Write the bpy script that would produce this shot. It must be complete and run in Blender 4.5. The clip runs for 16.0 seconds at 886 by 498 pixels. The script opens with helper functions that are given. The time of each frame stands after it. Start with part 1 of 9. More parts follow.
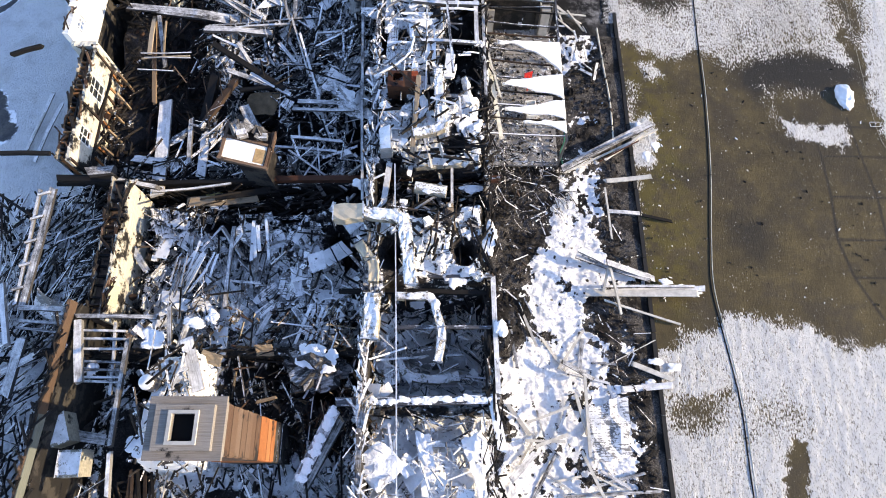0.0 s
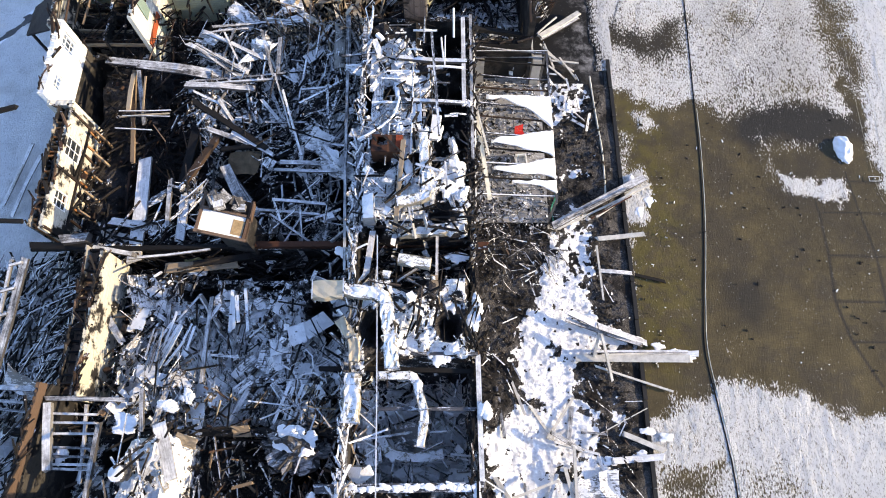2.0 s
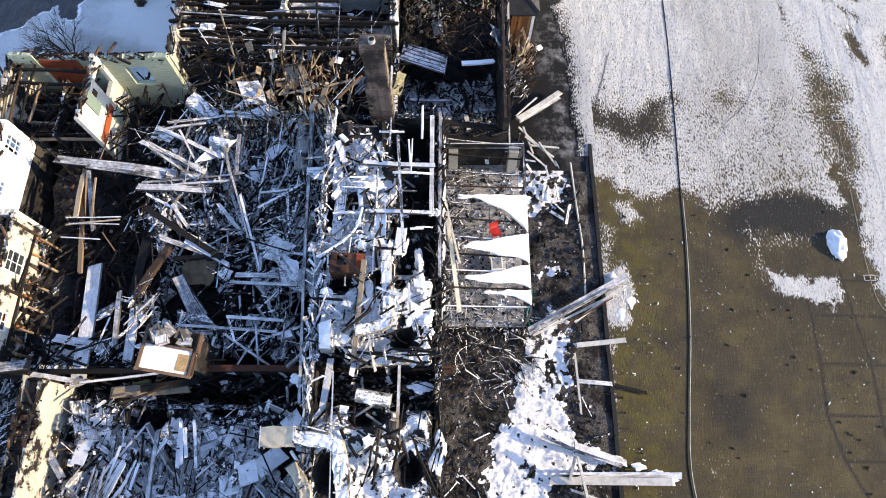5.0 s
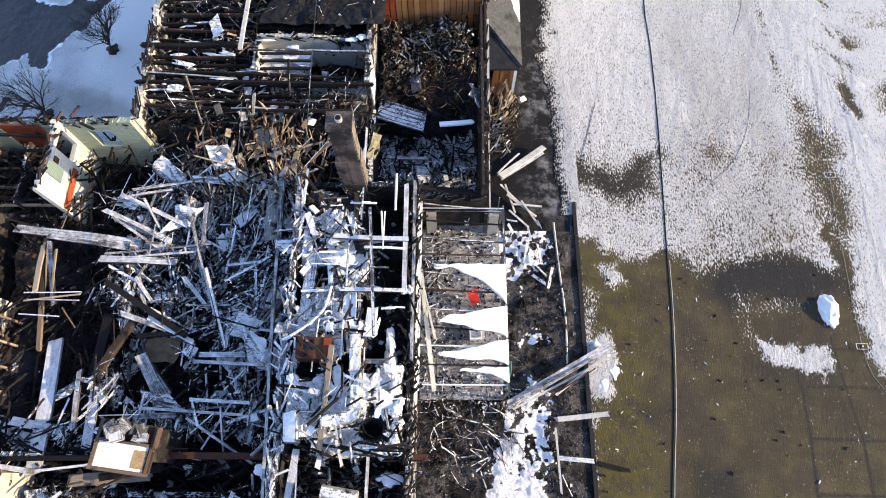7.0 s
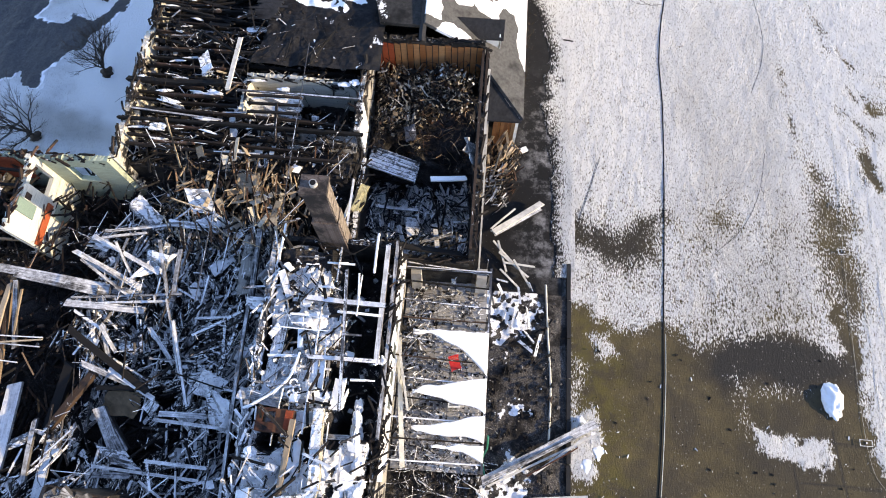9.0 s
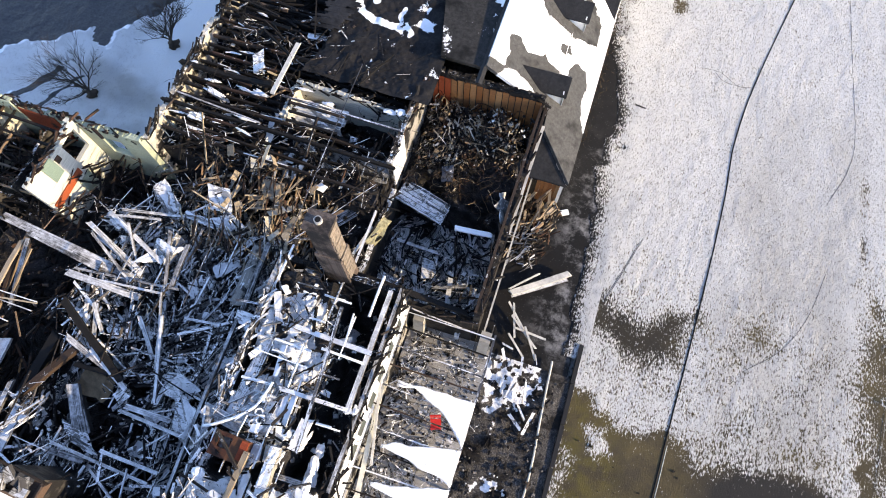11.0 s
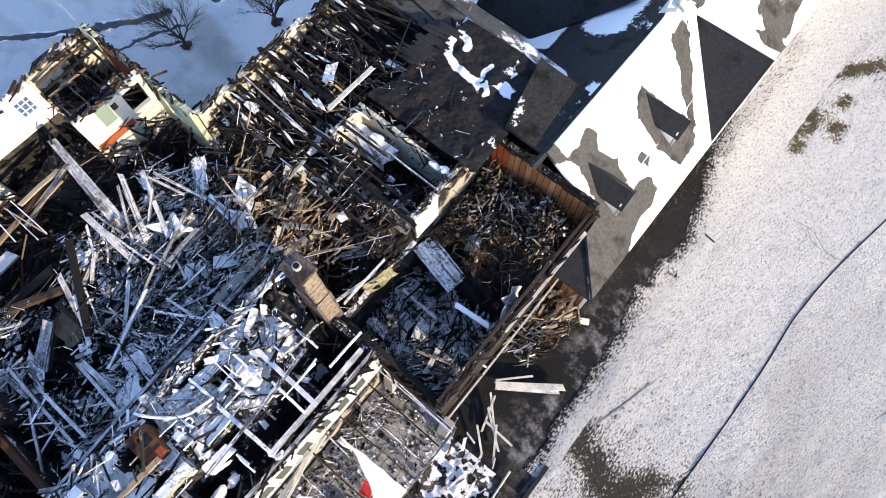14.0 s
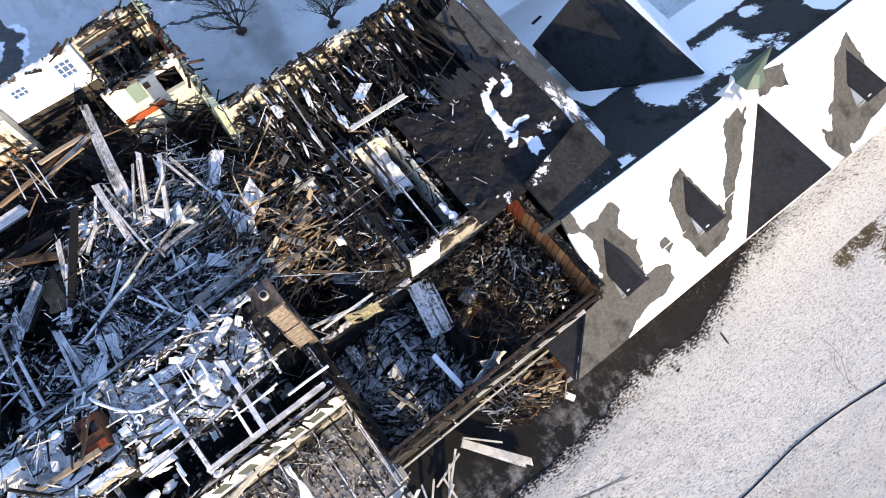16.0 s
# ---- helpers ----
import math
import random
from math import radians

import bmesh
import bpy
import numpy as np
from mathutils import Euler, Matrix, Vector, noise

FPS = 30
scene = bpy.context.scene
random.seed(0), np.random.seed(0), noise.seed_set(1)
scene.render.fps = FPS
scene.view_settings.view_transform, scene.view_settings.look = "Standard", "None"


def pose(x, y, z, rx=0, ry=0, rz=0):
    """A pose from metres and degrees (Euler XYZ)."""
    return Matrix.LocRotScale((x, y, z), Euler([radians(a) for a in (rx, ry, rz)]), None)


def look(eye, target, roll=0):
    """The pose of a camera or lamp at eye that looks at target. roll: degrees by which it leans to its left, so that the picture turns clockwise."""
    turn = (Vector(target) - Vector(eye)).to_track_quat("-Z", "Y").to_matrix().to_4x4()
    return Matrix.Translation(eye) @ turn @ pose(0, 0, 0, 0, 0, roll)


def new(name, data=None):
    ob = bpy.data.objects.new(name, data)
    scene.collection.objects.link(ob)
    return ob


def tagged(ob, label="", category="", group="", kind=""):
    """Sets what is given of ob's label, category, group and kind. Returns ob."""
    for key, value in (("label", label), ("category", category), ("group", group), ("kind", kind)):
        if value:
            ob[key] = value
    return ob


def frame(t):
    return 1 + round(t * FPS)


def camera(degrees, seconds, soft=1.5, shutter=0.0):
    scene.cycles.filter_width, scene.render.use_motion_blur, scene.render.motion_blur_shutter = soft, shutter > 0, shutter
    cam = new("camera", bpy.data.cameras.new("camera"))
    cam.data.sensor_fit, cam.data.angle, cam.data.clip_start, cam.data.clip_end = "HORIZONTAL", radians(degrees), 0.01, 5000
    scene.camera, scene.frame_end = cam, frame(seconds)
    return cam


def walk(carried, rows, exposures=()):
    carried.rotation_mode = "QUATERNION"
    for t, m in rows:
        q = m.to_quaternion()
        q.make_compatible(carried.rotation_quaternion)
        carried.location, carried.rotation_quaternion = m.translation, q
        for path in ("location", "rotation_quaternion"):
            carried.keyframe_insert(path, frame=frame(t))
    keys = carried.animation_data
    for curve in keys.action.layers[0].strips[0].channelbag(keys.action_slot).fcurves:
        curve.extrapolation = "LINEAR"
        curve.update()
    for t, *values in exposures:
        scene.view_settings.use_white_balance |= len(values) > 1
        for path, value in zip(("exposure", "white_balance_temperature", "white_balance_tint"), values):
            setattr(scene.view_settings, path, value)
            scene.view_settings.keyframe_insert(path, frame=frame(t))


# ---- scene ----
cam = camera(71.4, 16.0, soft=1.0)
METRES, EYE, TILT, LEAN, TURN = 28.0, 30.35, -69.3, 0.0, 0.0
ROWS = [
    (0.0, 0.0, 0.0, 0.0, 0.0, 0.0, -0.0),
    (0.5, 0.0046, 0.0061, 0.0243, 0.01, -0.04, -0.05),
    (1.0, 0.0107, 0.0137, 0.0513, 0.03, -0.05, -0.07),
    (1.5, 0.0176, 0.021, 0.0821, 0.04, -0.07, -0.11),
    (2.0, 0.0244, 0.0306, 0.1133, 0.03, -0.07, -0.14),
    (2.5, 0.0323, 0.0418, 0.1452, 0.04, -0.08, -0.17),
    (3.0, 0.0407, 0.0535, 0.1774, 0.05, -0.08, -0.2),
    (3.5, 0.0492, 0.0658, 0.209, 0.04, -0.07, -0.22),
    (4.0, 0.0594, 0.0753, 0.2412, 0.06, -0.08, -0.24),
    (6.5, 0.1095, 0.1268, 0.3971, 0.13, -0.12, -0.31),
    (7.0, 0.1203, 0.1358, 0.4267, 0.11, -0.12, -0.33),
    (7.5, 0.1318, 0.1458, 0.4546, 0.1, -0.09, -0.33),
    (8.0, 0.1431, 0.1583, 0.4811, 0.11, -0.06, -0.34),
    (8.5, 0.155, 0.1742, 0.5062, 0.41, -0.02, -1.17),
    (9.0, 0.1683, 0.1897, 0.5303, 1.52, -0.01, -4.01),
    (11.5, 0.2256, 0.2589, 0.6513, 8.16, -1.48, -20.22),
    (12.0, 0.2346, 0.2719, 0.6762, 9.61, -2.03, -23.52),
    (12.5, 0.2432, 0.2825, 0.701, 11.09, -2.64, -26.75),
    (13.0, 0.2511, 0.2919, 0.7273, 12.69, -3.48, -29.95),
    (13.5, 0.2562, 0.3014, 0.7526, 14.41, -4.39, -33.22),
    (14.0, 0.2587, 0.3117, 0.7783, 16.31, -5.51, -36.49),
    (14.5, 0.2614, 0.3237, 0.8047, 18.38, -6.8, -39.57),
    (15.0, 0.26, 0.3362, 0.8324, 20.44, -8.3, -42.66),
    (15.5, 0.2598, 0.3499, 0.8572, 22.77, -9.84, -45.5),
    (16.0, 0.2566, 0.3607, 0.8829, 24.72, -11.31, -47.67),
]
walk(cam, [(t, pose(0, 0, EYE, TILT, LEAN, TURN) @ pose(METRES * x, METRES * y, METRES * z, 90 + pitch, roll, yaw)) for t, x, y, z, yaw, pitch, roll in ROWS], exposures=[(0.0, 1.24, 8150, 14), (16.0, 1.24, 8150, 14)])

# ---- light ----
world = bpy.data.worlds.new("sky")
scene.world = world
world.use_nodes = True
SUN_UP, SUN_AZ = 17.0, -4.0        # degrees: height, and turn from +x towards +y
wn = world.node_tree.nodes
sky = wn.new("ShaderNodeTexSky")
sky.sky_type, sky.sun_disc = "NISHITA", False
sky.sun_elevation, sky.sun_rotation = radians(SUN_UP), radians(90 - SUN_AZ)
sky.air_density, sky.dust_density, sky.ozone_density = 1.0, 0.3, 4.5
tone = wn.new("ShaderNodeMix")
tone.data_type, tone.blend_type = "RGBA", "MULTIPLY"
tone.inputs["Factor"].default_value = 1.0
tone.inputs[7].default_value = (1.05, 0.975, 1.025, 1)
world.node_tree.links.new(sky.outputs[0], tone.inputs[6])
world.node_tree.links.new(tone.outputs[2], wn["Background"].inputs[0])
wn["Background"].inputs[1].default_value = 0.235
sun = new("sun", bpy.data.lights.new("sun", "SUN"))
sun.data.energy, sun.data.angle, sun.data.color = 3.55, radians(0.5), (1.0, 0.90, 0.69)
to_sun = Vector((math.cos(radians(SUN_UP)) * math.cos(radians(SUN_AZ)), math.cos(radians(SUN_UP)) * math.sin(radians(SUN_AZ)), math.sin(radians(SUN_UP))))
sun.matrix_world = look(to_sun * 80, (0, 0, 0))

# ---- materials ----


class Mat:
    """A small hand for node materials."""

    def __init__(self, name):
        self.m = bpy.data.materials.new(name)
        self.m.use_nodes = True
        self.t = self.m.node_tree
        self.b = self.t.nodes["Principled BSDF"]
        self.geo = self.t.nodes.new("ShaderNodeNewGeometry")
        self.pos = self.geo.outputs["Position"]

    def put(self, socket, v):
        if isinstance(v, bpy.types.NodeSocket):
            self.t.links.new(v, socket)
        elif isinstance(v, tuple) and len(v) == 3 and socket.type == "RGBA":
            socket.default_value = (*v, 1)
        else:
            socket.default_value = v

    def node(self, kind, **kw):
        n = self.t.nodes.new(kind)
        for k, v in kw.items():
            self.put(n.inputs[k], v)
        return n

    def noise(self, scale, detail=4, rough=0.6, vec=None, stretch=None):
        vec = vec or self.pos
        if stretch:
            mp = self.node("ShaderNodeMapping", Vector=vec)
            mp.inputs["Scale"].default_value = stretch
            vec = mp.outputs[0]
        return self.node("ShaderNodeTexNoise", Vector=vec, Scale=scale, Detail=detail, Roughness=rough).outputs["Fac"]

    def obj(self):
        return self.t.nodes.new("ShaderNodeTexCoord").outputs["Object"]

    def ramp(self, fac, stops):
        r = self.node("ShaderNodeValToRGB", Fac=fac)
        e = r.color_ramp.elements
        while len(e) < len(stops):
            e.new(0.5)
        for el, (p, c) in zip(e, stops):
            el.position, el.color = p, (*c, 1) if isinstance(c, tuple) else (c, c, c, 1)
        return r.outputs["Color"]

    def mix(self, fac, a, b, how="MIX"):
        n = self.t.nodes.new("ShaderNodeMix")
        n.data_type, n.blend_type = "RGBA", how
        self.put(n.inputs["Factor"], fac)
        self.put(n.inputs[6], a if not isinstance(a, tuple) else (*a, 1))
        self.put(n.inputs[7], b if not isinstance(b, tuple) else (*b, 1))
        return n.outputs[2]

    def calc(self, op, a, b=0.0, c=None):
        n = self.t.nodes.new("ShaderNodeMath")
        n.operation = op
        self.put(n.inputs[0], a)
        self.put(n.inputs[1], b)
        if c is not None:
            self.put(n.inputs[2], c)
        return n.outputs[0]

    def step(self, v, lo, hi):
        n = self.t.nodes.new("ShaderNodeMapRange")
        n.interpolation_type = "SMOOTHSTEP"
        self.put(n.inputs["Value"], v)
        n.inputs["From Min"].default_value, n.inputs["From Max"].default_value = lo, hi
        return n.outputs[0]

    def up(self):
        return self.node("ShaderNodeSeparateXYZ", Vector=self.geo.outputs["Normal"]).outputs["Z"]

    def attr(self, name):
        n = self.t.nodes.new("ShaderNodeAttribute")
        n.attribute_name = name
        return n.outputs["Fac"]

    def bump(self, h, strength=0.4, distance=0.05):
        n = self.node("ShaderNodeBump", Height=h, Strength=strength, Distance=distance)
        self.t.links.new(n.outputs[0], self.b.inputs["Normal"])

    def done(self, color, rough=0.85, metal=0.0):
        self.put(self.b.inputs["Base Color"], color)
        self.put(self.b.inputs["Roughness"], rough)
        self.b.inputs["Specular IOR Level"].default_value = 0.2 if rough > 0.7 else 0.5
        self.put(self.b.inputs["Metallic"], metal)
        return self.m


SNOW = (0.84, 0.84, 0.85)


def debris(name, stops, snow=0.5, island=True, rough=0.85, metal=0.0, char=0.4, soft=0.07):
    """Boards, sheets and beams: a colour for each piece, soot, grain, and frost on what faces up."""
    m = Mat(name)
    rnd = m.geo.outputs["Random Per Island"] if island else m.t.nodes.new("ShaderNodeObjectInfo").outputs["Random"]
    base = m.ramp(rnd, stops)
    grain = m.noise(5.0, 5, 0.75, m.obj(), (0.25, 7.0, 7.0)) if not island else m.noise(9.0, 5, 0.7)
    base = m.mix(0.75, base, m.ramp(grain, [(0.3, 0.35), (0.7, 1.1)]), "MULTIPLY")
    soot = m.step(m.noise(1.1, 5, 0.65), 0.20 + 0.55 * char, 0.30 + 0.55 * char)
    base = m.mix(m.calc("MULTIPLY", soot, 0.9), (0.013, 0.012, 0.012), base) if char > 0 else base
    n1 = m.noise(1.6, 6, 0.65)
    if island:
        n2 = m.calc("MULTIPLY", m.noise(6.5, 7, 0.78), 1.15)
    else:
        n2 = m.calc("ADD", m.calc("MULTIPLY", m.noise(7.0, 6, 0.75), 0.45), m.calc("MULTIPLY", m.noise(2.2, 5, 0.7, m.obj(), (0.3, 8.0, 8.0)), 0.7))
    v = m.calc("ADD", m.calc("MULTIPLY", m.up(), 0.55), m.calc("ADD", m.calc("MULTIPLY", n1, 0.6), n2))
    v = m.calc("ADD", v, m.calc("MULTIPLY", m.calc("SUBTRACT", rnd, 0.5), 0.22))
    frost = m.step(v, 1.90 - snow, 1.90 - snow + soft)
    frost = m.calc("MULTIPLY", frost, m.ramp(m.noise(3.3, 5, 0.7), [(0.3, 0.62), (0.6, 1.0)]))
    m.bump(m.noise(22.0, 4, 0.7), 0.5, 0.02)
    return m.done(m.mix(frost, base, SNOW), rough, metal)


CHAR, DARK, GREY, PALE = (0.008, 0.0075, 0.0075), (0.014, 0.012, 0.0115), (0.13, 0.12, 0.12), (0.36, 0.34, 0.32)
TAN, RED, OCHRE = (0.40, 0.26, 0.13), (0.16, 0.06, 0.03), (0.45, 0.30, 0.10)
m_frosty = debris("frosty_wood", [(0.0, DARK), (0.3, (0.045, 0.04, 0.04)), (0.6, (0.12, 0.11, 0.11)), (0.85, (0.28, 0.27, 0.26)), (1.0, (0.46, 0.46, 0.47))], 0.56, char=0.34)
m_snowy = debris("snowy_wood", [(0.0, DARK), (0.2, GREY), (0.5, PALE), (1.0, (0.6, 0.61, 0.64))], 0.62, char=0.25)
m_frosty_one = debris("frosty_board", [(0.0, (0.03, 0.028, 0.028)), (0.4, (0.09, 0.085, 0.085)), (0.75, (0.22, 0.21, 0.2)), (1.0, (0.42, 0.41, 0.41))], 0.72, island=False, char=0.16, soft=0.5)
m_char = debris("charred_wood", [(0.0, CHAR), (0.6, DARK), (0.9, (0.03, 0.024, 0.021)), (1.0, (0.08, 0.058, 0.046))], 0.33, char=0.2)
m_char_one = debris("charred_beam", [(0.0, CHAR), (0.7, DARK), (1.0, (0.08, 0.05, 0.035))], 0.26, island=False, char=0.2)
m_tan = debris("split_wood", [(0.0, DARK), (0.3, (0.10, 0.05, 0.03)), (0.5, (0.2, 0.12, 0.07)), (0.7, (0.34, 0.25, 0.16)), (0.85, (0.46, 0.36, 0.24)), (1.0, (0.6, 0.54, 0.44))], 0.34, char=0.42)
m_spill = debris("pale_split_wood", [(0.0, (0.2, 0.13, 0.08)), (0.4, (0.45, 0.36, 0.25)), (0.75, (0.6, 0.54, 0.44)), (1.0, (0.7, 0.68, 0.64))], 0.3, char=0.2)
m_umber = debris("burnt_red_wood", [(0.0, CHAR), (0.5, (0.03, 0.017, 0.013)), (0.8, (0.08, 0.042, 0.028)), (1.0, (0.24, 0.17, 0.13))], 0.34, char=0.4)
m_tan_one = debris("bare_board", [(0.0, (0.19, 0.12, 0.075)), (0.5, (0.34, 0.25, 0.165)), (1.0, (0.50, 0.42, 0.32))], 0.22, island=False, char=0.15)
m_umber_one = debris("burnt_red_board", [(0.0, CHAR), (0.5, (0.03, 0.017, 0.013)), (0.8, (0.08, 0.042, 0.028)), (1.0, (0.24, 0.17, 0.13))], 0.34, island=False, char=0.4)
m_sheet = debris("broken_sheet", [(0.0, GREY), (0.3, (0.42, 0.41, 0.40)), (0.7, (0.58, 0.58, 0.58)), (1.0, (0.66, 0.65, 0.62))], 0.56, char=0.2)
m_sheet_one = debris("plasterboard", [(0.0, (0.16, 0.155, 0.15)), (0.5, (0.38, 0.375, 0.37)), (1.0, (0.62, 0.62, 0.60))], 0.62, island=False, char=0.2)
m_duct = debris("galvanised_sheet", [(0.0, (0.30, 0.28, 0.23)), (1.0, (0.42, 0.39, 0.32))], 0.57, rough=0.75, metal=0.0, char=0.3, soft=0.06)
m_rust = debris("rusty_steel", [(0.0, (0.10, 0.04, 0.025)), (1.0, (0.17, 0.075, 0.04))], 0.12, island=False, rough=0.75, metal=0.3, char=0.25)
m_yard_stone = debris("yard_stones", [(0.0, (0.03, 0.027, 0.025)), (0.6, (0.10, 0.09, 0.082)), (1.0, (0.3, 0.28, 0.26))], 0.2, char=0.0)
m_steel = debris("sooty_steel", [(0.0, (0.10, 0.10, 0.11)), (1.0, (0.2, 0.2, 0.2))], 0.54, island=False, rough=0.55, metal=0.6, char=0.1)
m_plaster = debris("cream_plaster", [(0.0, (0.66, 0.64, 0.56)), (1.0, (0.74, 0.72, 0.64))], 0.08, island=False, char=0.06)
m_green = debris("pale_green_plaster", [(0.0, (0.42, 0.47, 0.34)), (1.0, (0.52, 0.56, 0.42))], 0.0, island=False, char=0.12)
m_lathplaster = debris("burnt_plaster", [(0.0, (0.52, 0.47, 0.38)), (1.0, (0.66, 0.62, 0.54))], 0.36, island=False, char=0.42)
m_sootplaster = debris("sooty_plaster", [(0.0, (0.56, 0.52, 0.43)), (1.0, (0.66, 0.62, 0.53))], 0.2, island=False, char=0.40)
m_wall = debris("scorched_wall", [(0.0, (0.30, 0.28, 0.25)), (1.0, (0.45, 0.43, 0.40))], 0.44, island=False, char=0.46)
m_burnt = debris("burnt_wall", [(0.0, (0.05, 0.045, 0.04)), (1.0, (0.09, 0.08, 0.07))], 0.48, island=False, char=0.5)


def bed_mat(name, stops, cover):
    """Rubble bed: fine dark rubble with snow where the attribute 'snow' and the noise allow it."""
    m = Mat(name)
    fine = m.noise(19.0, 6, 0.85)
    base = m.ramp(fine, stops)
    base = m.mix(m.step(m.noise(0.9, 4, 0.6), 0.45, 0.6), base, (0.012, 0.011, 0.011))
    v = m.calc("ADD", m.attr("snow"), m.calc("ADD", m.calc("MULTIPLY", m.noise(2.3, 8, 0.72), 1.5), m.calc("MULTIPLY", m.up(), 0.3)))
    f = m.step(v, 1.50 - cover, 1.56 - cover)
    m.bump(m.calc("ADD", m.noise(18.0, 5, 0.8), m.calc("MULTIPLY", m.noise(4.0, 4, 0.6), 2.0)), 0.8, 0.09)
    return m.done(m.mix(f, base, SNOW), 0.9)


m_bed = bed_mat("rubble_and_snow", [(0.35, (0.012, 0.011, 0.011)), (0.55, (0.05, 0.045, 0.045)), (0.7, (0.16, 0.15, 0.15))], 0.25)
m_yard = bed_mat("gravel_and_snow", [(0.36, (0.014, 0.013, 0.013)), (0.52, (0.06, 0.055, 0.052)), (0.68, (0.30, 0.28, 0.26))], 0.2)


def plain(name, color, rough=0.8, metal=0.0, vary=0.3, scale=3.0):
    m = Mat(name)
    c = m.mix(vary, color, m.ramp(m.noise(scale, 6, 0.7), [(0.3, 0.25), (0.7, 1.4)]), "MULTIPLY")
    m.bump(m.noise(scale * 8, 4, 0.7), 0.3, 0.01)
    return m.done(c, rough, metal)


m_snow = Mat("lying_snow")
m_snow.bump(m_snow.calc("ADD", m_snow.noise(3.0, 5, 0.6), m_snow.calc("MULTIPLY", m_snow.noise(14.0, 4, 0.7), 0.3)), 0.6, 0.12)
m_snow = m_snow.done(m_snow.mix(m_snow.step(m_snow.noise(5.0, 6, 0.75), 0.68, 0.8), SNOW, (0.35, 0.35, 0.36)), 0.75)
m_boot = plain("beige_sheet_metal", (0.50, 0.43, 0.32), 0.5, 0.2, vary=0.25)
m_hose = plain("black_rubber", (0.009, 0.009, 0.010), 0.9)
m_hose_pale = plain("canvas_hose", (0.55, 0.53, 0.46), 0.8)
m_redpaint = plain("red_paint", (0.55, 0.03, 0.025), 0.4)
m_redwall = debris("red_panel", [(0.0, (0.32, 0.06, 0.025)), (1.0, (0.40, 0.09, 0.035))], 0.1, island=False, char=0.25)
m_jade = plain("green_plastic", (0.02, 0.22, 0.13), 0.45)
m_whitepaint = plain("white_paint", (0.76, 0.76, 0.74), 0.5, vary=0.2)
m_concrete = plain("pale_concrete", (0.36, 0.35, 0.33), 0.9)
m_bark = plain("bark", (0.06, 0.045, 0.035), 0.9)
m_blind = plain("dark_green_blind", (0.045, 0.055, 0.05), 0.7)
m_pine = debris("siding_boards", [(0.0, (0.26, 0.10, 0.035)), (0.5, (0.34, 0.15, 0.06)), (1.0, (0.42, 0.22, 0.10))], 0.05, island=False, char=0.12)
m_clad = debris("weathered_cladding", [(0.0, (0.095, 0.052, 0.034)), (0.5, (0.13, 0.08, 0.056)), (1.0, (0.17, 0.115, 0.085))], 0.14, island=False, char=0.3)
m_capwood = debris("grey_cap_wood", [(0.0, (0.22, 0.19, 0.17)), (1.0, (0.30, 0.27, 0.24))], 0.12, island=False, char=0.2)
m_patina = plain("green_copper", (0.05, 0.085, 0.075), 0.6, 0.2)
m_glass = Mat("window_glass")
m_glass.b.inputs["IOR"].default_value = 1.5
m_glass = m_glass.done((0.03, 0.035, 0.04), 0.05)


def shingle_mat(name, dark, light):
    m = Mat(name)
    base = m.ramp(m.noise(6.0, 6, 0.75), [(0.3, dark), (0.75, light)])
    base = m.mix(m.step(m.noise(0.7, 4, 0.6), 0.5, 0.7), base, tuple(0.5 * c for c in dark))
    v = m.calc("ADD", m.attr("snow"), m.calc("ADD", m.calc("MULTIPLY", m.calc("SUBTRACT", m.noise(2.6, 8, 0.70), 0.5), 0.85), m.calc("MULTIPLY", m.calc("SUBTRACT", m.noise(11.0, 4, 0.7), 0.5), 0.7)))
    f = m.step(v, 0.48, 0.53)
    m.bump(m.calc("ADD", m.noise(30.0, 3, 0.7), m.calc("MULTIPLY", f, 1.5)), 0.35, 0.03)
    return m.done(m.mix(f, base, (0.82, 0.83, 0.85)), 0.85)


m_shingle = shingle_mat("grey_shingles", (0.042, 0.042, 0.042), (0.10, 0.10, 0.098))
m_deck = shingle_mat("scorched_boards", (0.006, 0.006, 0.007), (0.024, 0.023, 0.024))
# darker shingle copy; on the west slope its colour carries the shade
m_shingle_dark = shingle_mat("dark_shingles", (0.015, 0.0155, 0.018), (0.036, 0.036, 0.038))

m_shingle_burnt = shingle_mat("burnt_shingles", (0.012, 0.0115, 0.011), (0.05, 0.047, 0.044))

m_lawn = Mat("lawn_with_snow")
L = m_lawn
turf = L.ramp(L.noise(0.55, 6, 0.65), [(0.3, (0.052, 0.040, 0.021)), (0.5, (0.078, 0.059, 0.029)), (0.7, (0.112, 0.084, 0.038))])
turf = L.mix(0.6, turf, L.ramp(L.noise(12.0, 5, 0.75), [(0.3, 0.55), (0.7, 1.25)]), "MULTIPLY")
turf = L.mix(L.calc("MULTIPLY", L.step(L.noise(0.35, 5, 0.7), 0.42, 0.62), 0.55), turf, (0.035, 0.03, 0.026))
turf = L.mix(L.calc("MULTIPLY", L.attr("moss"), L.step(L.noise(1.3, 5, 0.7), 0.4, 0.6)), turf, (0.10, 0.08, 0.02))
# dark tone for damp turf, the dark patch and the painted cable shadows
turf = L.mix(L.attr("darkened"), turf, (0.020, 0.019, 0.018))
lump = L.noise(1.1, 6, 0.68, stretch=(1.0, 0.6, 1.0))
tuft = L.noise(10.0, 6, 0.68, stretch=(1.35, 0.55, 1.0))
sv = L.calc("ADD", L.attr("snow"), L.calc("ADD", L.calc("MULTIPLY", L.calc("SUBTRACT", lump, 0.5), 0.75), L.calc("MULTIPLY", L.calc("SUBTRACT", tuft, 0.5), 2.5)))
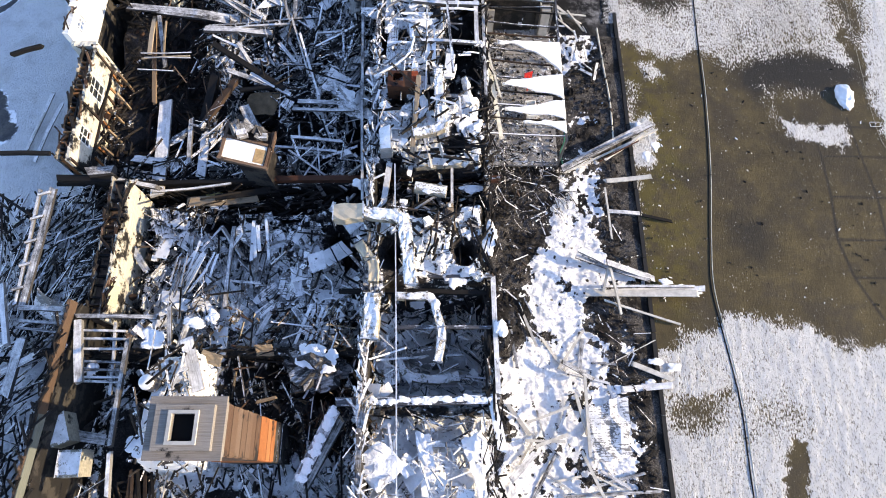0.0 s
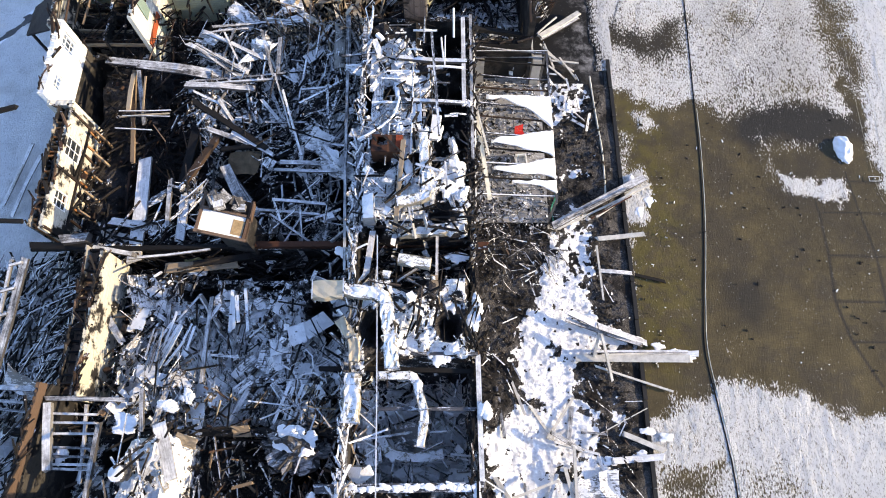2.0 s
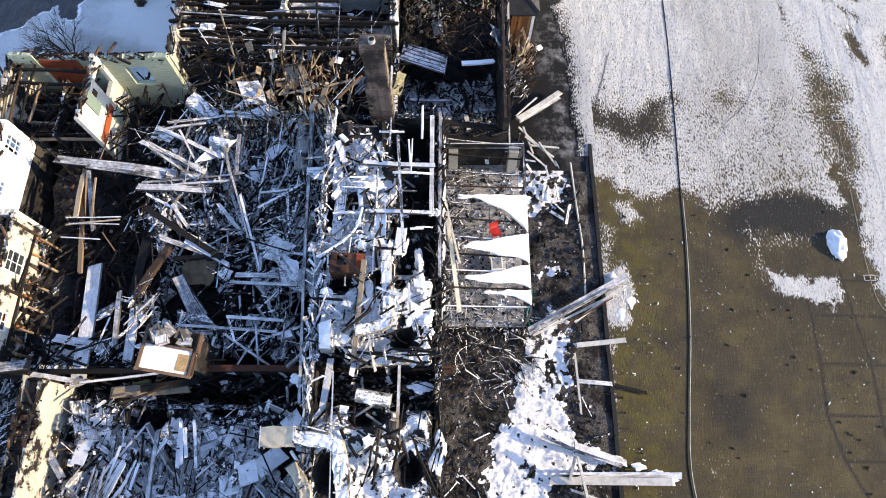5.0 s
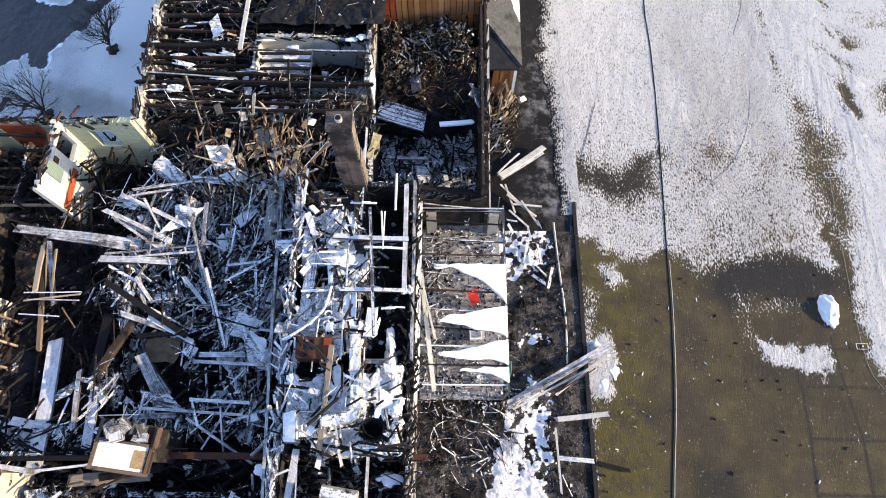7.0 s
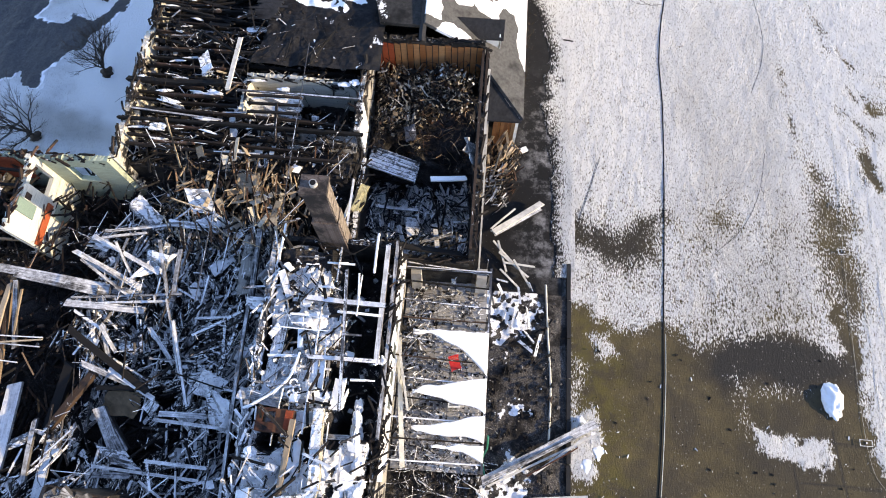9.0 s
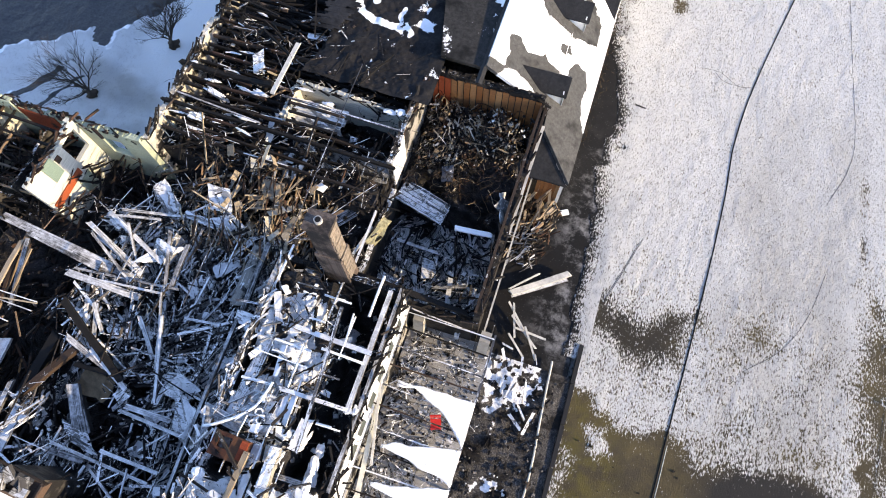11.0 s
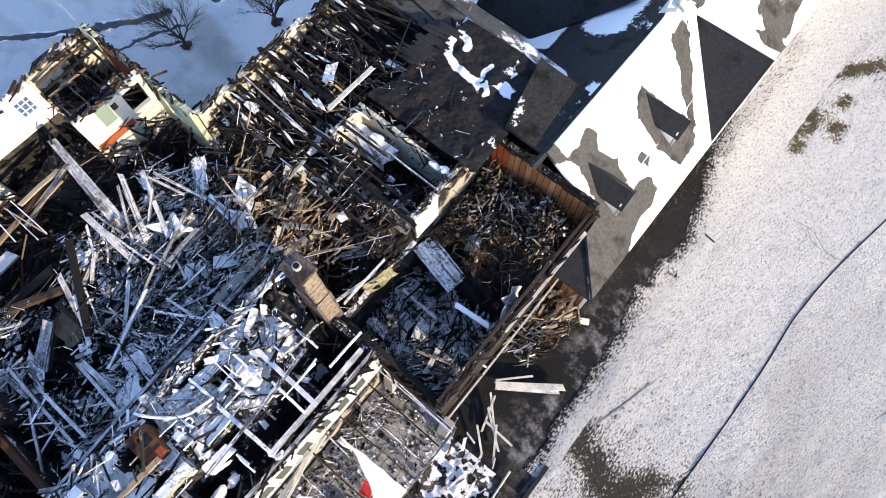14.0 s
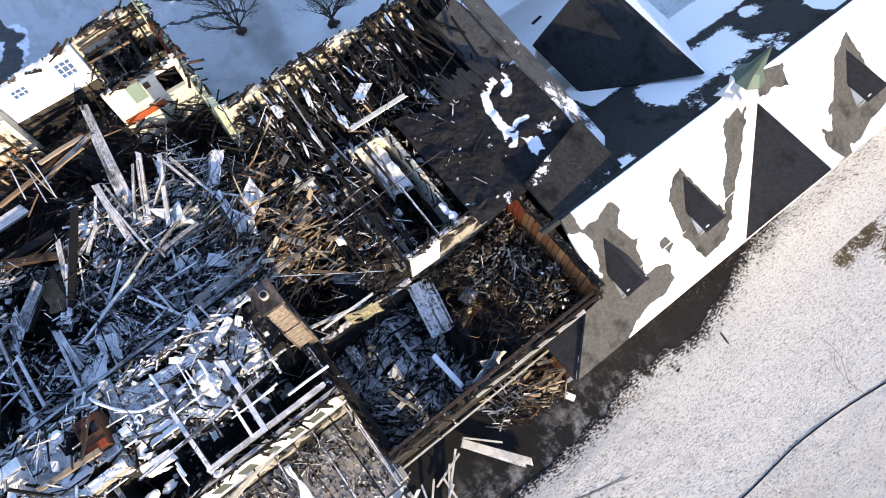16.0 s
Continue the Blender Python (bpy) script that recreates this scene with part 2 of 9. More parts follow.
thin = L.step(sv, 0.36, 0.46)
pit = L.calc("MULTIPLY", L.step(L.noise(11.0, 6, 0.72, stretch=(1.4, 0.45, 1.0)), 0.545, 0.595), L.calc("MULTIPLY", L.attr("pits"), 0.6))
sf = L.step(sv, 0.47, 0.60)
L.bump(L.calc("ADD", L.calc("ADD", L.calc("MULTIPLY", tuft, 1.2), L.calc("MULTIPLY", lump, 1.0)), L.calc("MULTIPLY", L.noise(20.0, 4, 0.7), 0.8)), 1.0, L.calc("ADD", 0.025, L.calc("MULTIPLY", thin, L.calc("ADD", 0.05, L.calc("MULTIPLY", L.attr("pits"), 0.23)))))
m_lawn = L.done(L.mix(sf, L.mix(thin, turf, L.mix(0.45, turf, (0.62, 0.61, 0.60))), L.mix(pit, L.mix(L.attr("snow_grey"), (0.825, 0.835, 0.85), (0.52, 0.51, 0.495)), (0.19, 0.178, 0.165))), 0.85)

m_slush = Mat("slushy_road")
sl = m_slush.ramp(m_slush.noise(7.0, 5, 0.7), [(0.3, (0.012, 0.013, 0.016)), (0.7, (0.045, 0.046, 0.052))])
slv = m_slush.calc("ADD", m_slush.attr("snow"), m_slush.calc("MULTIPLY", m_slush.calc("SUBTRACT", m_slush.noise(0.8, 8, 0.72), 0.5), 2.2))
m_slush.bump(m_slush.noise(3.0, 5, 0.7), 0.5, 0.1)
m_slush = m_slush.done(m_slush.mix(m_slush.step(slv, 0.42, 0.66), sl, (0.84, 0.85, 0.88)), 0.6)

m_tar = Mat("asphalt")
tar = m_tar.ramp(m_tar.noise(25.0, 4, 0.8), [(0.3, (0.005, 0.005, 0.005)), (0.7, (0.013, 0.012, 0.012))])
tar = m_tar.mix(m_tar.step(m_tar.noise(90.0, 2, 0.5), 0.72, 0.76), tar, (0.3, 0.3, 0.3))
tar = m_tar.mix(m_tar.calc("MULTIPLY", m_tar.attr("dust"), m_tar.step(m_tar.noise(0.8, 6, 0.72), 0.46, 0.70)), tar, (0.30, 0.29, 0.285))
m_tar.bump(m_tar.noise(60.0, 3, 0.7), 0.4, 0.01)
m_tar = m_tar.done(tar, 0.8)

# ---- building helpers ----


def mesh_of(name, verts, faces, mat):
    me = bpy.data.meshes.new(name)
    me.from_pydata(verts, [], faces)
    me.materials.append(mat)
    me.update()
    return me


def thing(name, label, category, x=0, y=0, z=0, turn=0, group="", kind=""):
    """An Empty at the base of a thing that has parts."""
    ob = new(name)
    ob.empty_display_size = 0.2
    ob.matrix_world = pose(x, y, z, 0, 0, turn)
    return tagged(ob, label, category, group, kind)


def part(name, me, parent, m=None, label=""):
    """A mesh under a thing or a part, at the pose m in its parent's space."""
    ob = new(name, me)
    ob.parent = parent
    if m is not None:
        ob.matrix_basis = m
    return tagged(ob, label)


BOX_F = [(0, 3, 2, 1), (4, 5, 6, 7), (0, 1, 5, 4), (1, 2, 6, 5), (2, 3, 7, 6), (3, 0, 4, 7)]


def box_verts(x0, y0, z0, x1, y1, z1):
    return [(x0, y0, z0), (x1, y0, z0), (x1, y1, z0), (x0, y1, z0), (x0, y0, z1), (x1, y0, z1), (x1, y1, z1), (x0, y1, z1)]


class Heap:
    """Collects many pieces into one mesh."""

    def __init__(self):
        self.v, self.f = [], []

    def add(self, verts, faces):
        n = len(self.v)
        self.v += verts
        self.f += [tuple(i + n for i in f) for f in faces]

    def box(self, *a):
        self.add(box_verts(*a), BOX_F)

    def mesh(self, name, mat):
        return mesh_of(name, self.v, self.f, mat)


def board_verts(length, w, th, rng, bend=0.0, rag=0.0):
    """A board along x from 0: three stations, a slight bow, broken ends."""
    v = []
    for i, u in enumerate((0.0, 0.5, 1.0)):
        dz = bend * (1 - (2 * u - 1) ** 2)
        for a, b in ((-1, -1), (1, -1), (1, 1), (-1, 1)):
            e = rng.uniform(-rag, rag) if i != 1 else 0
            v.append((u * length + e, a * w / 2, b * th / 2 + dz))
    return v


BOARD_F = [(0, 3, 2, 1), (8, 9, 10, 11)] + [(k + i, k + (i + 1) % 4, k + 4 + (i + 1) % 4, k + 4 + i) for k in (0, 4) for i in range(4)]


def along(p, q, spin=0.0):
    """The pose that lays the x axis from p to q, its z as far up as it goes."""
    p, q = Vector(p), Vector(q)
    d = (q - p).normalized()
    y = Vector((0, 0, 1)).cross(d)
    y = y.normalized() if y.length > 1e-4 else Vector((0, 1, 0))
    z = d.cross(y)
    m = Matrix((d, y, z)).transposed().to_4x4()
    return Matrix.Translation(p) @ m @ Matrix.Rotation(radians(spin), 4, "X")


rng = random.Random(7)


def board(name, label, category, p, q, w, th, mat, spin=0.0, group="", bend=None):
    """One lying board, beam or bar from p to q."""
    p, q = Vector(p), Vector(q)
    L_ = (q - p).length
    me = mesh_of(name, board_verts(L_, w, th, rng, rng.uniform(-0.03, 0.03) * L_ if bend is None else bend, min(0.12, w * 0.5)), BOARD_F, mat)
    ob = new(name, me)
    ob.matrix_world = along(p, q, spin)
    return tagged(ob, label, category, group)


def grid_mesh(name, xs, ys, zf, mat, attrs=()):
    """A height field over xs, ys. zf and attrs are functions of two arrays."""
    X, Y = np.meshgrid(xs, ys)
    Z = zf(X, Y)
    nx, ny = len(xs), len(ys)
    idx = np.arange(nx * ny).reshape(ny, nx)
    faces = np.stack([idx[:-1, :-1], idx[:-1, 1:], idx[1:, 1:], idx[1:, :-1]], -1).reshape(-1, 4)
    me = bpy.data.meshes.new(name)
    me.from_pydata(np.stack([X, Y, Z], -1).reshape(-1, 3).tolist(), [], faces.tolist())
    for key, fn in attrs:
        a = me.attributes.new(key, "FLOAT", "POINT")
        a.data.foreach_set("value", np.asarray(fn(X, Y), dtype=np.float32).reshape(-1))
    me.materials.append(mat)
    me.update()
    return me


LATTICE = {}


def smooth_noise(X, Y, cell, seed):
    """Value noise on a lattice of that cell size, from -1 to 1."""
    if seed not in LATTICE:
        LATTICE[seed] = np.random.RandomState(seed).uniform(-1, 1, (257, 257))
    g = LATTICE[seed]
    u, v = X / cell + 97.3, Y / cell + 91.7
    i, j = np.floor(u).astype(int), np.floor(v).astype(int)
    a, b = u - i, v - j
    a, b = a * a * (3 - 2 * a), b * b * (3 - 2 * b)
    i, j = i % 256, j % 256
    return (g[j, i] * (1 - a) + g[j, i + 1] * a) * (1 - b) + (g[j + 1, i] * (1 - a) + g[j + 1, i + 1] * a) * b


def fbm(X, Y, cell, seed, octaves=4):
    return sum(smooth_noise(X, Y, cell / 2 ** k, seed + k) / 2 ** k for k in range(octaves)) / 1.6


def inside(X, Y, x0, x1, y0, y1, soft=0.3):
    """1 inside a rectangle, falling to 0 over soft metres."""
    d = np.minimum(np.minimum(X - x0, x1 - X), np.minimum(Y - y0, y1 - Y))
    return np.clip(0.5 + d / soft, 0, 1)


def blot(X, Y, pts, soft=0.5):
    """1 inside a polygon, falling to 0 over soft metres across its edge."""
    hit = np.zeros(X.shape, bool)
    near = np.full(X.shape, 1e9)
    for (x0, y0), (x1, y1) in zip(pts, pts[1:] + pts[:1]):
        k = np.clip(((X - x0) * (x1 - x0) + (Y - y0) * (y1 - y0)) / ((x1 - x0) ** 2 + (y1 - y0) ** 2), 0, 1)
        near = np.minimum(near, np.hypot(X - x0 - k * (x1 - x0), Y - y0 - k * (y1 - y0)))
        if y0 != y1:
            hit ^= ((y0 > Y) != (y1 > Y)) & (X < (x1 - x0) * (Y - y0) / (y1 - y0) + x0)
    return np.clip(0.5 + np.where(hit, near, -near) / soft, 0, 1)


def streak(X, Y, pts, half):
    """1 along a line of points, falling to 0 at half a width to each side."""
    near = np.full(X.shape, 1e9)
    for (x0, y0), (x1, y1) in zip(pts, pts[1:]):
        k = np.clip(((X - x0) * (x1 - x0) + (Y - y0) * (y1 - y0)) / ((x1 - x0) ** 2 + (y1 - y0) ** 2), 0, 1)
        near = np.minimum(near, np.hypot(X - x0 - k * (x1 - x0), Y - y0 - k * (y1 - y0)))
    return np.clip(1.3 - 1.3 * near / half, 0, 1)


def wall_mesh(name, length, h, th, mat, holes=(), rag=0.0, step=0.16, seed=1):
    """A wall along x from 0, with openings (x0, x1, z0, z1) through it and a burnt, ragged top."""
    r = random.Random(seed)
    cuts = sorted({0.0, length, *[round(i * step * 1.02, 3) for i in range(1, int(length / step / 1.02))], *[a for o in holes for a in o[:2]]})
    hp = Heap()
    dip, left = 0.0, 0
    for a, b in zip(cuts, cuts[1:]):
        if b - a < 0.015:
            continue
        if left <= 0:
            left, goal = r.randint(2, 14), (r.random() ** 2.5) * rag
        left -= 1
        dip += (goal - dip) * 0.5
        top = h - dip - r.uniform(0, 0.07)
        off = r.uniform(-0.012, 0.012)
        spans, z = [], 0.0
        for o in sorted([o for o in holes if o[0] < (a + b) / 2 < o[1]], key=lambda o: o[2]):
            spans.append((z, o[2]))
            z = o[3]
        spans.append((z, max(top, z)))
        for z0, z1 in spans:
            if z1 - z0 > 0.01:
                n = len(hp.v)
                hp.box(a, -th / 2, z0, b, th / 2, z1)
                if z1 == max(top, z) and top > z:
                    for k in range(4, 8):
                        x_, y_, z_ = hp.v[n + k]
                        hp.v[n + k] = (x_, y_, z_ + r.uniform(-0.05, 0.05))
    return hp.mesh(name, mat)


def wall(name, label, p, q, z0, z1, th, mat, holes=(), rag=0.4, seed=1, rim=None, rim_n=5):
    """A standing wall with a burnt rim of splinters and plate ends along its top."""
    p, q = Vector((*p, z0)), Vector((*q, z0))
    ln = (q - p).length
    ob = new(name, wall_mesh(name, ln, z1 - z0, th, mat, holes, rag, seed=seed))
    ob.matrix_world = along(p, q)
    r = random.Random(seed + 900)
    hp = Heap()
    for _ in range(int(ln * rim_n)):
        L_ = r.uniform(0.15, 0.9)
        m = pose(r.uniform(0, ln - 0.4), r.uniform(-th * 0.7, th * 0.7), z1 - z0 - 0.05 - 0.3 * rag * r.random(), r.uniform(-40, 40), r.gauss(0, 16), r.gauss(0, 22))
        hp.add([tuple(m @ Vector(v)) for v in board_verts(L_, r.uniform(0.03, 0.12), r.uniform(0.03, 0.1), r, 0, 0.04)], BOARD_F)
    part("burnt_rim", hp.mesh("burnt_rim", rim or m_char), ob)
    return tagged(ob, label, "wall", kind="structure")


def window(parent, x0, x1, z0, z1, cols=3, rows=2, bar=0.04, th=0.1, pane=True):
    """A sash in an opening of a wall: frame, glazing bars, panes."""
    w = thing("window", "white painted wooden window with small panes", "")
    w.parent = parent
    w.matrix_basis = pose(x0, 0, z0)
    W, H = x1 - x0, z1 - z0
    fr = Heap()
    for b in ((0, -th / 2, 0, 0.07, th / 2, H), (W - 0.07, -th / 2, 0, W, th / 2, H), (0.07, -th / 2, 0, W - 0.07, th / 2, 0.07), (0.07, -th / 2, H - 0.07, W - 0.07, th / 2, H)):
        fr.box(*b)
    part("window_frame", fr.mesh("window_frame", m_whitepaint), w)
    bars = Heap()
    for i in range(1, cols):
        bars.box(W * i / cols - bar / 2, -0.02, 0.07, W * i / cols + bar / 2, 0.02, H - 0.07)
    for j in range(1, rows):
        bars.box(0.07, -0.018, H * j / rows - bar / 2, W - 0.07, 0.018, H * j / rows + bar / 2)
    part("glazing_bars", bars.mesh("glazing_bars", m_whitepaint), w)
    if pane:
        for i in range(cols):
            for j in range(rows):
                if rng.random() < 0.25:
                    continue
                g = Heap()
                g.box(W * i / cols + 0.03, -0.004, H * j / rows + 0.03, W * (i + 1) / cols - 0.03, 0.004, H * (j + 1) / rows - 0.03)
                part("pane", g.mesh("pane", m_glass), w)
    return w


VOIDS = []
CLEAR = [(-6.1, -0.6, 31.75, 33.5), (0.35, 1.75, 17.4, 22.2), (-0.3, 1.75, 22.9, 24.9)]


def in_void(x, y):
    """How deep a place lies in one of the dark gaps of the rubble: 0 outside."""
    return max((1 - math.hypot((x - cx) / rx, (y - cy) / ry) for cx, cy, rx, ry in VOIDS), default=0)


def scatter(name, label, area, zf, n, length, w, th, mat, heading=None, spread=180.0, tilt=18.0, lift=0.0, seed=1, category="debris", gaps=False, keep=None, single=None):
    """Boards flung over an area x0, x1, y0, y1, lying on the height zf(x, y): one object of stuff, or single things."""
    r = random.Random(seed)
    hp = Heap()
    x0, x1, y0, y1 = area
    for _ in range(n):
        L_ = length[0] + (length[1] - length[0]) * r.random() ** 1.8
        ww = r.uniform(*w)
        tt = r.uniform(*th)
        x, y = r.uniform(x0, x1), r.uniform(y0, y1)
        if gaps and in_void(x, y) > r.uniform(0, 0.25):
            continue
        if any(a_ < x < b_ and c_ < y < d_ for a_, b_, c_, d_ in CLEAR) and r.random() < 0.9 or keep and not keep(x, y):
            continue
        local = 70 * noise.noise(Vector((x * 0.33, y * 0.33, seed * 0.37))) + 70 * noise.noise(Vector((x * 0.33 + 31, y * 0.33, 1.7)))
        a = (r.uniform(0, 360) if r.random() < 0.35 else r.gauss(80 + 2 * local, 14)) if heading is None else r.gauss(heading + 0.6 * local, spread * 0.6)
        a += 180 if r.random() < 0.5 else 0
        m = Matrix.Translation((x, y, zf(x, y) + lift * r.random() ** 1.5 + 0.05)) @ pose(-L_ / 2 * math.cos(radians(a)), -L_ / 2 * math.sin(radians(a)), 0, 0, 0, a) @ pose(0, 0, 0, r.gauss(0, 28), r.gauss(0, tilt), 0)
        verts = board_verts(L_, ww, tt, r, r.uniform(-0.02, 0.02) * L_, min(0.1, ww / 2))
        if single:
            ob = new(single[0], mesh_of(single[0], verts, BOARD_F, mat))
            ob.matrix_world = m
            tagged(ob, single[1], single[2], single[3])
        else:
            hp.add([tuple(m @ Vector(v)) for v in verts], BOARD_F)
    if single:
        return None
    ob = new(name, hp.mesh(name, mat))
    return tagged(ob, label, category, kind="stuff")


def crumbs(name, label, area, zf, n, size, mat, lift=0.4, seed=1, gaps=False, flat=0.5, keep=None):
    """Irregular broken lumps strewn over an area. One object of stuff."""
    r = random.Random(seed)
    hp = Heap()
    x0, x1, y0, y1 = area
    for _ in range(n):
        x, y = r.uniform(x0, x1), r.uniform(y0, y1)
        if gaps and in_void(x, y) > r.uniform(0, 0.3) or keep and not keep(x, y):
            continue
        s = size[0] + (size[1] - size[0]) * r.random() ** 2.2
        m = pose(x, y, zf(x, y) + lift * r.random() ** 1.6 + 0.02, r.uniform(-25, 25), r.uniform(-25, 25), r.uniform(0, 360))
        k = r.uniform(0.4, 1.0)
        hp.add([tuple(m @ Vector((a * s * r.uniform(0.55, 1), b * s * k * r.uniform(0.55, 1), c * s * flat * r.uniform(0.4, 1)))) for a, b, c in ((-1, -1, -1), (1, -1, -1), (1, 1, -1), (-1, 1, -1), (-0.8, -0.8, 1), (0.8, -0.8, 1), (0.8, 0.8, 1), (-0.8, 0.8, 1))], BOX_F)
    return tagged(new(name, hp.mesh(name, mat)), label, "debris", kind="stuff")


def wires(name, label, area, zf, n, length, radius, mat, lift=0.8, seed=1, curl=60.0):
    """Bent wires, springs and roots tangled over an area. One object of stuff."""
    r = random.Random(seed)
    hp = Heap()
    x0, x1, y0, y1 = area
    for _ in range(n):
        p = Vector((r.uniform(x0, x1), r.uniform(y0, y1), 0))
        p.z = zf(p.x, p.y) + 0.05 + lift * r.random()
        a, e, N = r.uniform(0, 360), r.gauss(0, 12), 9
        step, turn, V = r.uniform(*length) / N, r.gauss(0, curl), []
        rad = radius * r.uniform(0.6, 1.3)
        for i in range(N):
            d = Vector((math.cos(radians(a)), math.sin(radians(a)), math.sin(radians(e))))
            side = Vector((-d.y, d.x, 0)).normalized()
            V += [tuple(p + side * rad), tuple(p - side * rad * 0.5 + Vector((0, 0, rad))), tuple(p - side * rad * 0.5 - Vector((0, 0, rad)))]
            p = p + d * step
            a += turn + r.gauss(0, curl * 0.4)
            e = 0.6 * e + r.gauss(0, 12)
            p.z = max(p.z, zf(p.x, p.y) + 0.03)
        hp.add(V, [(3 * i + j, 3 * i + (j + 1) % 3, 3 * i + 3 + (j + 1) % 3, 3 * i + 3 + j) for i in range(N - 1) for j in range(3)])
    return tagged(new(name, hp.mesh(name, mat)), label, "debris", kind="stuff")


def bundle(name, label, x, y, z, heading, n, length, w, mat, seed, pitch=8.0):
    """A torn section of roof or wall: parallel boards on two cross battens, fanned and broken."""
    r = random.Random(seed)
    t = thing(name, label, "boarding", x, y, z, heading, "torn boarding")
    base = pose(0, 0, 0, r.uniform(-pitch, pitch), r.uniform(-pitch, pitch), 0)
    W = n * w * 1.25
    for i in range(n):
        if r.random() < 0.12:
            continue
        L_ = length * r.uniform(0.55, 1.0)
        o = -length / 2 + (length - L_) * r.random()
        part("board", mesh_of("board", board_verts(L_, w * r.uniform(0.75, 1.0), 0.035, r, r.uniform(-0.04, 0.04), 0.1), BOARD_F, mat), t, base @ pose(o, -W / 2 + i * w * 1.25, r.uniform(0, 0.05), r.uniform(-9, 9), r.gauss(0, 2.5), r.gauss(0, 3.0)))
    for u in (-0.28, 0.25):
        part("batten", mesh_of("batten", board_verts(W * 1.05, 0.07, 0.06, r), BOARD_F, m_char_one), t, base @ pose(u * length, -W / 2, -0.06, 0, 0, 90))
    return t


def tube_mesh(name, pts, radius, mat, sides=8):
    """A pipe through points."""
    P = [Vector(p) for p in pts]
    v, f = [], []
    for i, p in enumerate(P):
        d = (P[min(i + 1, len(P) - 1)] - P[max(i - 1, 0)]).normalized()
        y = Vector((0, 0, 1)).cross(d)
        y = y.normalized() if y.length > 1e-3 else Vector((0, 1, 0))
        z = d.cross(y)
        for k in range(sides):
            a = 2 * math.pi * k / sides
            v.append(tuple(p + radius * (math.cos(a) * y + math.sin(a) * z)))
    for i in range(len(P) - 1):
        for k in range(sides):
            f.append((i * sides + k, i * sides + (k + 1) % sides, (i + 1) * sides + (k + 1) % sides, (i + 1) * sides + k))
    f += [tuple(range(sides))[::-1], tuple((len(P) - 1) * sides + k for k in range(sides))]
    me = mesh_of(name, v, f, mat)
    return me


def curve_pts(pts, n=8):
    """A smooth line through points (Catmull-Rom)."""
    P = [Vector(p) for p in pts]
    P = [2 * P[0] - P[1], *P, 2 * P[-1] - P[-2]]
    out = []
    for i in range(1, len(P) - 2):
        a, b, c, d = P[i - 1:i + 3]
        for k in range(n):
            u = k / n
            out.append(0.5 * ((2 * b) + (c - a) * u + (2 * a - 5 * b + 4 * c - d) * u * u + (3 * b - a - 3 * c + d) * u ** 3))
    return out + [P[-2]]


def lump_mesh(name, sx, sy, sz, mat, seed=1, sub=3, rough=0.35):
    """A lumpy heap with a flat foot."""
    bm = bmesh.new()
    bmesh.ops.create_icosphere(bm, subdivisions=sub, radius=1)
    off = Vector((seed * 3.7, seed * 1.9, seed * 5.3))
    for v in bm.verts:
        k = 1 + rough * noise.noise(v.co * 1.7 + off) + rough * 0.6 * noise.noise(v.co * 4.1 + off)
        v.co = Vector((v.co.x * sx * k, v.co.y * sy * k, max(v.co.z, -0.15) * sz * k))
    me = bpy.data.meshes.new(name)
    bm.to_mesh(me)
    bm.free()
    me.materials.append(mat)
    me.shade_smooth()
    return me

# ---- ground ----


def band(a0, a1, s):
    return list(np.arange(a0, a1, s))


TURF = [(10.2, 24.9), (12.0, 23.9), (13.5, 23.4), (15.1, 24.3), (16.7, 23.2), (18.0, 23.1), (19.0, 23.6), (22.3, 23.8), (23.6, 23.2), (24.2, 23.8), (24.6, 22.5), (25.1, 18.5), (26.5, 14), (27.5, 6),
        (22.1, 6.5), (20.8, 6.3), (19.8, 6.5), (18.3, 7.2), (16.2, 7.4), (15.4, 7.8), (14.4, 7.9), (13.4, 7.2), (12.1, 7.2), (11.4, 6.4), (10.2, 6.0)]
RUTS = [[(10.2, 48.4), (9.8, 50.0), (9.75, 51.6), (10.0, 53.2), (10.9, 55.2), (12.3, 57.2), (14.4, 59.0)], [(11.2, 49.2), (11.15, 50.6), (11.4, 52.0), (11.9, 53.6)], [(12.4, 51.0), (12.4, 52.0)], [(13.2, 56.0), (14.2, 57.2)]]


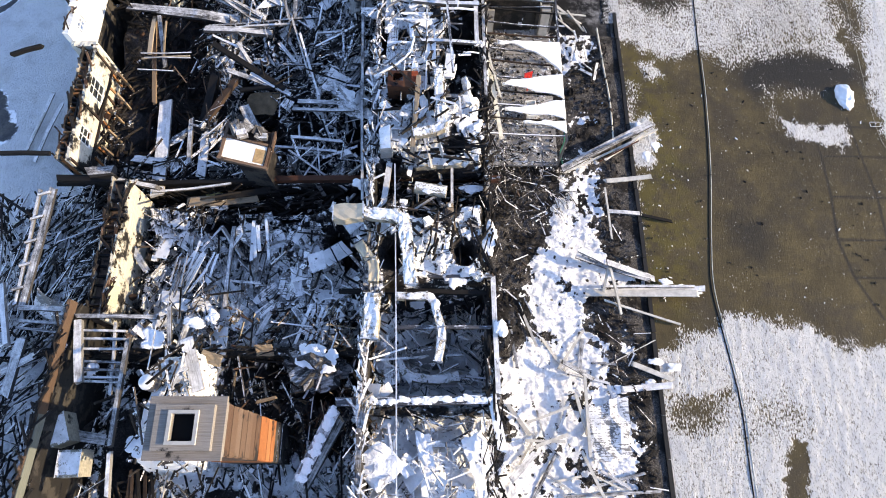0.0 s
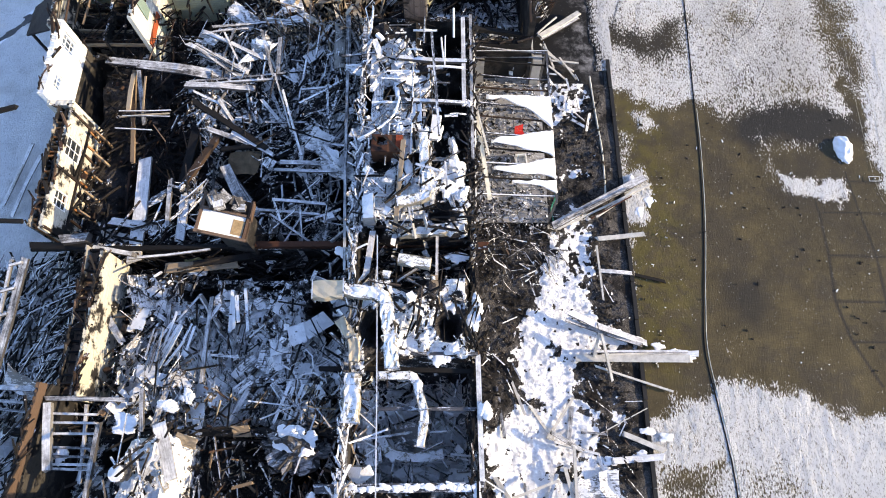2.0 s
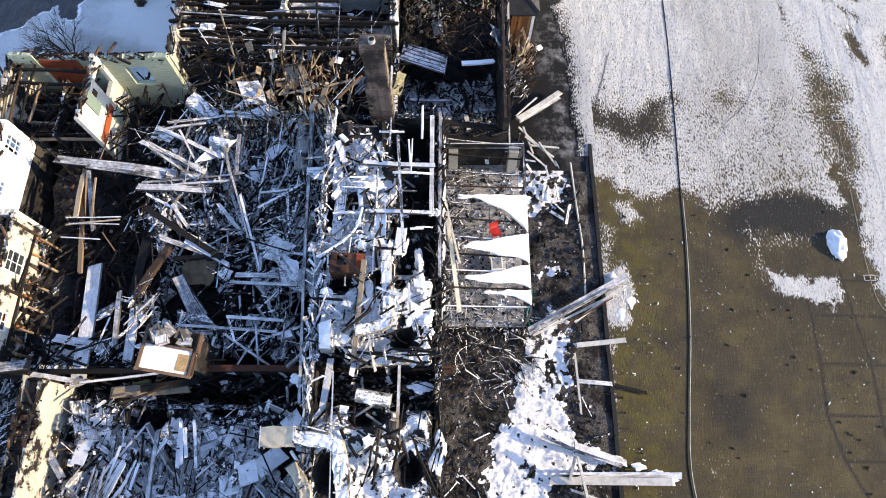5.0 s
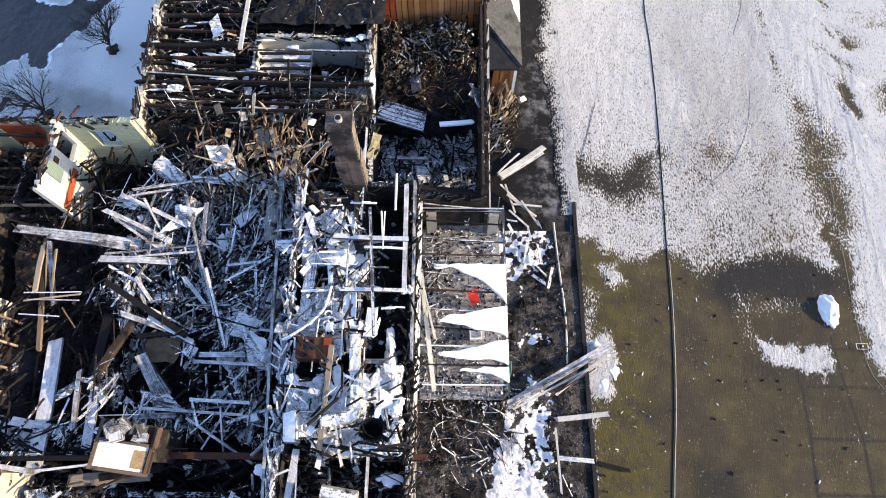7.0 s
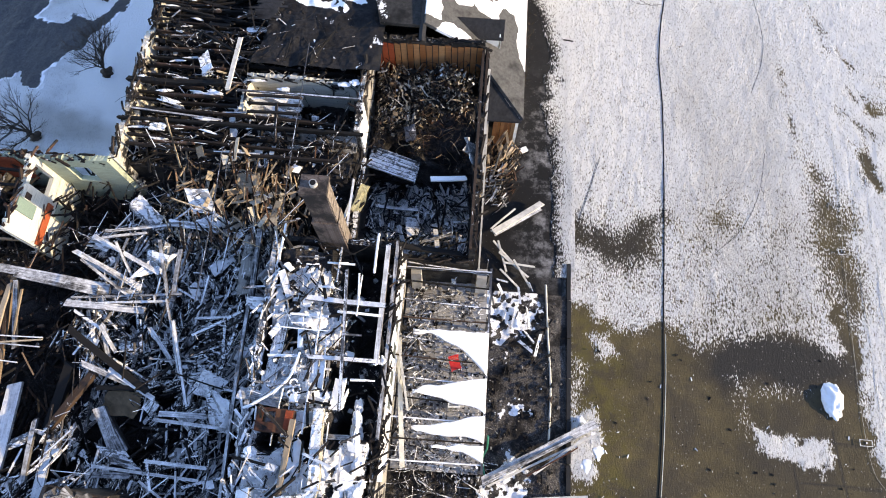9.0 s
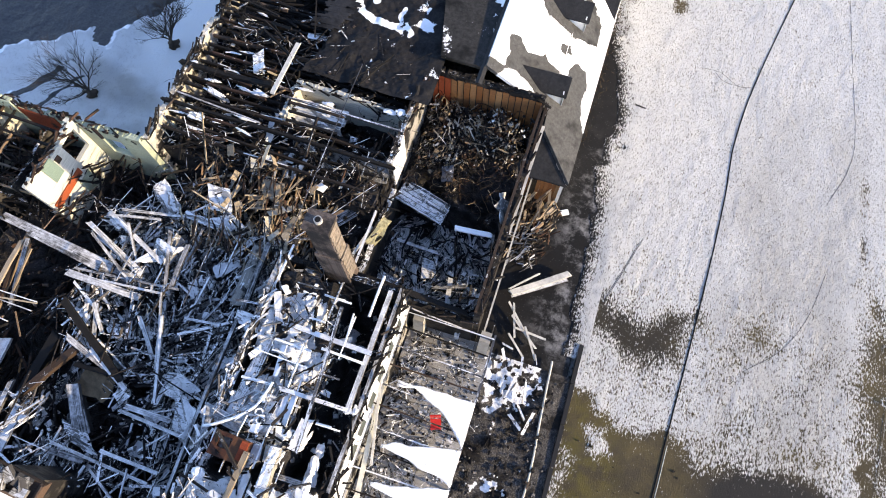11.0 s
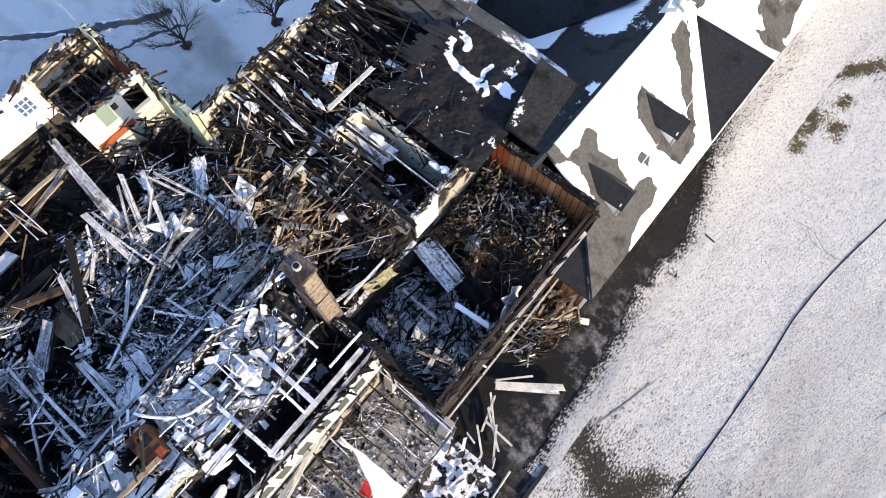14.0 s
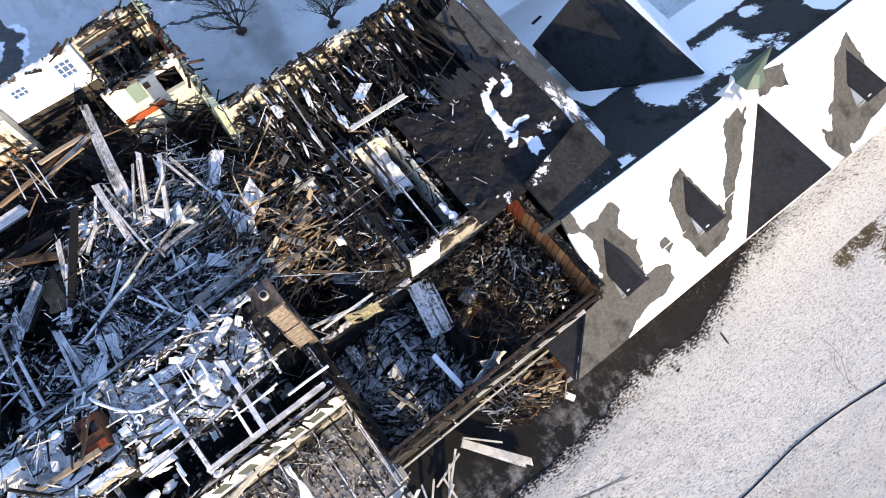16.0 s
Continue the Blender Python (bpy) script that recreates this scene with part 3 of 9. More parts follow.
def lawn_snow(X, Y):
    """Where the snow still lies: 1 snow, 0 bare turf."""
    u, v = 0.55 * fbm(X, Y, 1.9, 11) + 0.28 * fbm(X, Y, 0.5, 12), 0.55 * fbm(X, Y, 1.7, 14) + 0.30 * fbm(X, Y, 0.45, 16)
    P, Q = X + u, Y + v
    bare = blot(P, Q, TURF, 0.9)
    for pts, k, soft in (
            ([(10.2, 29.9), (11.4, 29.6), (12.5, 29.2), (15.3, 30.0), (15.1, 27.6), (13.3, 27.1), (11.5, 28.0), (10.0, 28.2)], 0.82, 1.6),
            ([(23.7, 34.5), (24.8, 32.4), (26.1, 30.8), (26.0, 28.3), (25.6, 25.5), (24.7, 24.5), (24.1, 26.5), (23.9, 30.4)], 0.68, 2.0),
            ([(11.0, 3.6), (13.6, 3.7), (12.9, 2.2), (11.0, 2.5)], 0.62, 0.9),
            ([(14.3, 3.4), (16.3, 4.0), (18.3, 3.1), (17.5, 2.1), (14.5, 1.5)], 0.34, 1.4),
            ([(16.1, 1.7), (17.0, 1.8), (16.8, -1.2), (15.7, -1.2)], 1.0, 0.3),
            ([(17.6, 30.6), (19.0, 31.4), (19.6, 29.6), (18.0, 29.2)], 0.36, 1.4),
            ([(17.0, 26.3), (22.0, 25.4), (23.6, 24.0), (17.0, 23.4)], 0.16, 1.2)):
        bare = np.maximum(bare, k * blot(P, Q, pts, soft))
    bare = np.maximum(bare, 0.85 * streak(P, Q, [(24.3, 26.0), (24.3, 23.0), (24.6, 20.0), (25.4, 15.6), (26.0, 10.0)], 0.6))
    bare = np.maximum(bare, 0.6 * streak(P, Y, [(23.9, 33.0), (23.2, 37.0), (22.6, 42.0)], 0.4) * np.clip(0.6 + fbm(X, Y, 1.2, 17), 0, 1))
    bare = np.maximum(bare, 0.92 * inside(X, Y, 25.8, 34, 24, 60, 2.0) * np.clip(2.2 * fbm(X + 0.3 * Y, 0.4 * Y, 1.3, 15) - 0.4, 0, 1))
    for pts in RUTS:
        bare = np.maximum(bare, 0.95 * streak(X + 0.5 * u, Y + 0.5 * v, pts, 0.75) * np.clip(0.78 + 1.1 * fbm(X, Y, 0.9, 18), 0, 1))
    bare = np.maximum(bare, 0.7 * blot(P, Q, [(9.0, 47.0), (10.2, 46.5), (10.0, 45.0), (9.4, 45.2)], 0.8))
    snow = 1 - bare
    for pts, k, soft in (
            ([(19.5, 19.1), (20.1, 19.2), (21.3, 18.8), (22.8, 18.7), (22.9, 17.5), (21.6, 17.3), (19.9, 17.9)], 1.0, 0.5),
            ([(11.5, 23.3), (12.9, 23.2), (13.0, 22.2), (12.1, 21.9)], 0.95, 0.5),
            ([(18.6, 21.6), (19.4, 21.4), (19.9, 18.8), (19.2, 18.8)], 0.44, 0.9),
            ([(19.4, 21.7), (22.0, 21.4), (21.8, 20.9), (19.4, 20.8)], 0.42, 0.8),
            ([(10.5, 22.5), (11.1, 22.0), (11.2, 18.5), (10.5, 18.5)], 0.62, 0.7),
            ([(10.4, 18.6), (11.6, 19.6), (12.2, 18.4), (11.6, 16.2), (10.6, 16.2)], 1.0, 0.6),
            ([(22.2, 25.2), (23.9, 24.8), (24.0, 22.7), (23.0, 22.9)], 0.95, 0.7)):
        snow = np.maximum(snow, k * blot(P, Q, pts, soft))
    depth = 0.82 + 0.25 * np.clip((X - 25) / 3, 0, 1) - 0.07 * np.clip((9 - Y) / 4, 0, 1) * np.clip((15.5 - X) / 2, 0, 1) - 0.19 * inside(X + u, Y + v, 10, 26, 22, 31.5, 3.5)
    swath = np.clip(1 - np.abs((X - 17.2) - 0.75 * (Y - 25.5)) / 0.9, 0, 1) * (Y > 24.6) * (Y < 29.5)
    return np.where(X < -10, 1.35 - 0.5 * west_rough(X, Y) * np.clip(0.3 + fbm(X, Y, 2.0, 31), 0, 1), snow * (depth + 0.16 * swath))


def lawn_darkened(X, Y):
    w = fbm(X, Y, 2.5, 41)
    # broad dark patch with soft edges
    a = blot(X + 0.5 * w, Y + 0.4 * w, [(17.5, 22.7), (19.0, 23.6), (21.6, 24.0), (23.8, 23.2), (24.0, 21.8), (21.8, 21.4), (20.0, 21.8), (18.0, 21.0), (17.3, 21.6)], 1.9) * 1.5
    b = np.maximum(inside(X + w, Y + w, 15.6, 17.6, 10.8, 13.6, 1.2) * 0.7, inside(X + w, Y + w, 10.8, 15.4, 27.0, 30.2, 1.2) * 0.75)
    c = inside(X + w, Y + w, 18.5, 24.5, 15, 22, 3) * 0.35
    # cable shadows painted into the turf colour as thin dark lines
    line = np.zeros_like(X)
    for yy, x0 in ((18.9, 21.0), (17.0, 21.3), (14.5, 21.2), (12.0, 20.9), (9.9, 21.3)):
        line = np.maximum(line, np.clip(1.4 - np.abs(Y - yy + 0.02 * (X - 21)) / 0.07, 0, 1) * (X > x0) * (X < 25))
    path_a = np.interp(Y, [7.6, 9.9, 12.0, 14.5, 17.0, 18.3], [22.3, 21.3, 20.9, 21.1, 21.1, 21.0])
    path_b = np.interp(Y, [11.5, 14.5, 17.1, 19.2], [23.5, 23.6, 23.3, 23.1])
    line = np.maximum(line, np.clip(1.4 - np.abs(X - path_a) / 0.08, 0, 1) * (Y < 18.3) * (Y > 7.6))
    line = np.maximum(line, np.clip(1.4 - np.abs(X - path_b) / 0.08, 0, 1) * (Y < 19.5) * (Y > 8.5)) * 0.95
    return np.clip(np.maximum(np.maximum(np.maximum(a, b), c), line), 0, 1)


def west_rough(X, Y):
    """Trodden snow towards the road, smooth snow against the wall."""
    return np.clip((-16.6 - X - 0.35 * (Y - 34) + 1.5 * fbm(X, Y, 2.2, 56)) / 1.5, 0.06, 1)


def lawn_height(X, Y):
    on = np.clip((lawn_snow(X, Y) - 0.3) / 0.4, 0, 1)
    z = (0.03 + 0.03 * fbm(X, Y, 1.2, 51) + 0.03 * fbm(1.25 * X, 0.9 * Y, 0.36, 53, 3)) * on * (X > 0) + 0.04 * fbm(X, Y, 6.0, 52)
    z = z + (X < -11) * west_rough(X, Y) * (0.05 * fbm(X, Y, 1.1, 54) + 0.04 * fbm(X, Y, 0.4, 55, 2))
    return np.where((X > -11.2) & (X < 10.45), -0.35, z)


xs = band(-600, -60, 60) + band(-60, -28, 4) + band(-28, -11.2, 0.2) + [-11.2, -11.19] + band(-9, 10.4, 1.6) + [10.44, 10.46] + band(10.6, 28, 0.085) + band(28, 60, 2) + band(60, 620, 60)
ys = band(-600, -60, 60) + band(-60, -8, 4) + band(-8, 60, 0.095) + band(60, 90, 3) + band(90, 620, 60)
# snow_grey: dirty band on the lawn, mottling and one greyer band in the west
lawn = new("ground", grid_mesh("ground", xs, ys, lawn_height, m_lawn, [("snow", lawn_snow), ("darkened", lawn_darkened), ("pits", lambda X, Y: np.where(X > 0, 1.0, 0.35 * west_rough(X, Y))), ("snow_grey", lambda X, Y: (X < -10) * west_rough(X, Y) * np.clip(0.5 * fbm(X, Y, 1.6, 68) + 0.6 * fbm(X, Y, 0.5, 69), 0, 0.45) + 0.8 * blot(X + 0.3 * fbm(X, Y, 1.5, 66), Y + 0.3 * fbm(X, Y, 1.5, 67), [(-22.0, 34.0), (-20.5, 34.8), (-15.5, 33.4), (-11.0, 30.6), (-11.0, 29.2), (-15.8, 32.2), (-19.9, 32.4)], 0.8) + 0.6 * inside(X + fbm(X, Y, 3.0, 62), Y + fbm(X, Y, 3.0, 63), 16.6, 23.6, 23.0, 44, 3.0) * np.clip(0.75 + 0.8 * fbm(X, 0.4 * Y, 1.6, 64), 0, 1)), ("moss", lambda X, Y: inside(X + fbm(X, Y, 2, 61), Y, 10.3, 13.2, 8, 24.5, 1.5) * 0.7)]))
lawn.data.shade_smooth()
tagged(lawn, "brown sodden lawn under patchy trodden snow", "ground", kind="structure")

# the tarred strip and the yard between house and lawn
apron = new("pavement", grid_mesh("pavement", band(1.8, 10.5, 0.3), band(24.6, 75, 0.3), lambda X, Y: -0.06 + 0.01 * fbm(X, Y, 2, 71), m_tar, [("dust", lambda X, Y: np.clip(inside(X, Y, 8.2, 10.4, 26, 38, 1.8) * 0.85 + 0.03, 0, 1))]))
tagged(apron, "black tarred strip dusted with pale ash", "pavement", kind="structure")


YARD_SNOW = [(7.3, 17.4), (6.7, 16.0), (5.9, 15.0), (5.4, 13.7), (5.4, 12.0), (4.5, 10.1), (4.2, 9.5), (4.2, 7.8), (4.6, 6.8), (3.6, 6.1), (2.6, 5.4), (2.2, -10), (9.1, -10), (8.9, -0.2), (9.2, 2.6), (8.7, 4.1), (7.6, 5.0),
             (8.2, 6.1), (9.8, 6.2), (9.8, 6.9), (7.6, 7.3), (8.0, 9.2), (10.3, 9.4), (9.2, 10.5), (8.1, 11.4), (7.8, 12.5), (8.9, 13.2), (8.6, 15.0), (8.8, 16.7), (7.9, 17.6)]


def yard_snow(X, Y):
    u, v = 0.6 * fbm(X, Y, 1.3, 81) + 0.35 * fbm(X, Y, 0.4, 84), 0.6 * fbm(X, Y, 1.2, 86) + 0.35 * fbm(X, Y, 0.4, 88)
    s = blot(X + u, Y + v, YARD_SNOW, 0.8) * 1.15
    s = np.maximum(s, blot(X + u, Y + v, [(5.5, 25.4), (8.3, 26.9), (9.5, 24.2), (8.6, 22.6), (7.6, 22.0), (5.5, 23.2)], 1.4) * 0.84)
    s = np.maximum(s, blot(X + u, Y + v, [(7.0, 19.6), (8.8, 19.9), (8.6, 19.0), (7.4, 18.9)], 0.5) * 0.7)
    return s * 0.79 - 0.30 - 0.8 * np.clip(fbm(X, Y, 1.1, 83) - 0.12, 0, 1) + 0.5 * fbm(X, Y, 0.22, 89, 4)


def yard_height(X, Y):
    s = np.clip(yard_snow(X, Y) + 0.35, 0, 1)
    h = 0.10 + 0.10 * fbm(X, Y, 0.8, 91, 5) + 0.06 * s * np.clip(fbm(X, Y, 0.9, 95, 4) + 0.35, 0, 1) + (0.04 + 0.02 * s) * np.clip(fbm(X, Y, 0.28, 98, 4) + 0.2, 0, 1)
    h += 0.35 * np.clip((4.5 - X) / 2.5, 0, 1)
    return h * np.clip((10.4 - X) / 0.8, 0.05, 1) - 0.05


yard = new("yard", grid_mesh("yard", band(2.1, 10.5, 0.06), band(-9, 25.2, 0.06), yard_height, m_yard, [("snow", yard_snow)]))
yard.data.shade_smooth()
tagged(yard, "dark gravel yard strewn with rubble and lumps of snow", "ground", kind="structure")

kerb = thing("kerb", "low dark kerb between the yard and the lawn", "kerb", kind="structure")
kerb_me = mesh_of("kerb_stone", box_verts(10.42, 0, -0.2, 10.62, 1.96, 0.09), BOX_F, plain("wet_stone", (0.02, 0.02, 0.021), 0.75))
for i in range(42):
    part("kerb_stone", kerb_me, kerb, pose(rng.uniform(-0.02, 0.02) + (0 if i < 20 else -0.055 * 2 * (i - 20)), -9 + 2 * i, rng.uniform(-0.015, 0.015) - (0.0 if i < 18 else 0.07)))
pipe = new("pale_pipe", tube_mesh("pale_pipe", curve_pts([(9.55, 17.6, 0.1), (9.62, 20.5, 0.1), (9.45, 23, 0.12), (9.3, 25.7, 0.15)], 5), 0.055, m_hose_pale))
tagged(pipe, "pale straight pipe lying along the yard's edge", "pipe")


def hose(name, label, pts, r, mat):
    P = curve_pts(pts, 10)
    if pts[0][2] < 0.1:
        P = [(p[0], p[1], float(lawn_height(np.array([p[0]]), np.array([p[1]]))[0]) - 0.1 * r) for p in P]
    ob = new(name, tube_mesh(name, P, r, mat))
    return tagged(ob, label, "hose")


hose("fire_hose", "black fire hose snaking over the lawn", [(14.2, -9, 0.01), (14.2, -0.7, 0.01), (14.3, 3.4, 0.01), (13.95, 7.3, 0.01), (13.8, 9.6, 0.01), (14.1, 12, 0.01), (14.7, 16.2, 0.01), (15.1, 20.5, 0.01), (15.3, 24, 0.01), (15.7, 31, 0.01), (15.9, 36.8, 0.01), (15.9, 41, 0.01), (16.6, 46, 0.01), (18.5, 55, 0.01)], 0.036, m_hose)
hose("canvas_hose", "pale canvas hose beside the black one on the lawn", [(14.36, -9, 0.01), (14.35, -0.7, 0.01), (14.45, 3.4, 0.01), (14.08, 7.3, 0.01), (13.95, 9.6, 0.01), (14.22, 12, 0.01), (14.82, 16.2, 0.01), (15.22, 20.5, 0.01), (15.4, 23.6, 0.01)], 0.02, m_hose_pale)

# ---- the burnt house: rubble bed ----
# x0, x1, y0, y1, height: rooms and decks, later ones over earlier ones
ROOMS = [
    (-17.5, 2.0, -9.0, 28.5, 2.7), (-13.8, -3.2, 5.2, 12.3, 3.45), (-17.5, -14.0, 5.0, 13.0, 2.6), (-3.2, 1.9, 7.0, 18.2, 5.6), (-3.2, 1.9, 18.2, 25.0, 5.35),
    (-3.2, 1.9, -9.0, 7.0, 3.7), (-2.2, 1.9, 2.9, 7.8, 1.9), (0.3, 1.8, 17.2, 22.4, 2.6), (-0.4, 1.8, 22.8, 25.0, 2.2),
    (-14.0, 2.0, 12.0, 13.2, 2.0), (-3.2, 1.9, 11.6, 13.2, 3.6), (-11.8, -9.6, 0.5, 5.0, 5.7), (-9.4, -5.0, 14.2, 16.6, 2.2),
    (-11.3, 2.0, 25.4, 28.8, 2.6), (-11.3, -0.5, 28.8, 34.5, 4.1), (-6.1, -0.6, 31.8, 33.5, 2.6), (-0.2, 5.1, 30.9, 36.0, 3.0),
    (-0.3, 5.2, 25.6, 30.8, 0.7), (-14.6, -11.3, 21.0, 28.2, 2.2), (-19.0, -14.8, 24.8, 28.1, 3.3), (-11.3, -1.0, 34.5, 41.0, 4.6), (-1.0, 2.0, 36.2, 41.0, 4.0),
]


# dark gaps in the rubble: centre and half sizes
VOIDS += [(-2.2, 16.8, 0.55, 0.5), (0.3, 17.2, 0.4, 0.6), (-2.1, 20.9, 0.4, 0.5), (-0.6, 16.8, 0.5, 0.6), (-2.4, 13.7, 0.6, 0.4), (0.5, 14.4, 0.5, 0.4), (-0.2, 19.4, 0.5, 0.6), (-2.9, 20.2, 0.4, 0.7), (-2.2, 9.2, 0.6, 0.9), (0.9, 9.3, 0.55, 0.7), (-0.8, 11.2, 0.8, 0.35), (3.7, 32.2, 1.9, 1.7), (1.2, 31.6, 1.0, 0.8), (-13.3, 17.8, 1.7, 3.4), (-14.0, 21.5, 1.6, 1.6), (-8.9, 17.0, 1.2, 0.9), (-9.6, 17.6, 1.2, 1.3), (-6.6, 13.9, 1.5, 0.7), (-6.9, 16.6, 1.0, 0.7), (-12.8, 23.9, 1.6, 1.0), (-14.2, 22.0, 1.4, 1.8), (-12.0, 18.6, 0.8, 1.1), (-10.2, 19.6, 0.7, 0.9), (-4.5, 16.9, 0.8, 0.8), (-4.0, 14.6, 0.8, 0.5),
          (-7.5, 12.2, 2.4, 0.7), (-4.9, 10.6, 0.9, 0.8), (-6.6, 5.2, 0.9, 0.5), (-10.4, 11.4, 1.0, 0.6), (-4.2, 9.6, 0.5, 0.9), (-12.4, 26.9, 1.6, 1.2), (-2.6, 26.8, 1.6, 1.2), (-14.6, 17.5, 1.3, 1.6), (-5.6, 26.9, 1.0, 0.7), (-16.2, 1.5, 1.2, 3.5), (-13.4, 0.5, 1.2, 2.5), (-13.0, 4.2, 0.9, 0.9), (-5.0, 3.4, 0.8, 0.7), (-9.0, -1.5, 1.5, 1.2), (-14.8, 20.8, 1.2, 1.6), (-12.2, 19.6, 0.9, 0.8), (-10.0, 16.6, 1.3, 1.2), (-13.4, 16.5, 0.9, 1.3), (-7.5, 18.3, 0.8, 0.5), (-4.3, 16.0, 0.7, 0.9), (-6.2, 15.2, 0.8, 0.5), (-9.6, 21.4, 0.6, 0.5), (-12.0, 18.2, 1.2, 1.2), (-8.6, 15.9, 1.0, 0.8), (-7.0, 17.2, 0.9, 0.7), (-11.6, 15.0, 1.2, 0.8), (-14.9, 16.0, 1.2, 1.6), (-11.0, 24.9, 0.5, 0.5), (-8.2, 19.9, 0.6, 0.5)]


def void_depth(X, Y):
    d = np.zeros_like(X)
    for cx, cy, rx, ry in VOIDS:
        d = np.maximum(d, np.clip(1.6 * (1.05 - np.hypot((X - cx) / rx, (Y - cy) / ry)), 0, 1))
    return d


def bed_base(X, Y):
    h = np.zeros_like(X) + 2.2
    for x0, x1, y0, y1, z in ROOMS:
        k = inside(X, Y, x0, x1, y0, y1, 0.5)
        h = h * (1 - k) + z * k
    return h


def bed_height(X, Y):
    rough = 0.55 * fbm(X, Y, 2.2, 101, 4) + 0.25 * fbm(X, Y, 0.6, 105, 3)
    rough = rough + inside(X, Y, -3.1, 1.9, -9, 25, 0.4) * (0.22 * fbm(X, Y, 0.9, 107, 3) + 0.12 * fbm(X, Y, 0.3, 108, 2))
    return bed_base(X, Y) + rough - 1.3 * void_depth(X, Y)


def bed_snow(X, Y):
    s = 0.05 * np.ones_like(X)
    s += 0.5 * inside(X, Y, -3.2, 2, 13.4, 24, 0.6) + 0.48 * inside(X, Y, -3.2, 2, 7.5, 13.4, 0.6) + 0.5 * inside(X, Y, -13.8, -4, 5.2, 11.4, 0.8) + 0.5 * inside(X, Y, -12, -9.4, 0, 5, 0.5)
    s += 0.12 * inside(X, Y, -13, -4, 15, 26, 2) + 0.2 * inside(X, Y, -17.5, -14, 5, 20, 1) - 0.25 * inside(X, Y, -14, 2, 11.8, 13.3, 0.4)
    s -= 0.35 * inside(X, Y, -11.3, 5.2, 29.0, 41, 0.8) + 0.25 * inside(X, Y, -17, -11.5, 18, 28, 1.0) - 0.55 * inside(X, Y, -0.2, 5.2, 25.6, 29.8, 0.5)
    s -= -0.15 * inside(X, Y, -8, -2.5, 2, 6.5, 1.0) + 0.3 * inside(X, Y, 0.3, 1.8, 17, 25, 0.3)
    s += 0.55 * inside(X, Y, -2.9, 2, -9, 7.4, 0.5) + 0.45 * inside(X, Y, -9.5, -3.0, -9, 1.2, 0.8) + 0.35 * inside(X, Y, -17, -9.5, -9, 5, 0.8) - 0.3 * inside(X, Y, -11.4, -0.6, 34, 41, 0.6)
    return s - 0.12 - 0.6 * void_depth(X, Y) - 0.9 * inside(X, Y, -3.1, 1.9, 7.5, 25, 0.4) * np.clip(fbm(X, Y, 1.0, 109, 4) - 0.02, 0, 1)


bed = new("rubble_bed", grid_mesh("rubble_bed", band(-17.4, 5.25, 0.1), band(-9, 41, 0.1), lambda X, Y: np.where(((X > 2.1) & (Y < 25.5)) | ((X < -11.5) & (Y > 28.3)), -0.5, bed_height(X, Y)), m_bed, [("snow", bed_snow)]))
tagged(bed, "bed of charred rubble and ash under patchy snow", "rubble", kind="stuff")


wbed = new("rubble_bed_west", grid_mesh("rubble_bed_west", band(-23, -17.2, 0.15), band(-9, 13.6, 0.15), lambda X, Y: 2.3 - 0.9 * np.clip((Y - 6.4) / 1.0, 0, 1) + 0.5 * fbm(X, Y, 1.8, 111) + 0.2 * fbm(X, Y, 0.5, 112), m_bed, [("snow", lambda X, Y: 0.7 + 0 * X)]))
tagged(wbed, "bed of snowy rubble beyond the parapet", "rubble", kind="stuff")
ZX, ZY = np.arange(-20, 6, 0.1), np.arange(-10, 42, 0.1)
ZGRID = bed_height(*np.meshgrid(ZX, ZY))


def zbed(x, y):
    if x < -17.4 and y < 13.6:
        return 2.2 if y < 6.6 else 1.4
    return float(ZGRID[int(min(max((y + 10) / 0.1, 0), len(ZY) - 1)), int(min(max((x + 20) / 0.1, 0), len(ZX) - 1))])


# ---- walls ----
def hollow_wall(name, label, x0, x1, y0, y1, top, gap, mat, core):
    """The outer leaf of a hollow wall at x0, with a row of stud ends and a broken plate reaching in to x1."""
    ob = wall(name, label, (x0, y0), (x0, y1), 0.0, top, 0.06, m_wall, (), 0.25, int(10 * y0), m_umber, 3)
    r = random.Random(int(77 * y0))
    W = x1 - x0 - 0.03
    for k in range(int((y1 - y0) / gap)):
        q = gap * (k + 0.4) + r.uniform(-0.04, 0.04)
        h = r.uniform(0.25, 0.6)
        part("stud_end", mesh_of("stud_end", box_verts(0, -W, 0, r.uniform(0.05, 0.09), -0.03, h), BOX_F, mat if r.random() < 0.7 else m_umber_one), ob, pose(q, 0, top - 0.12 - h - 0.12 * r.random(), r.gauss(0, 4), r.gauss(0, 4), r.gauss(0, 4)))
    for k in range(3):
        ln = (y1 - y0) / 3 * r.uniform(0.75, 0.97)
        part("plate", mesh_of("plate", box_verts(0, -W, -0.05, ln, -W + 0.1, 0.02), BOX_F, m_umber_one), ob, pose((y1 - y0) / 3 * k + 0.05, 0, top - 0.1, 0, r.gauss(0, 1), r.gauss(0, 0.6)))
    part("wall_core", mesh_of("wall_core", box_verts(0.05, -W + 0.02, 0, y1 - y0 - 0.05, -0.05, top - 0.42), BOX_F, core), ob)
    return ob


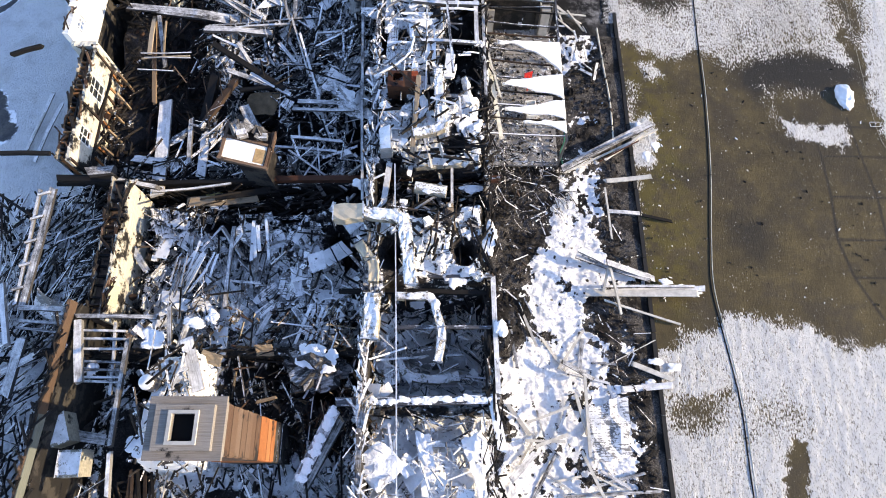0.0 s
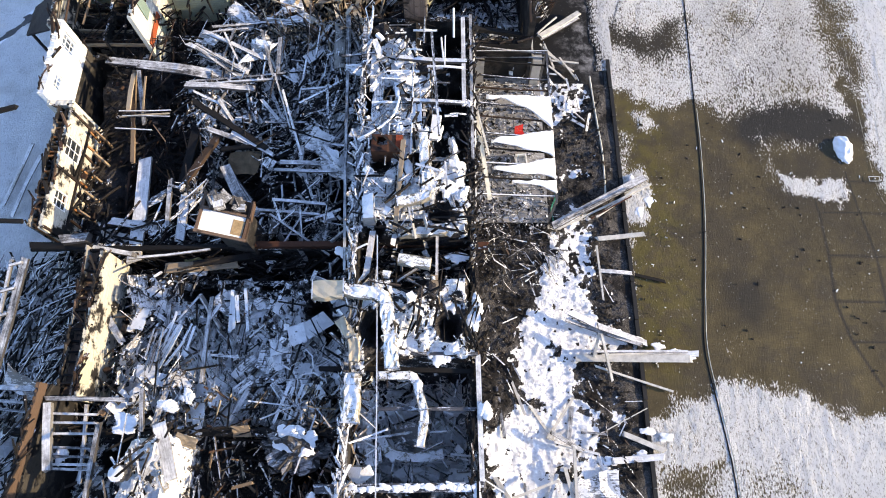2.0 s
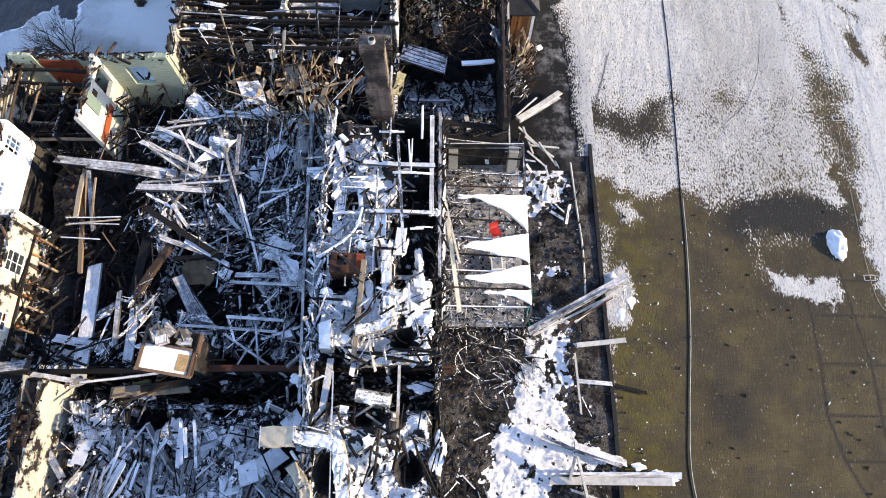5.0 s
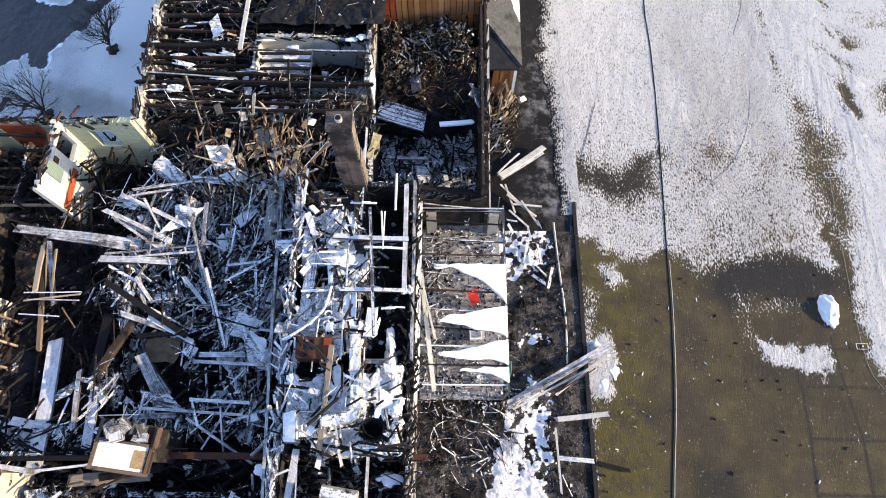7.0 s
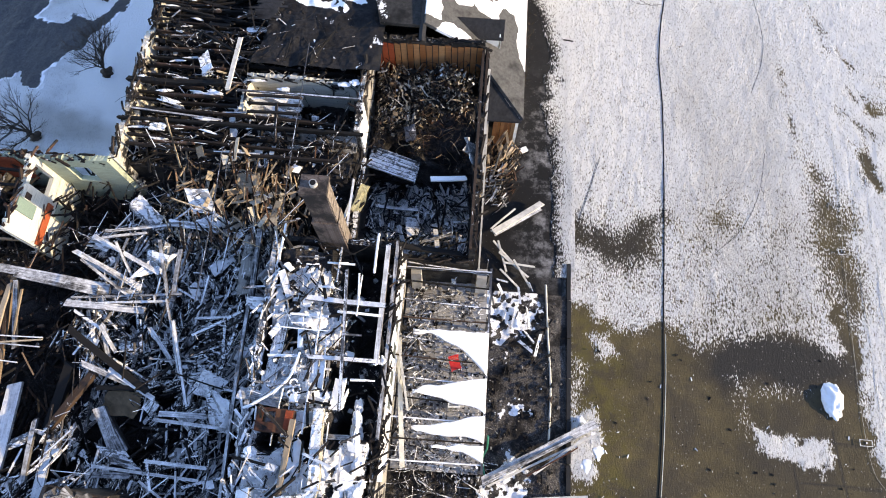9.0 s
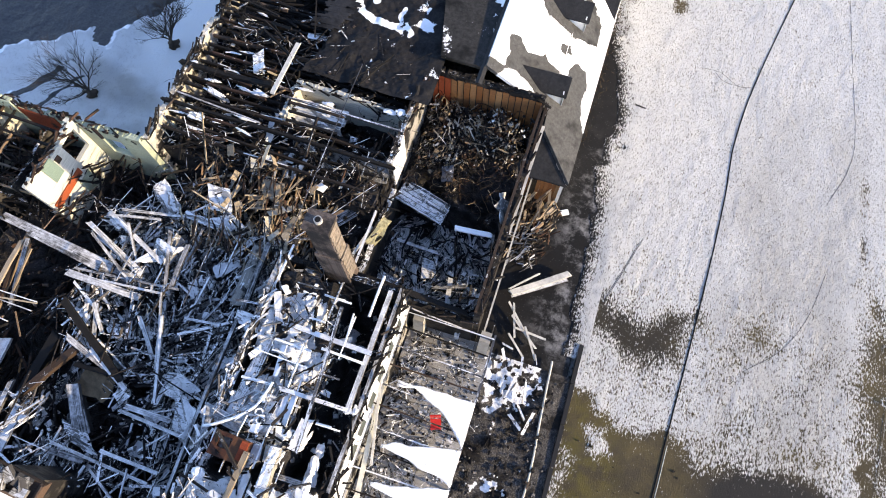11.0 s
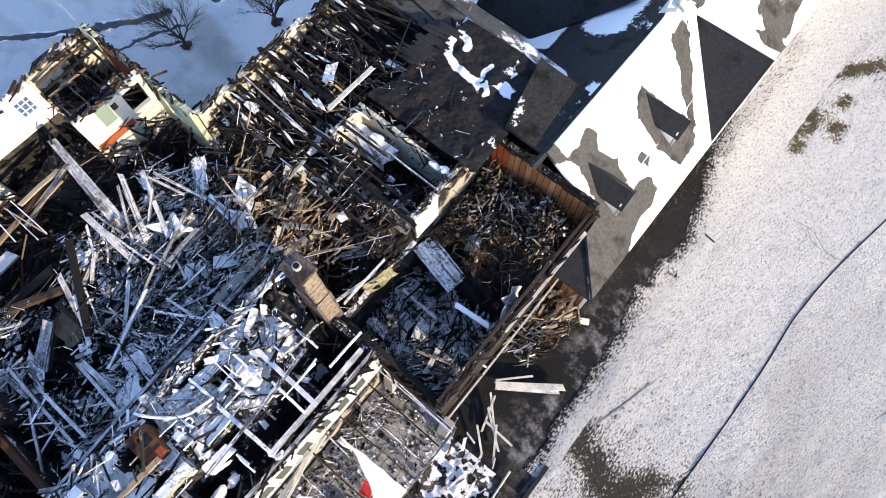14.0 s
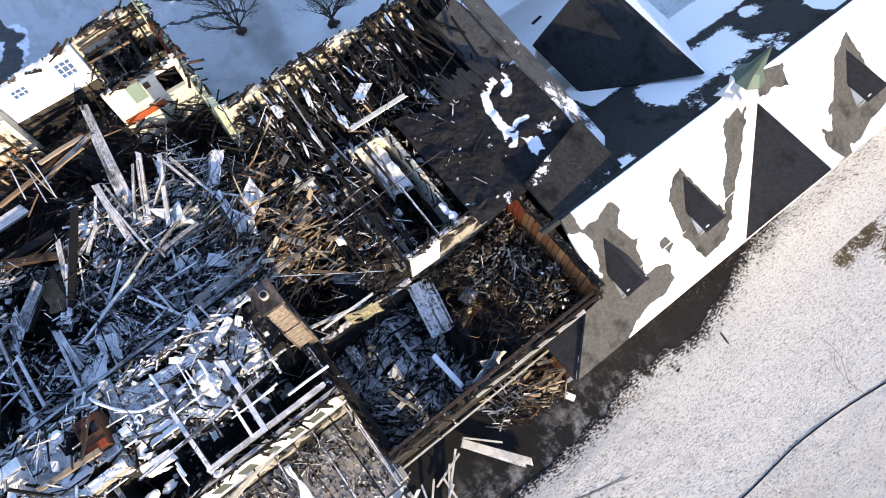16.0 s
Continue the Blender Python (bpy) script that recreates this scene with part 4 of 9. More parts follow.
wall("wall_east_low", "outer wall burnt down to its lower storey", (2.0, -9), (2.0, 2.5), -0.1, 3.3, 0.24, m_wall, (), 1.0, 43, m_char, 6)
wall("wall_east", "scorched outer wall with a snow-capped ragged top", (2.0, 2.6), (2.0, 25.4), -0.1, 5.35, 0.24, m_wall, [(8.7 + i * 2.35, 10.0 + i * 2.35, 1.6, 3.2) for i in range(6)], 0.6, 3, m_char, 8)
wall("wall_inner_east", "snow-capped inner wall between the strip of rooms and the hall", (-3.2, -9), (-3.2, 25.0), 0.5, 5.9, 0.22, m_frosty_one, (), 1.4, 4, m_snowy, 8)
wall("wall_hall", "charred cross wall along the corridor", (-17.3, 13.45), (2.0, 13.45), 0.3, 4.0, 0.22, m_burnt, (), 1.2, 5)
wall("wall_hall_south", "charred cross wall on the corridor's other side", (-13.9, 11.9), (2.0, 11.9), 0.3, 3.4, 0.2, m_burnt, (), 1.4, 6)
wall("wall_mid_west", "cream plastered wall with burnt laths along its top", (-14.15, 6.3), (-14.15, 12.7), 0.4, 5.6, 0.14, m_sootplaster, (), 0.4, 7, m_umber, 5)
hollow_wall("wall_mid_west_back", "snow-edged outer leaf of the hollow wall with burnt stud ends", -14.9, -14.24, 6.3, 12.9, 5.5, 0.44, m_char_one, m_clad)
panel = thing("wall_panel", "pale green painted panel on the cream wall", "panel", -14.06, 6.95, 4.7)
part("panel_sheet", mesh_of("panel_sheet", box_verts(0, 0, 0, 0.02, 0.95, 0.75), BOX_F, m_green), panel)
wall("wall_south_room", "charred cross wall capped with snow", (-17.0, 5.1), (-3.2, 5.1), 0.3, 5.0, 0.22, m_burnt, (), 1.2, 8)
wall("wall_strip_cross", "blackened cross wall with snow along its top", (-3.2, 2.7), (2.0, 2.7), 0.3, 4.6, 0.3, m_wall, (), 0.5, 9)
wall("wall_west_a_foot", "charred lower storey of the outer wall", (-17.0, 13.6), (-17.0, 20.0), 0.0, 3.1, 0.3, m_burnt, (), 0.2, 34, m_umber)
wa = wall("wall_west_a", "burnt outer wall with cream plaster and two windows", (-17.0, 13.6), (-17.0, 20.0), 3.1, 5.75, 0.16, m_sootplaster, [(1.3, 2.15, 1.3, 2.3), (3.85, 4.9, 1.15, 2.35)], 0.2, 10, m_umber, 3)
hollow_wall("wall_west_a_back", "pale outer leaf of the hollow wall with rust-brown stud ends", -17.55, -17.1, 13.7, 19.9, 5.75, 0.26, m_pine, m_pine)
part("rail", mesh_of("rail", box_verts(0.3, -0.16, 0.98, 6.0, -0.09, 1.09), BOX_F, m_umber_one), wa)
for k in range(9):
    part("stud", mesh_of("stud", box_verts(0, -0.17, 0.0, 0.1, -0.09, 1.0 - 0.2 * rng.random()), BOX_F, m_pine if k % 3 else m_umber_one), wa, pose(0.35 + 0.68 * k, 0, 0, 0, rng.gauss(0, 3), 0))
for x_ in (0.05, 3.0, 5.95):
    part("post", mesh_of("post", box_verts(0, -0.15, 0.4, 0.12, -0.09, 2.6), BOX_F, m_umber_one), wa, pose(x_, 0, 0))
window(wa, 1.3, 2.15, 1.3, 2.3, 2, 3)
window(wa, 3.85, 4.9, 1.15, 2.35, 2, 3)
wall("wall_west_b_foot", "charred lower storey below the white wall", (-18.2, 20.2), (-18.2, 24.5), 0.0, 4.0, 0.3, m_burnt, (), 0.2, 35, m_umber)
wb = wall("wall_west_b", "white plastered outer wall with two small-paned windows", (-18.2, 20.2), (-18.2, 24.5), 4.0, 6.35, 0.28, m_whitepaint, [(0.8, 1.6, 1.05, 1.75), (3.05, 3.9, 0.75, 1.9)], 0.15, 11, m_umber, 4)
window(wb, 0.8, 1.6, 1.05, 1.75, 3, 2, pane=False)
window(wb, 3.05, 3.9, 0.75, 1.9, 3, 3, pane=False)
wall("wall_west_return", "short plastered return of the outer wall", (-18.2, 20.1), (-17.0, 20.1), 0.0, 5.7, 0.3, m_plaster, (), 0.4, 12, m_umber)
# apartment block at the north-west
wall("wall_flat_north", "pale green plastered wall with a window", (-19.0, 28.2), (-11.3, 28.2), 0.0, 6.2, 0.28, m_green, [(1.1, 2.3, 4.0, 5.4), (5.3, 6.4, 4.0, 5.4)], 0.45, 13, m_umber, 9)
wall("wall_flat_west", "scorched outer wall of the flat", (-19.0, 24.5), (-19.0, 28.2), 0.0, 6.0, 0.28, m_lathplaster, (), 0.5, 14, m_umber, 8)
wall("wall_flat_east", "cream plastered wall with a wide opening", (-14.7, 24.4), (-14.7, 28.05), 0.5, 6.5, 0.22, m_plaster, [(2.4, 3.4, 4.1, 5.5)], 0.25, 15, m_umber, 7)
wall("wall_flat_south", "charred wall below the flat's joists", (-18.9, 24.55), (-14.8, 24.55), 0.0, 3.4, 0.25, m_burnt, (), 0.5, 16)
# north block
nbw = wall("wall_north_block_west", "burnt outer wall with a ragged pale rim", (-11.4, 28.4), (-11.4, 41.0), 0.0, 5.9, 0.26, m_lathplaster, [(0.6, 1.6, 3.4, 5.0)], 0.7, 17, m_char, 10)
window(nbw, 0.6, 1.6, 3.4, 5.0, 2, 2)
wall("wall_north_block_south", "charred wall below the block's floor joists", (-11.3, 28.9), (-0.6, 28.9), 0.3, 4.6, 0.22, m_burnt, (), 1.0, 18)
wall("wall_white_room", "grey-white plastered wall of an open room", (-6.2, 33.6), (-0.6, 33.6), 0.3, 5.6, 0.2, m_plaster, [(4.0, 4.7, 4.3, 5.0)], 0.7, 19, m_char, 6)
wall("wall_white_room_side", "cream plastered side wall of the open room", (-6.2, 31.7), (-6.2, 33.5), 0.3, 5.5, 0.2, m_plaster, (), 0.2, 20)
wall("wall_white_room_south", "broken front wall of the open room", (-6.2, 31.6), (-0.6, 31.6), 0.3, 4.8, 0.2, m_burnt, (), 1.0, 21)
wall("wall_brick_room_west", "pale broken wall of the room with red boards", (-0.45, 30.7), (-0.45, 36.2), 0.3, 5.9, 0.22, m_wall, (), 0.7, 22, m_umber, 8)
wall("wall_brick_room_east", "charred outer wall with blackened plates on top", (5.3, 25.5), (5.3, 36.2), -0.1, 5.1, 0.3, m_burnt, [(1.2, 2.2, 1.0, 2.6), (5.6, 7.0, 3.1, 4.75), (7.3, 8.6, 3.1, 4.75), (8.9, 10.2, 3.1, 4.75)], 0.35, 23)
wall("wall_brick_room_north", "charred wall lined with rust-red upright boards", (-0.3, 36.3), (5.3, 36.3), -0.1, 5.7, 0.28, m_burnt, (), 0.2, 24)
wall("wall_room_south", "charred wall between porch and room", (2.1, 25.5), (5.2, 25.5), -0.1, 3.7, 0.28, m_burnt, (), 0.4, 25)
wall("wall_room_west", "charred wall of the dark room", (-0.35, 25.6), (-0.35, 30.6), 0.2, 4.4, 0.25, m_burnt, (), 1.0, 26)
wall("wall_chimney_row", "charred wall running to the chimney", (-3.1, 25.35), (2.0, 25.35), 0.2, 5.4, 0.25, m_burnt, (), 0.6, 27)
lining = thing("board_lining", "rust-red upright boards lining the burnt wall", "lining", -0.25, 36.12, 3.0, kind="structure")
for i in range(17):
    w_ = 0.30
    part("board", mesh_of("board", box_verts(0.02, -0.02, 0, w_, 0.0, 2.45 - 0.12 * rng.random()), BOX_F, m_redwall if i < 3 else m_pine), lining, pose(0.322 * i, rng.uniform(-0.015, 0.01), 0))

# ---- the roof that still stands ----


def roof_plane(name, label, corner, u, v, nu, nv, mat, snowf, th=0.18, start=None):
    """A roof slope: corner, eave direction u, slope direction v; snowf(a, b) in metres along u and v."""
    c, u, v = Vector(corner), Vector(u), Vector(v)
    lu, lv = u.length, v.length
    A, B = np.meshgrid(np.linspace(0, 1, nu), np.linspace(0, 1, nv))
    if start:
        s0 = start(B)
        A = s0 + (1 - s0) * A
    P = np.array(c)[None, None] + A[..., None] * np.array(u) + B[..., None] * np.array(v)
    idx = np.arange(nu * nv).reshape(nv, nu)
    faces = np.stack([idx[:-1, :-1], idx[:-1, 1:], idx[1:, 1:], idx[1:, :-1]], -1).reshape(-1, 4).tolist()
    me = bpy.data.meshes.new(name)
    me.from_pydata(P.reshape(-1, 3).tolist(), [], faces)
    a = me.attributes.new("snow", "FLOAT", "POINT")
    a.data.foreach_set("value", np.asarray(snowf(A * lu, B * lv), dtype=np.float32).reshape(-1))
    me.materials.append(mat)
    ob = new(name, me)
    s = ob.modifiers.new("thick", "SOLIDIFY")
    s.thickness, s.offset = th, -1
    return tagged(ob, label)


house = thing("house_wing", "long house wing with a snow-covered shingle roof and dormers", "house", 2.2, 35.5, 0)
RIDGE, EAVE, RX, EX, Y0, Y1 = 6.5, 3.0, 2.2, 7.45, 33.6, 74.0
DORMERS = [37.75, 42.45, 53.3]


BARE_ROOF = [
    [(30, -0.6), (36.9, -0.6), (37.1, 1.0), (38.9, 0.6), (39.2, 1.3), (38.6, 1.8), (39.1, 2.7), (38.7, 4.2), (39.9, 4.7), (39.9, 5.5), (37.4, 5.9), (35.4, 6.7), (33, 7.2), (30, 7.2)],
    [(41.7, 1.6), (42.4, 1.2), (43.0, 2.6), (43.7, 4.8), (42.9, 5.6), (41.7, 5.6), (41.3, 4.4), (41.2, 2.3)],
    [(46.0, 0.6), (47.0, 0.8), (46.2, 2.0), (44.7, 3.6), (43.8, 5.0), (43.5, 4.9), (44.0, 3.4), (44.8, 2.1), (45.3, 1.0)],
    [(47.6, -0.2), (49.6, 0.3), (49.4, 1.3), (47.8, 1.1)],
    [(53.6, 1.0), (52.4, 1.9), (51.1, 3.9), (51.0, 5.2), (51.9, 6.1), (53.3, 5.6), (54.9, 5.2), (54.0, 2.3)],
    [(39.9, 3.6), (40.3, 3.4), (40.5, 4.1), (40.1, 4.3)],
    [(50.4, 4.4), (51.6, 5.0), (51.6, 6.6), (50.4, 6.6)]]


def east_snow(a, b):
    """a along the ridge from Y0, b down the slope."""
    y = Y0 + a + 0.22 * fbm(a, b, 0.9, 201) + 0.10 * fbm(a, b, 0.25, 205, 2)
    x = b + 0.22 * fbm(a, b, 0.8, 203) + 0.08 * fbm(a, b, 0.25, 207, 2)
    s = np.ones_like(a)
    for pts in BARE_ROOF:
        s = np.minimum(s, 1 - blot(y, x, pts, 0.22))
    return np.maximum(s, blot(y, x, [(36.2, 0.5), (36.9, 0.9), (37.2, 1.8), (37.0, 3.2), (36.2, 3.3)], 0.3) * (b < 3.4))


def west_snow(a, b):
    y = Y0 + a
    w = fbm(a, b, 1.8, 211)
    s = np.clip(0.3 + 1.4 * w - 0.12 * (b - 2), 0, 1)
    s = np.maximum(s, inside(y + w, b, 41.8, 50.5, 1.4, 4.0, 1.4))
    s = np.maximum(s, inside(y + 0.4 * w, b, 43.0, 60, 4.8, 7.5, 0.8))
    return np.clip(s * (1 - inside(y, b, 40, 44.3, 1.0, 4.5, 1.2)), 0, 1)


def hip_line(b):
    """Where the east slope begins, as a share of its length: behind the burnt room, then down the hip."""
    x = RX + (EX - RX) * b
    y = np.where(x < 5.45, 36.45, 35.5 - (x - 5.45) * 0.94)
    return (y - Y0) / (Y1 - Y0)


def own(ob, parent):
    ob.parent = parent
    ob.matrix_parent_inverse = parent.matrix_world.inverted()
    return ob


bpy.context.view_layer.update()
own(roof_plane("roof", "grey shingles mostly under smooth snow", (RX, Y0, RIDGE), (0, Y1 - Y0, 0), (EX - RX, 0, EAVE - RIDGE), 520, 90, m_shingle, east_snow, start=hip_line), house)
# west slope: same roof, shade put into the darker shingle colour
own(roof_plane("roof_west_slope", "dark shingles with drifted snow, shade put into their colour", (RX, Y0 + 6.6, RIDGE - 0.002), (0, Y1 - Y0 - 6.6, 0), (-6.2, 0, -4.1), 160, 40, m_shingle_dark, lambda a, b: west_snow(a + 6.6, b)), house)
ridge_cap = Heap()
for i in range(100):
    ridge_cap.add([(RX - 0.16, 35.5 + i * 0.385, RIDGE - 0.06), (RX, 35.5 + i * 0.385, RIDGE + 0.05), (RX + 0.16, 35.5 + i * 0.385, RIDGE - 0.06), (RX + 0.16, 35.88 + i * 0.385, RIDGE - 0.05), (RX, 35.88 + i * 0.385, RIDGE + 0.06), (RX - 0.16, 35.88 + i * 0.385, RIDGE - 0.05)], [(0, 1, 4, 5), (1, 2, 3, 4)])
own(new("ridge_cap", ridge_cap.mesh("ridge_cap", m_shingle_dark)), house)
wallh = Heap()
wallh.box(6.75, 35.0, -0.1, 6.95, 74, 3.2)
wallh.box(-3.2, 41.5, -0.1, -3.0, 74, 2.9)
own(new("house_wall", wallh.mesh("house_wall", m_whitepaint)), house)
fascia = Heap()
fascia.box(7.38, 33.65, 2.78, 7.47, 74, 2.98)
own(new("fascia", fascia.mesh("fascia", m_whitepaint)), house)
# hipped end over the porch of boards
hip = new("hip_roof", mesh_of("hip_roof", [(5.4, 33.55, 2.99), (7.5, 33.55, 2.99), (5.4, 35.5, 4.34), (5.4, 33.55, 2.85), (7.5, 33.55, 2.85), (5.4, 35.5, 4.2)], [(0, 1, 2), (5, 4, 3), (0, 3, 4, 1), (1, 4, 5, 2), (2, 5, 3, 0)], m_shingle_dark))
tagged(hip, "dark shingles of the hipped end, specked with ash")
own(hip, house)


def dormer(y, half=0.56, x0=3.5, x1=6.1, ztop=5.68, zeave=5.02):
    """A small gabled dormer on the east slope: ridge along x."""
    d = thing("dormer", "small gabled dormer with dark shingles and white cheeks", "")
    own(d, house)
    zr = lambda x: RIDGE - (x - RX) * (RIDGE - EAVE) / (EX - RX)
    xe = RX + (RIDGE - zeave) * (EX - RX) / (RIDGE - EAVE)
    for s, nm in ((-1, "near_slope"), (1, "far_slope")):
        v = [(x0 - 0.02, y, ztop), (x1 + 0.12, y, ztop), (x1 + 0.12, y + s * half * 1.12, zeave - 0.1), (xe + 0.15, y + s * half * 1.12, zeave - 0.1)]
        v += [(a, b, c - 0.1) for a, b, c in v]
        f = [(0, 1, 2, 3), (7, 6, 5, 4), (0, 4, 5, 1), (1, 5, 6, 2), (2, 6, 7, 3), (3, 7, 4, 0)]
        # both slopes take the darker copy, near-side shade in its colour
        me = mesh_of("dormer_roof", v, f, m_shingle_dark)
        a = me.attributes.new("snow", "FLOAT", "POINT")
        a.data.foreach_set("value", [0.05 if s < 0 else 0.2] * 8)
        own(new("dormer_roof", me), d)
        me = mesh_of("cheek", [(xe, y + s * half, zeave - 0.02), (x1, y + s * half, zeave - 0.02), (x1, y + s * half, zr(x1) - 0.05), (xe, y + s * half - s * 0.08, zeave - 0.02), (x1, y + s * half - s * 0.08, zeave - 0.02), (x1, y + s * half - s * 0.08, zr(x1) - 0.05)], [(0, 1, 2), (5, 4, 3), (0, 3, 4, 1), (1, 4, 5, 2), (2, 5, 3, 0)], m_whitepaint)
        own(new("cheek", me), d)
    me = mesh_of("dormer_front", [(x1 - 0.04, y - half, zr(x1) - 0.05), (x1 - 0.04, y + half, zr(x1) - 0.05), (x1 - 0.04, y + half, zeave), (x1 - 0.04, y, ztop - 0.08), (x1 - 0.04, y - half, zeave)], [(0, 1, 2, 3, 4)], m_whitepaint)
    fr = new("dormer_front", me)
    sd = fr.modifiers.new("thick", "SOLIDIFY")
    sd.thickness = 0.06
    own(fr, d)
    return d


for y in DORMERS:
    dormer(y)


def cross_gable(y, half, x0, x1, zt, ze, side, name, mat):
    """A gable that crosses the slope; side 1 to the east, -1 to the west."""
    g = thing("cross_gable", name, "")
    own(g, house)
    for s in (-1, 1):
        xe = RX + side * (RIDGE - ze) * (EX - RX) / (RIDGE - EAVE)
        v = [(x0, y, zt), (x1, y, zt), (x1, y + s * half, ze), (xe, y + s * half, ze)]
        v += [(a, b, c - 0.14) for a, b, c in v]
        me = mesh_of("gable_roof", v, [(0, 1, 2, 3), (7, 6, 5, 4), (0, 4, 5, 1), (1, 5, 6, 2), (2, 6, 7, 3), (3, 7, 4, 0)], mat)
        a = me.attributes.new("snow", "FLOAT", "POINT")
        a.data.foreach_set("value", [0.1 if s < 0 else 0.75] * 8)
        own(new("gable_roof", me), g)
    me = mesh_of("gable_wall", [(x1 - side * 0.3, y - half * 0.95, -0.05), (x1 - side * 0.3, y + half * 0.95, -0.05), (x1 - side * 0.3, y + half * 0.95, ze), (x1 - side * 0.3, y, zt - 0.15), (x1 - side * 0.3, y - half * 0.95, ze)], [(0, 1, 2, 3, 4)], m_whitepaint)
    w_ = new("gable_wall", me)
    sd = w_.modifiers.new("thick", "SOLIDIFY")
    sd.thickness = 0.15
    own(w_, g)


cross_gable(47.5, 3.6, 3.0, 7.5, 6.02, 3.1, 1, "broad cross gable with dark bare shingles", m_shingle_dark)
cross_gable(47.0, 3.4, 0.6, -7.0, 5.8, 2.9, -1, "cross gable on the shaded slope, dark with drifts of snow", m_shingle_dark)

# louvred cupola on the ridge
cup = thing("roof_cupola", "silver-skirted roof cupola with a dark green pointed cap", "cupola", 2.6, 46.0, 5.9, 12)
hp = Heap()
hp.box(-0.38, -0.38, 0, 0.38, 0.38, 1.7)
part("base", hp.mesh("base", m_whitepaint), cup)
hp = Heap()
star = [((0.98 if i % 2 else 0.5) * math.cos(math.pi * i / 4), (0.98 if i % 2 else 0.5) * math.sin(math.pi * i / 4), 1.35 if i % 2 else 1.65) for i in range(8)]
hp.add(star + [(0, 0, 1.95)], [(i, (i + 1) % 8, 8) for i in range(8)])
part("skirt", hp.mesh("skirt", plain("pale_zinc", (0.5, 0.52, 0.52), 0.45, 0.4, vary=0.15)), cup)
for a in range(4):
    part("post", mesh_of("post", box_verts(-0.42, -0.42, 1.6, -0.34, -0.34, 2.6), BOX_F, m_whitepaint), cup, pose(0, 0, 0, 0, 0, 90 * a))
hp = Heap()
for a in range(8):
    m = pose(0, 0, 0, 0, 0, 45 * a)
    t_ = math.tan(math.pi / 8)
    hp.add([tuple(m @ Vector(v)) for v in [(0.62, -0.62 * t_, 2.55), (0.62, 0.62 * t_, 2.55), (0.30, 0.30 * t_, 3.1), (0.30, -0.30 * t_, 3.1)]], [(0, 1, 2, 3)])
    hp.add([tuple(m @ Vector(v)) for v in [(0.30, -0.30 * t_, 3.1), (0.30, 0.30 * t_, 3.1), (0.02, 0.0, 4.5)]], [(0, 1, 2)])
part("cap", hp.mesh("cap", m_patina), cup)

# burnt roof of the cross wing
own(roof_plane("wing_roof", "scorched dark roof slope with a dusting of snow", (-0.9, 36.42, 6.56), (3.05, 0, -0.12), (0, 3.95, -0.15), 60, 90, m_shingle_burnt, lambda a, b: 0.2 + 0.4 * fbm(a, b, 0.7, 221) + 0.3 * np.clip(1 - np.hypot((a - 1.1 + 0.25 * b) / 0.5, (b - 1.0) / 1.4), 0, 1) + 0.22 * np.clip(1 - np.hypot((a - 1.9) / 0.8, (b - 2.3) / 0.4), 0, 1), start=lambda B: 0.33 * (1 - B)), house)
own(roof_plane("wing_roof_north", "far slope of the cross wing speckled with snow", (-9.6, 40.2, 7.0), (11.6, 0.1, -1.35), (0.0, 1.2, -0.8), 160, 24, m_shingle, lambda a, b: 0.2 + 0.5 * np.clip((a - 4) / 7, 0, 1) + 0.3 * fbm(a, b, 1.0, 222)), house)
own(roof_plane("wing_roof_west", "weathered brown shingles of the cross wing", (-9.6, 38.6, 5.3), (4.4, 0.4, 0.2), (0.0, 1.6, 1.0), 40, 14, m_shingle, lambda a, b: 0.1 + 0.0 * a), house)

# ---- laid pieces ----
FROST = ("frosted_board", "grey board with a crust of frost lying on the rubble", "board", m_frosty_one)
CHAR = ("charred_beam", "charred black timber beam fallen among the rubble", "beam", m_char_one)
BARE = ("bare_board", "split tan board with a sooty face", "board", m_tan_one)
OCHRED = ("orange_board", "short scorched orange board", "board", m_tan_one)
PALE = ("pale_board", "pale weathered board lying loose", "board", plain("pale_wood", (0.52, 0.50, 0.46), 0.85, vary=0.5))
RUST = ("steel_beam", "rust-brown steel beam across the ruin", "beam", m_rust)
RUSTY = ("rusty_rod", "thin rusty rod on a heap of timber", "rod", m_rust)
STEEL = ("steel_bar", "sooty steel bar with frost on top", "bar", m_steel)
SNOWY = ("snowy_timber", "thick timber under a cap of snow", "timber", m_snow)
WALLTOP = ("wall_plate", "broken pale wall plate with frost", "wall plate", m_wall)
HOSEY = ("canvas_strip", "pale limp strip of canvas over the porch edge", "strip", m_hose_pale)
SNOWSHEET = ("snowy_sheet", "broken sheet under a skin of clean snow", "sheet", m_snow)
WHITE = ("plaster_sheet", "broken pale plaster sheet dusted with snow", "sheet", m_sheet_one)
BROWN = ("brown_sheet", "scorched brown sheet of board", "sheet", plain("brown_board", (0.13, 0.09, 0.055), 0.9, vary=0.6))
OCHRE = ("ochre_sheet", "tan broken sheet of boarding", "sheet", m_tan_one)
OLIVE = ("olive_sheet", "torn olive lining sheet", "sheet", plain("olive_lining", (0.28, 0.27, 0.13), 0.9, vary=0.6))
GREYB = ("grey_slab", "cracked grey slab of fallen plaster", "slab", debris("grey_plaster", [(0, (0.2, 0.2, 0.2)), (1, (0.33, 0.33, 0.33))], 0.5, island=False, char=0.35))
MOSSY = ("mossy_scrap", "ragged scrap of mottled lining", "scrap", plain("mottled_lining", (0.26, 0.24, 0.15), 0.95, vary=0.9, scale=9))
STEELP = ("steel_plate", "bent steel plate with a cold sheen", "plate", m_steel)
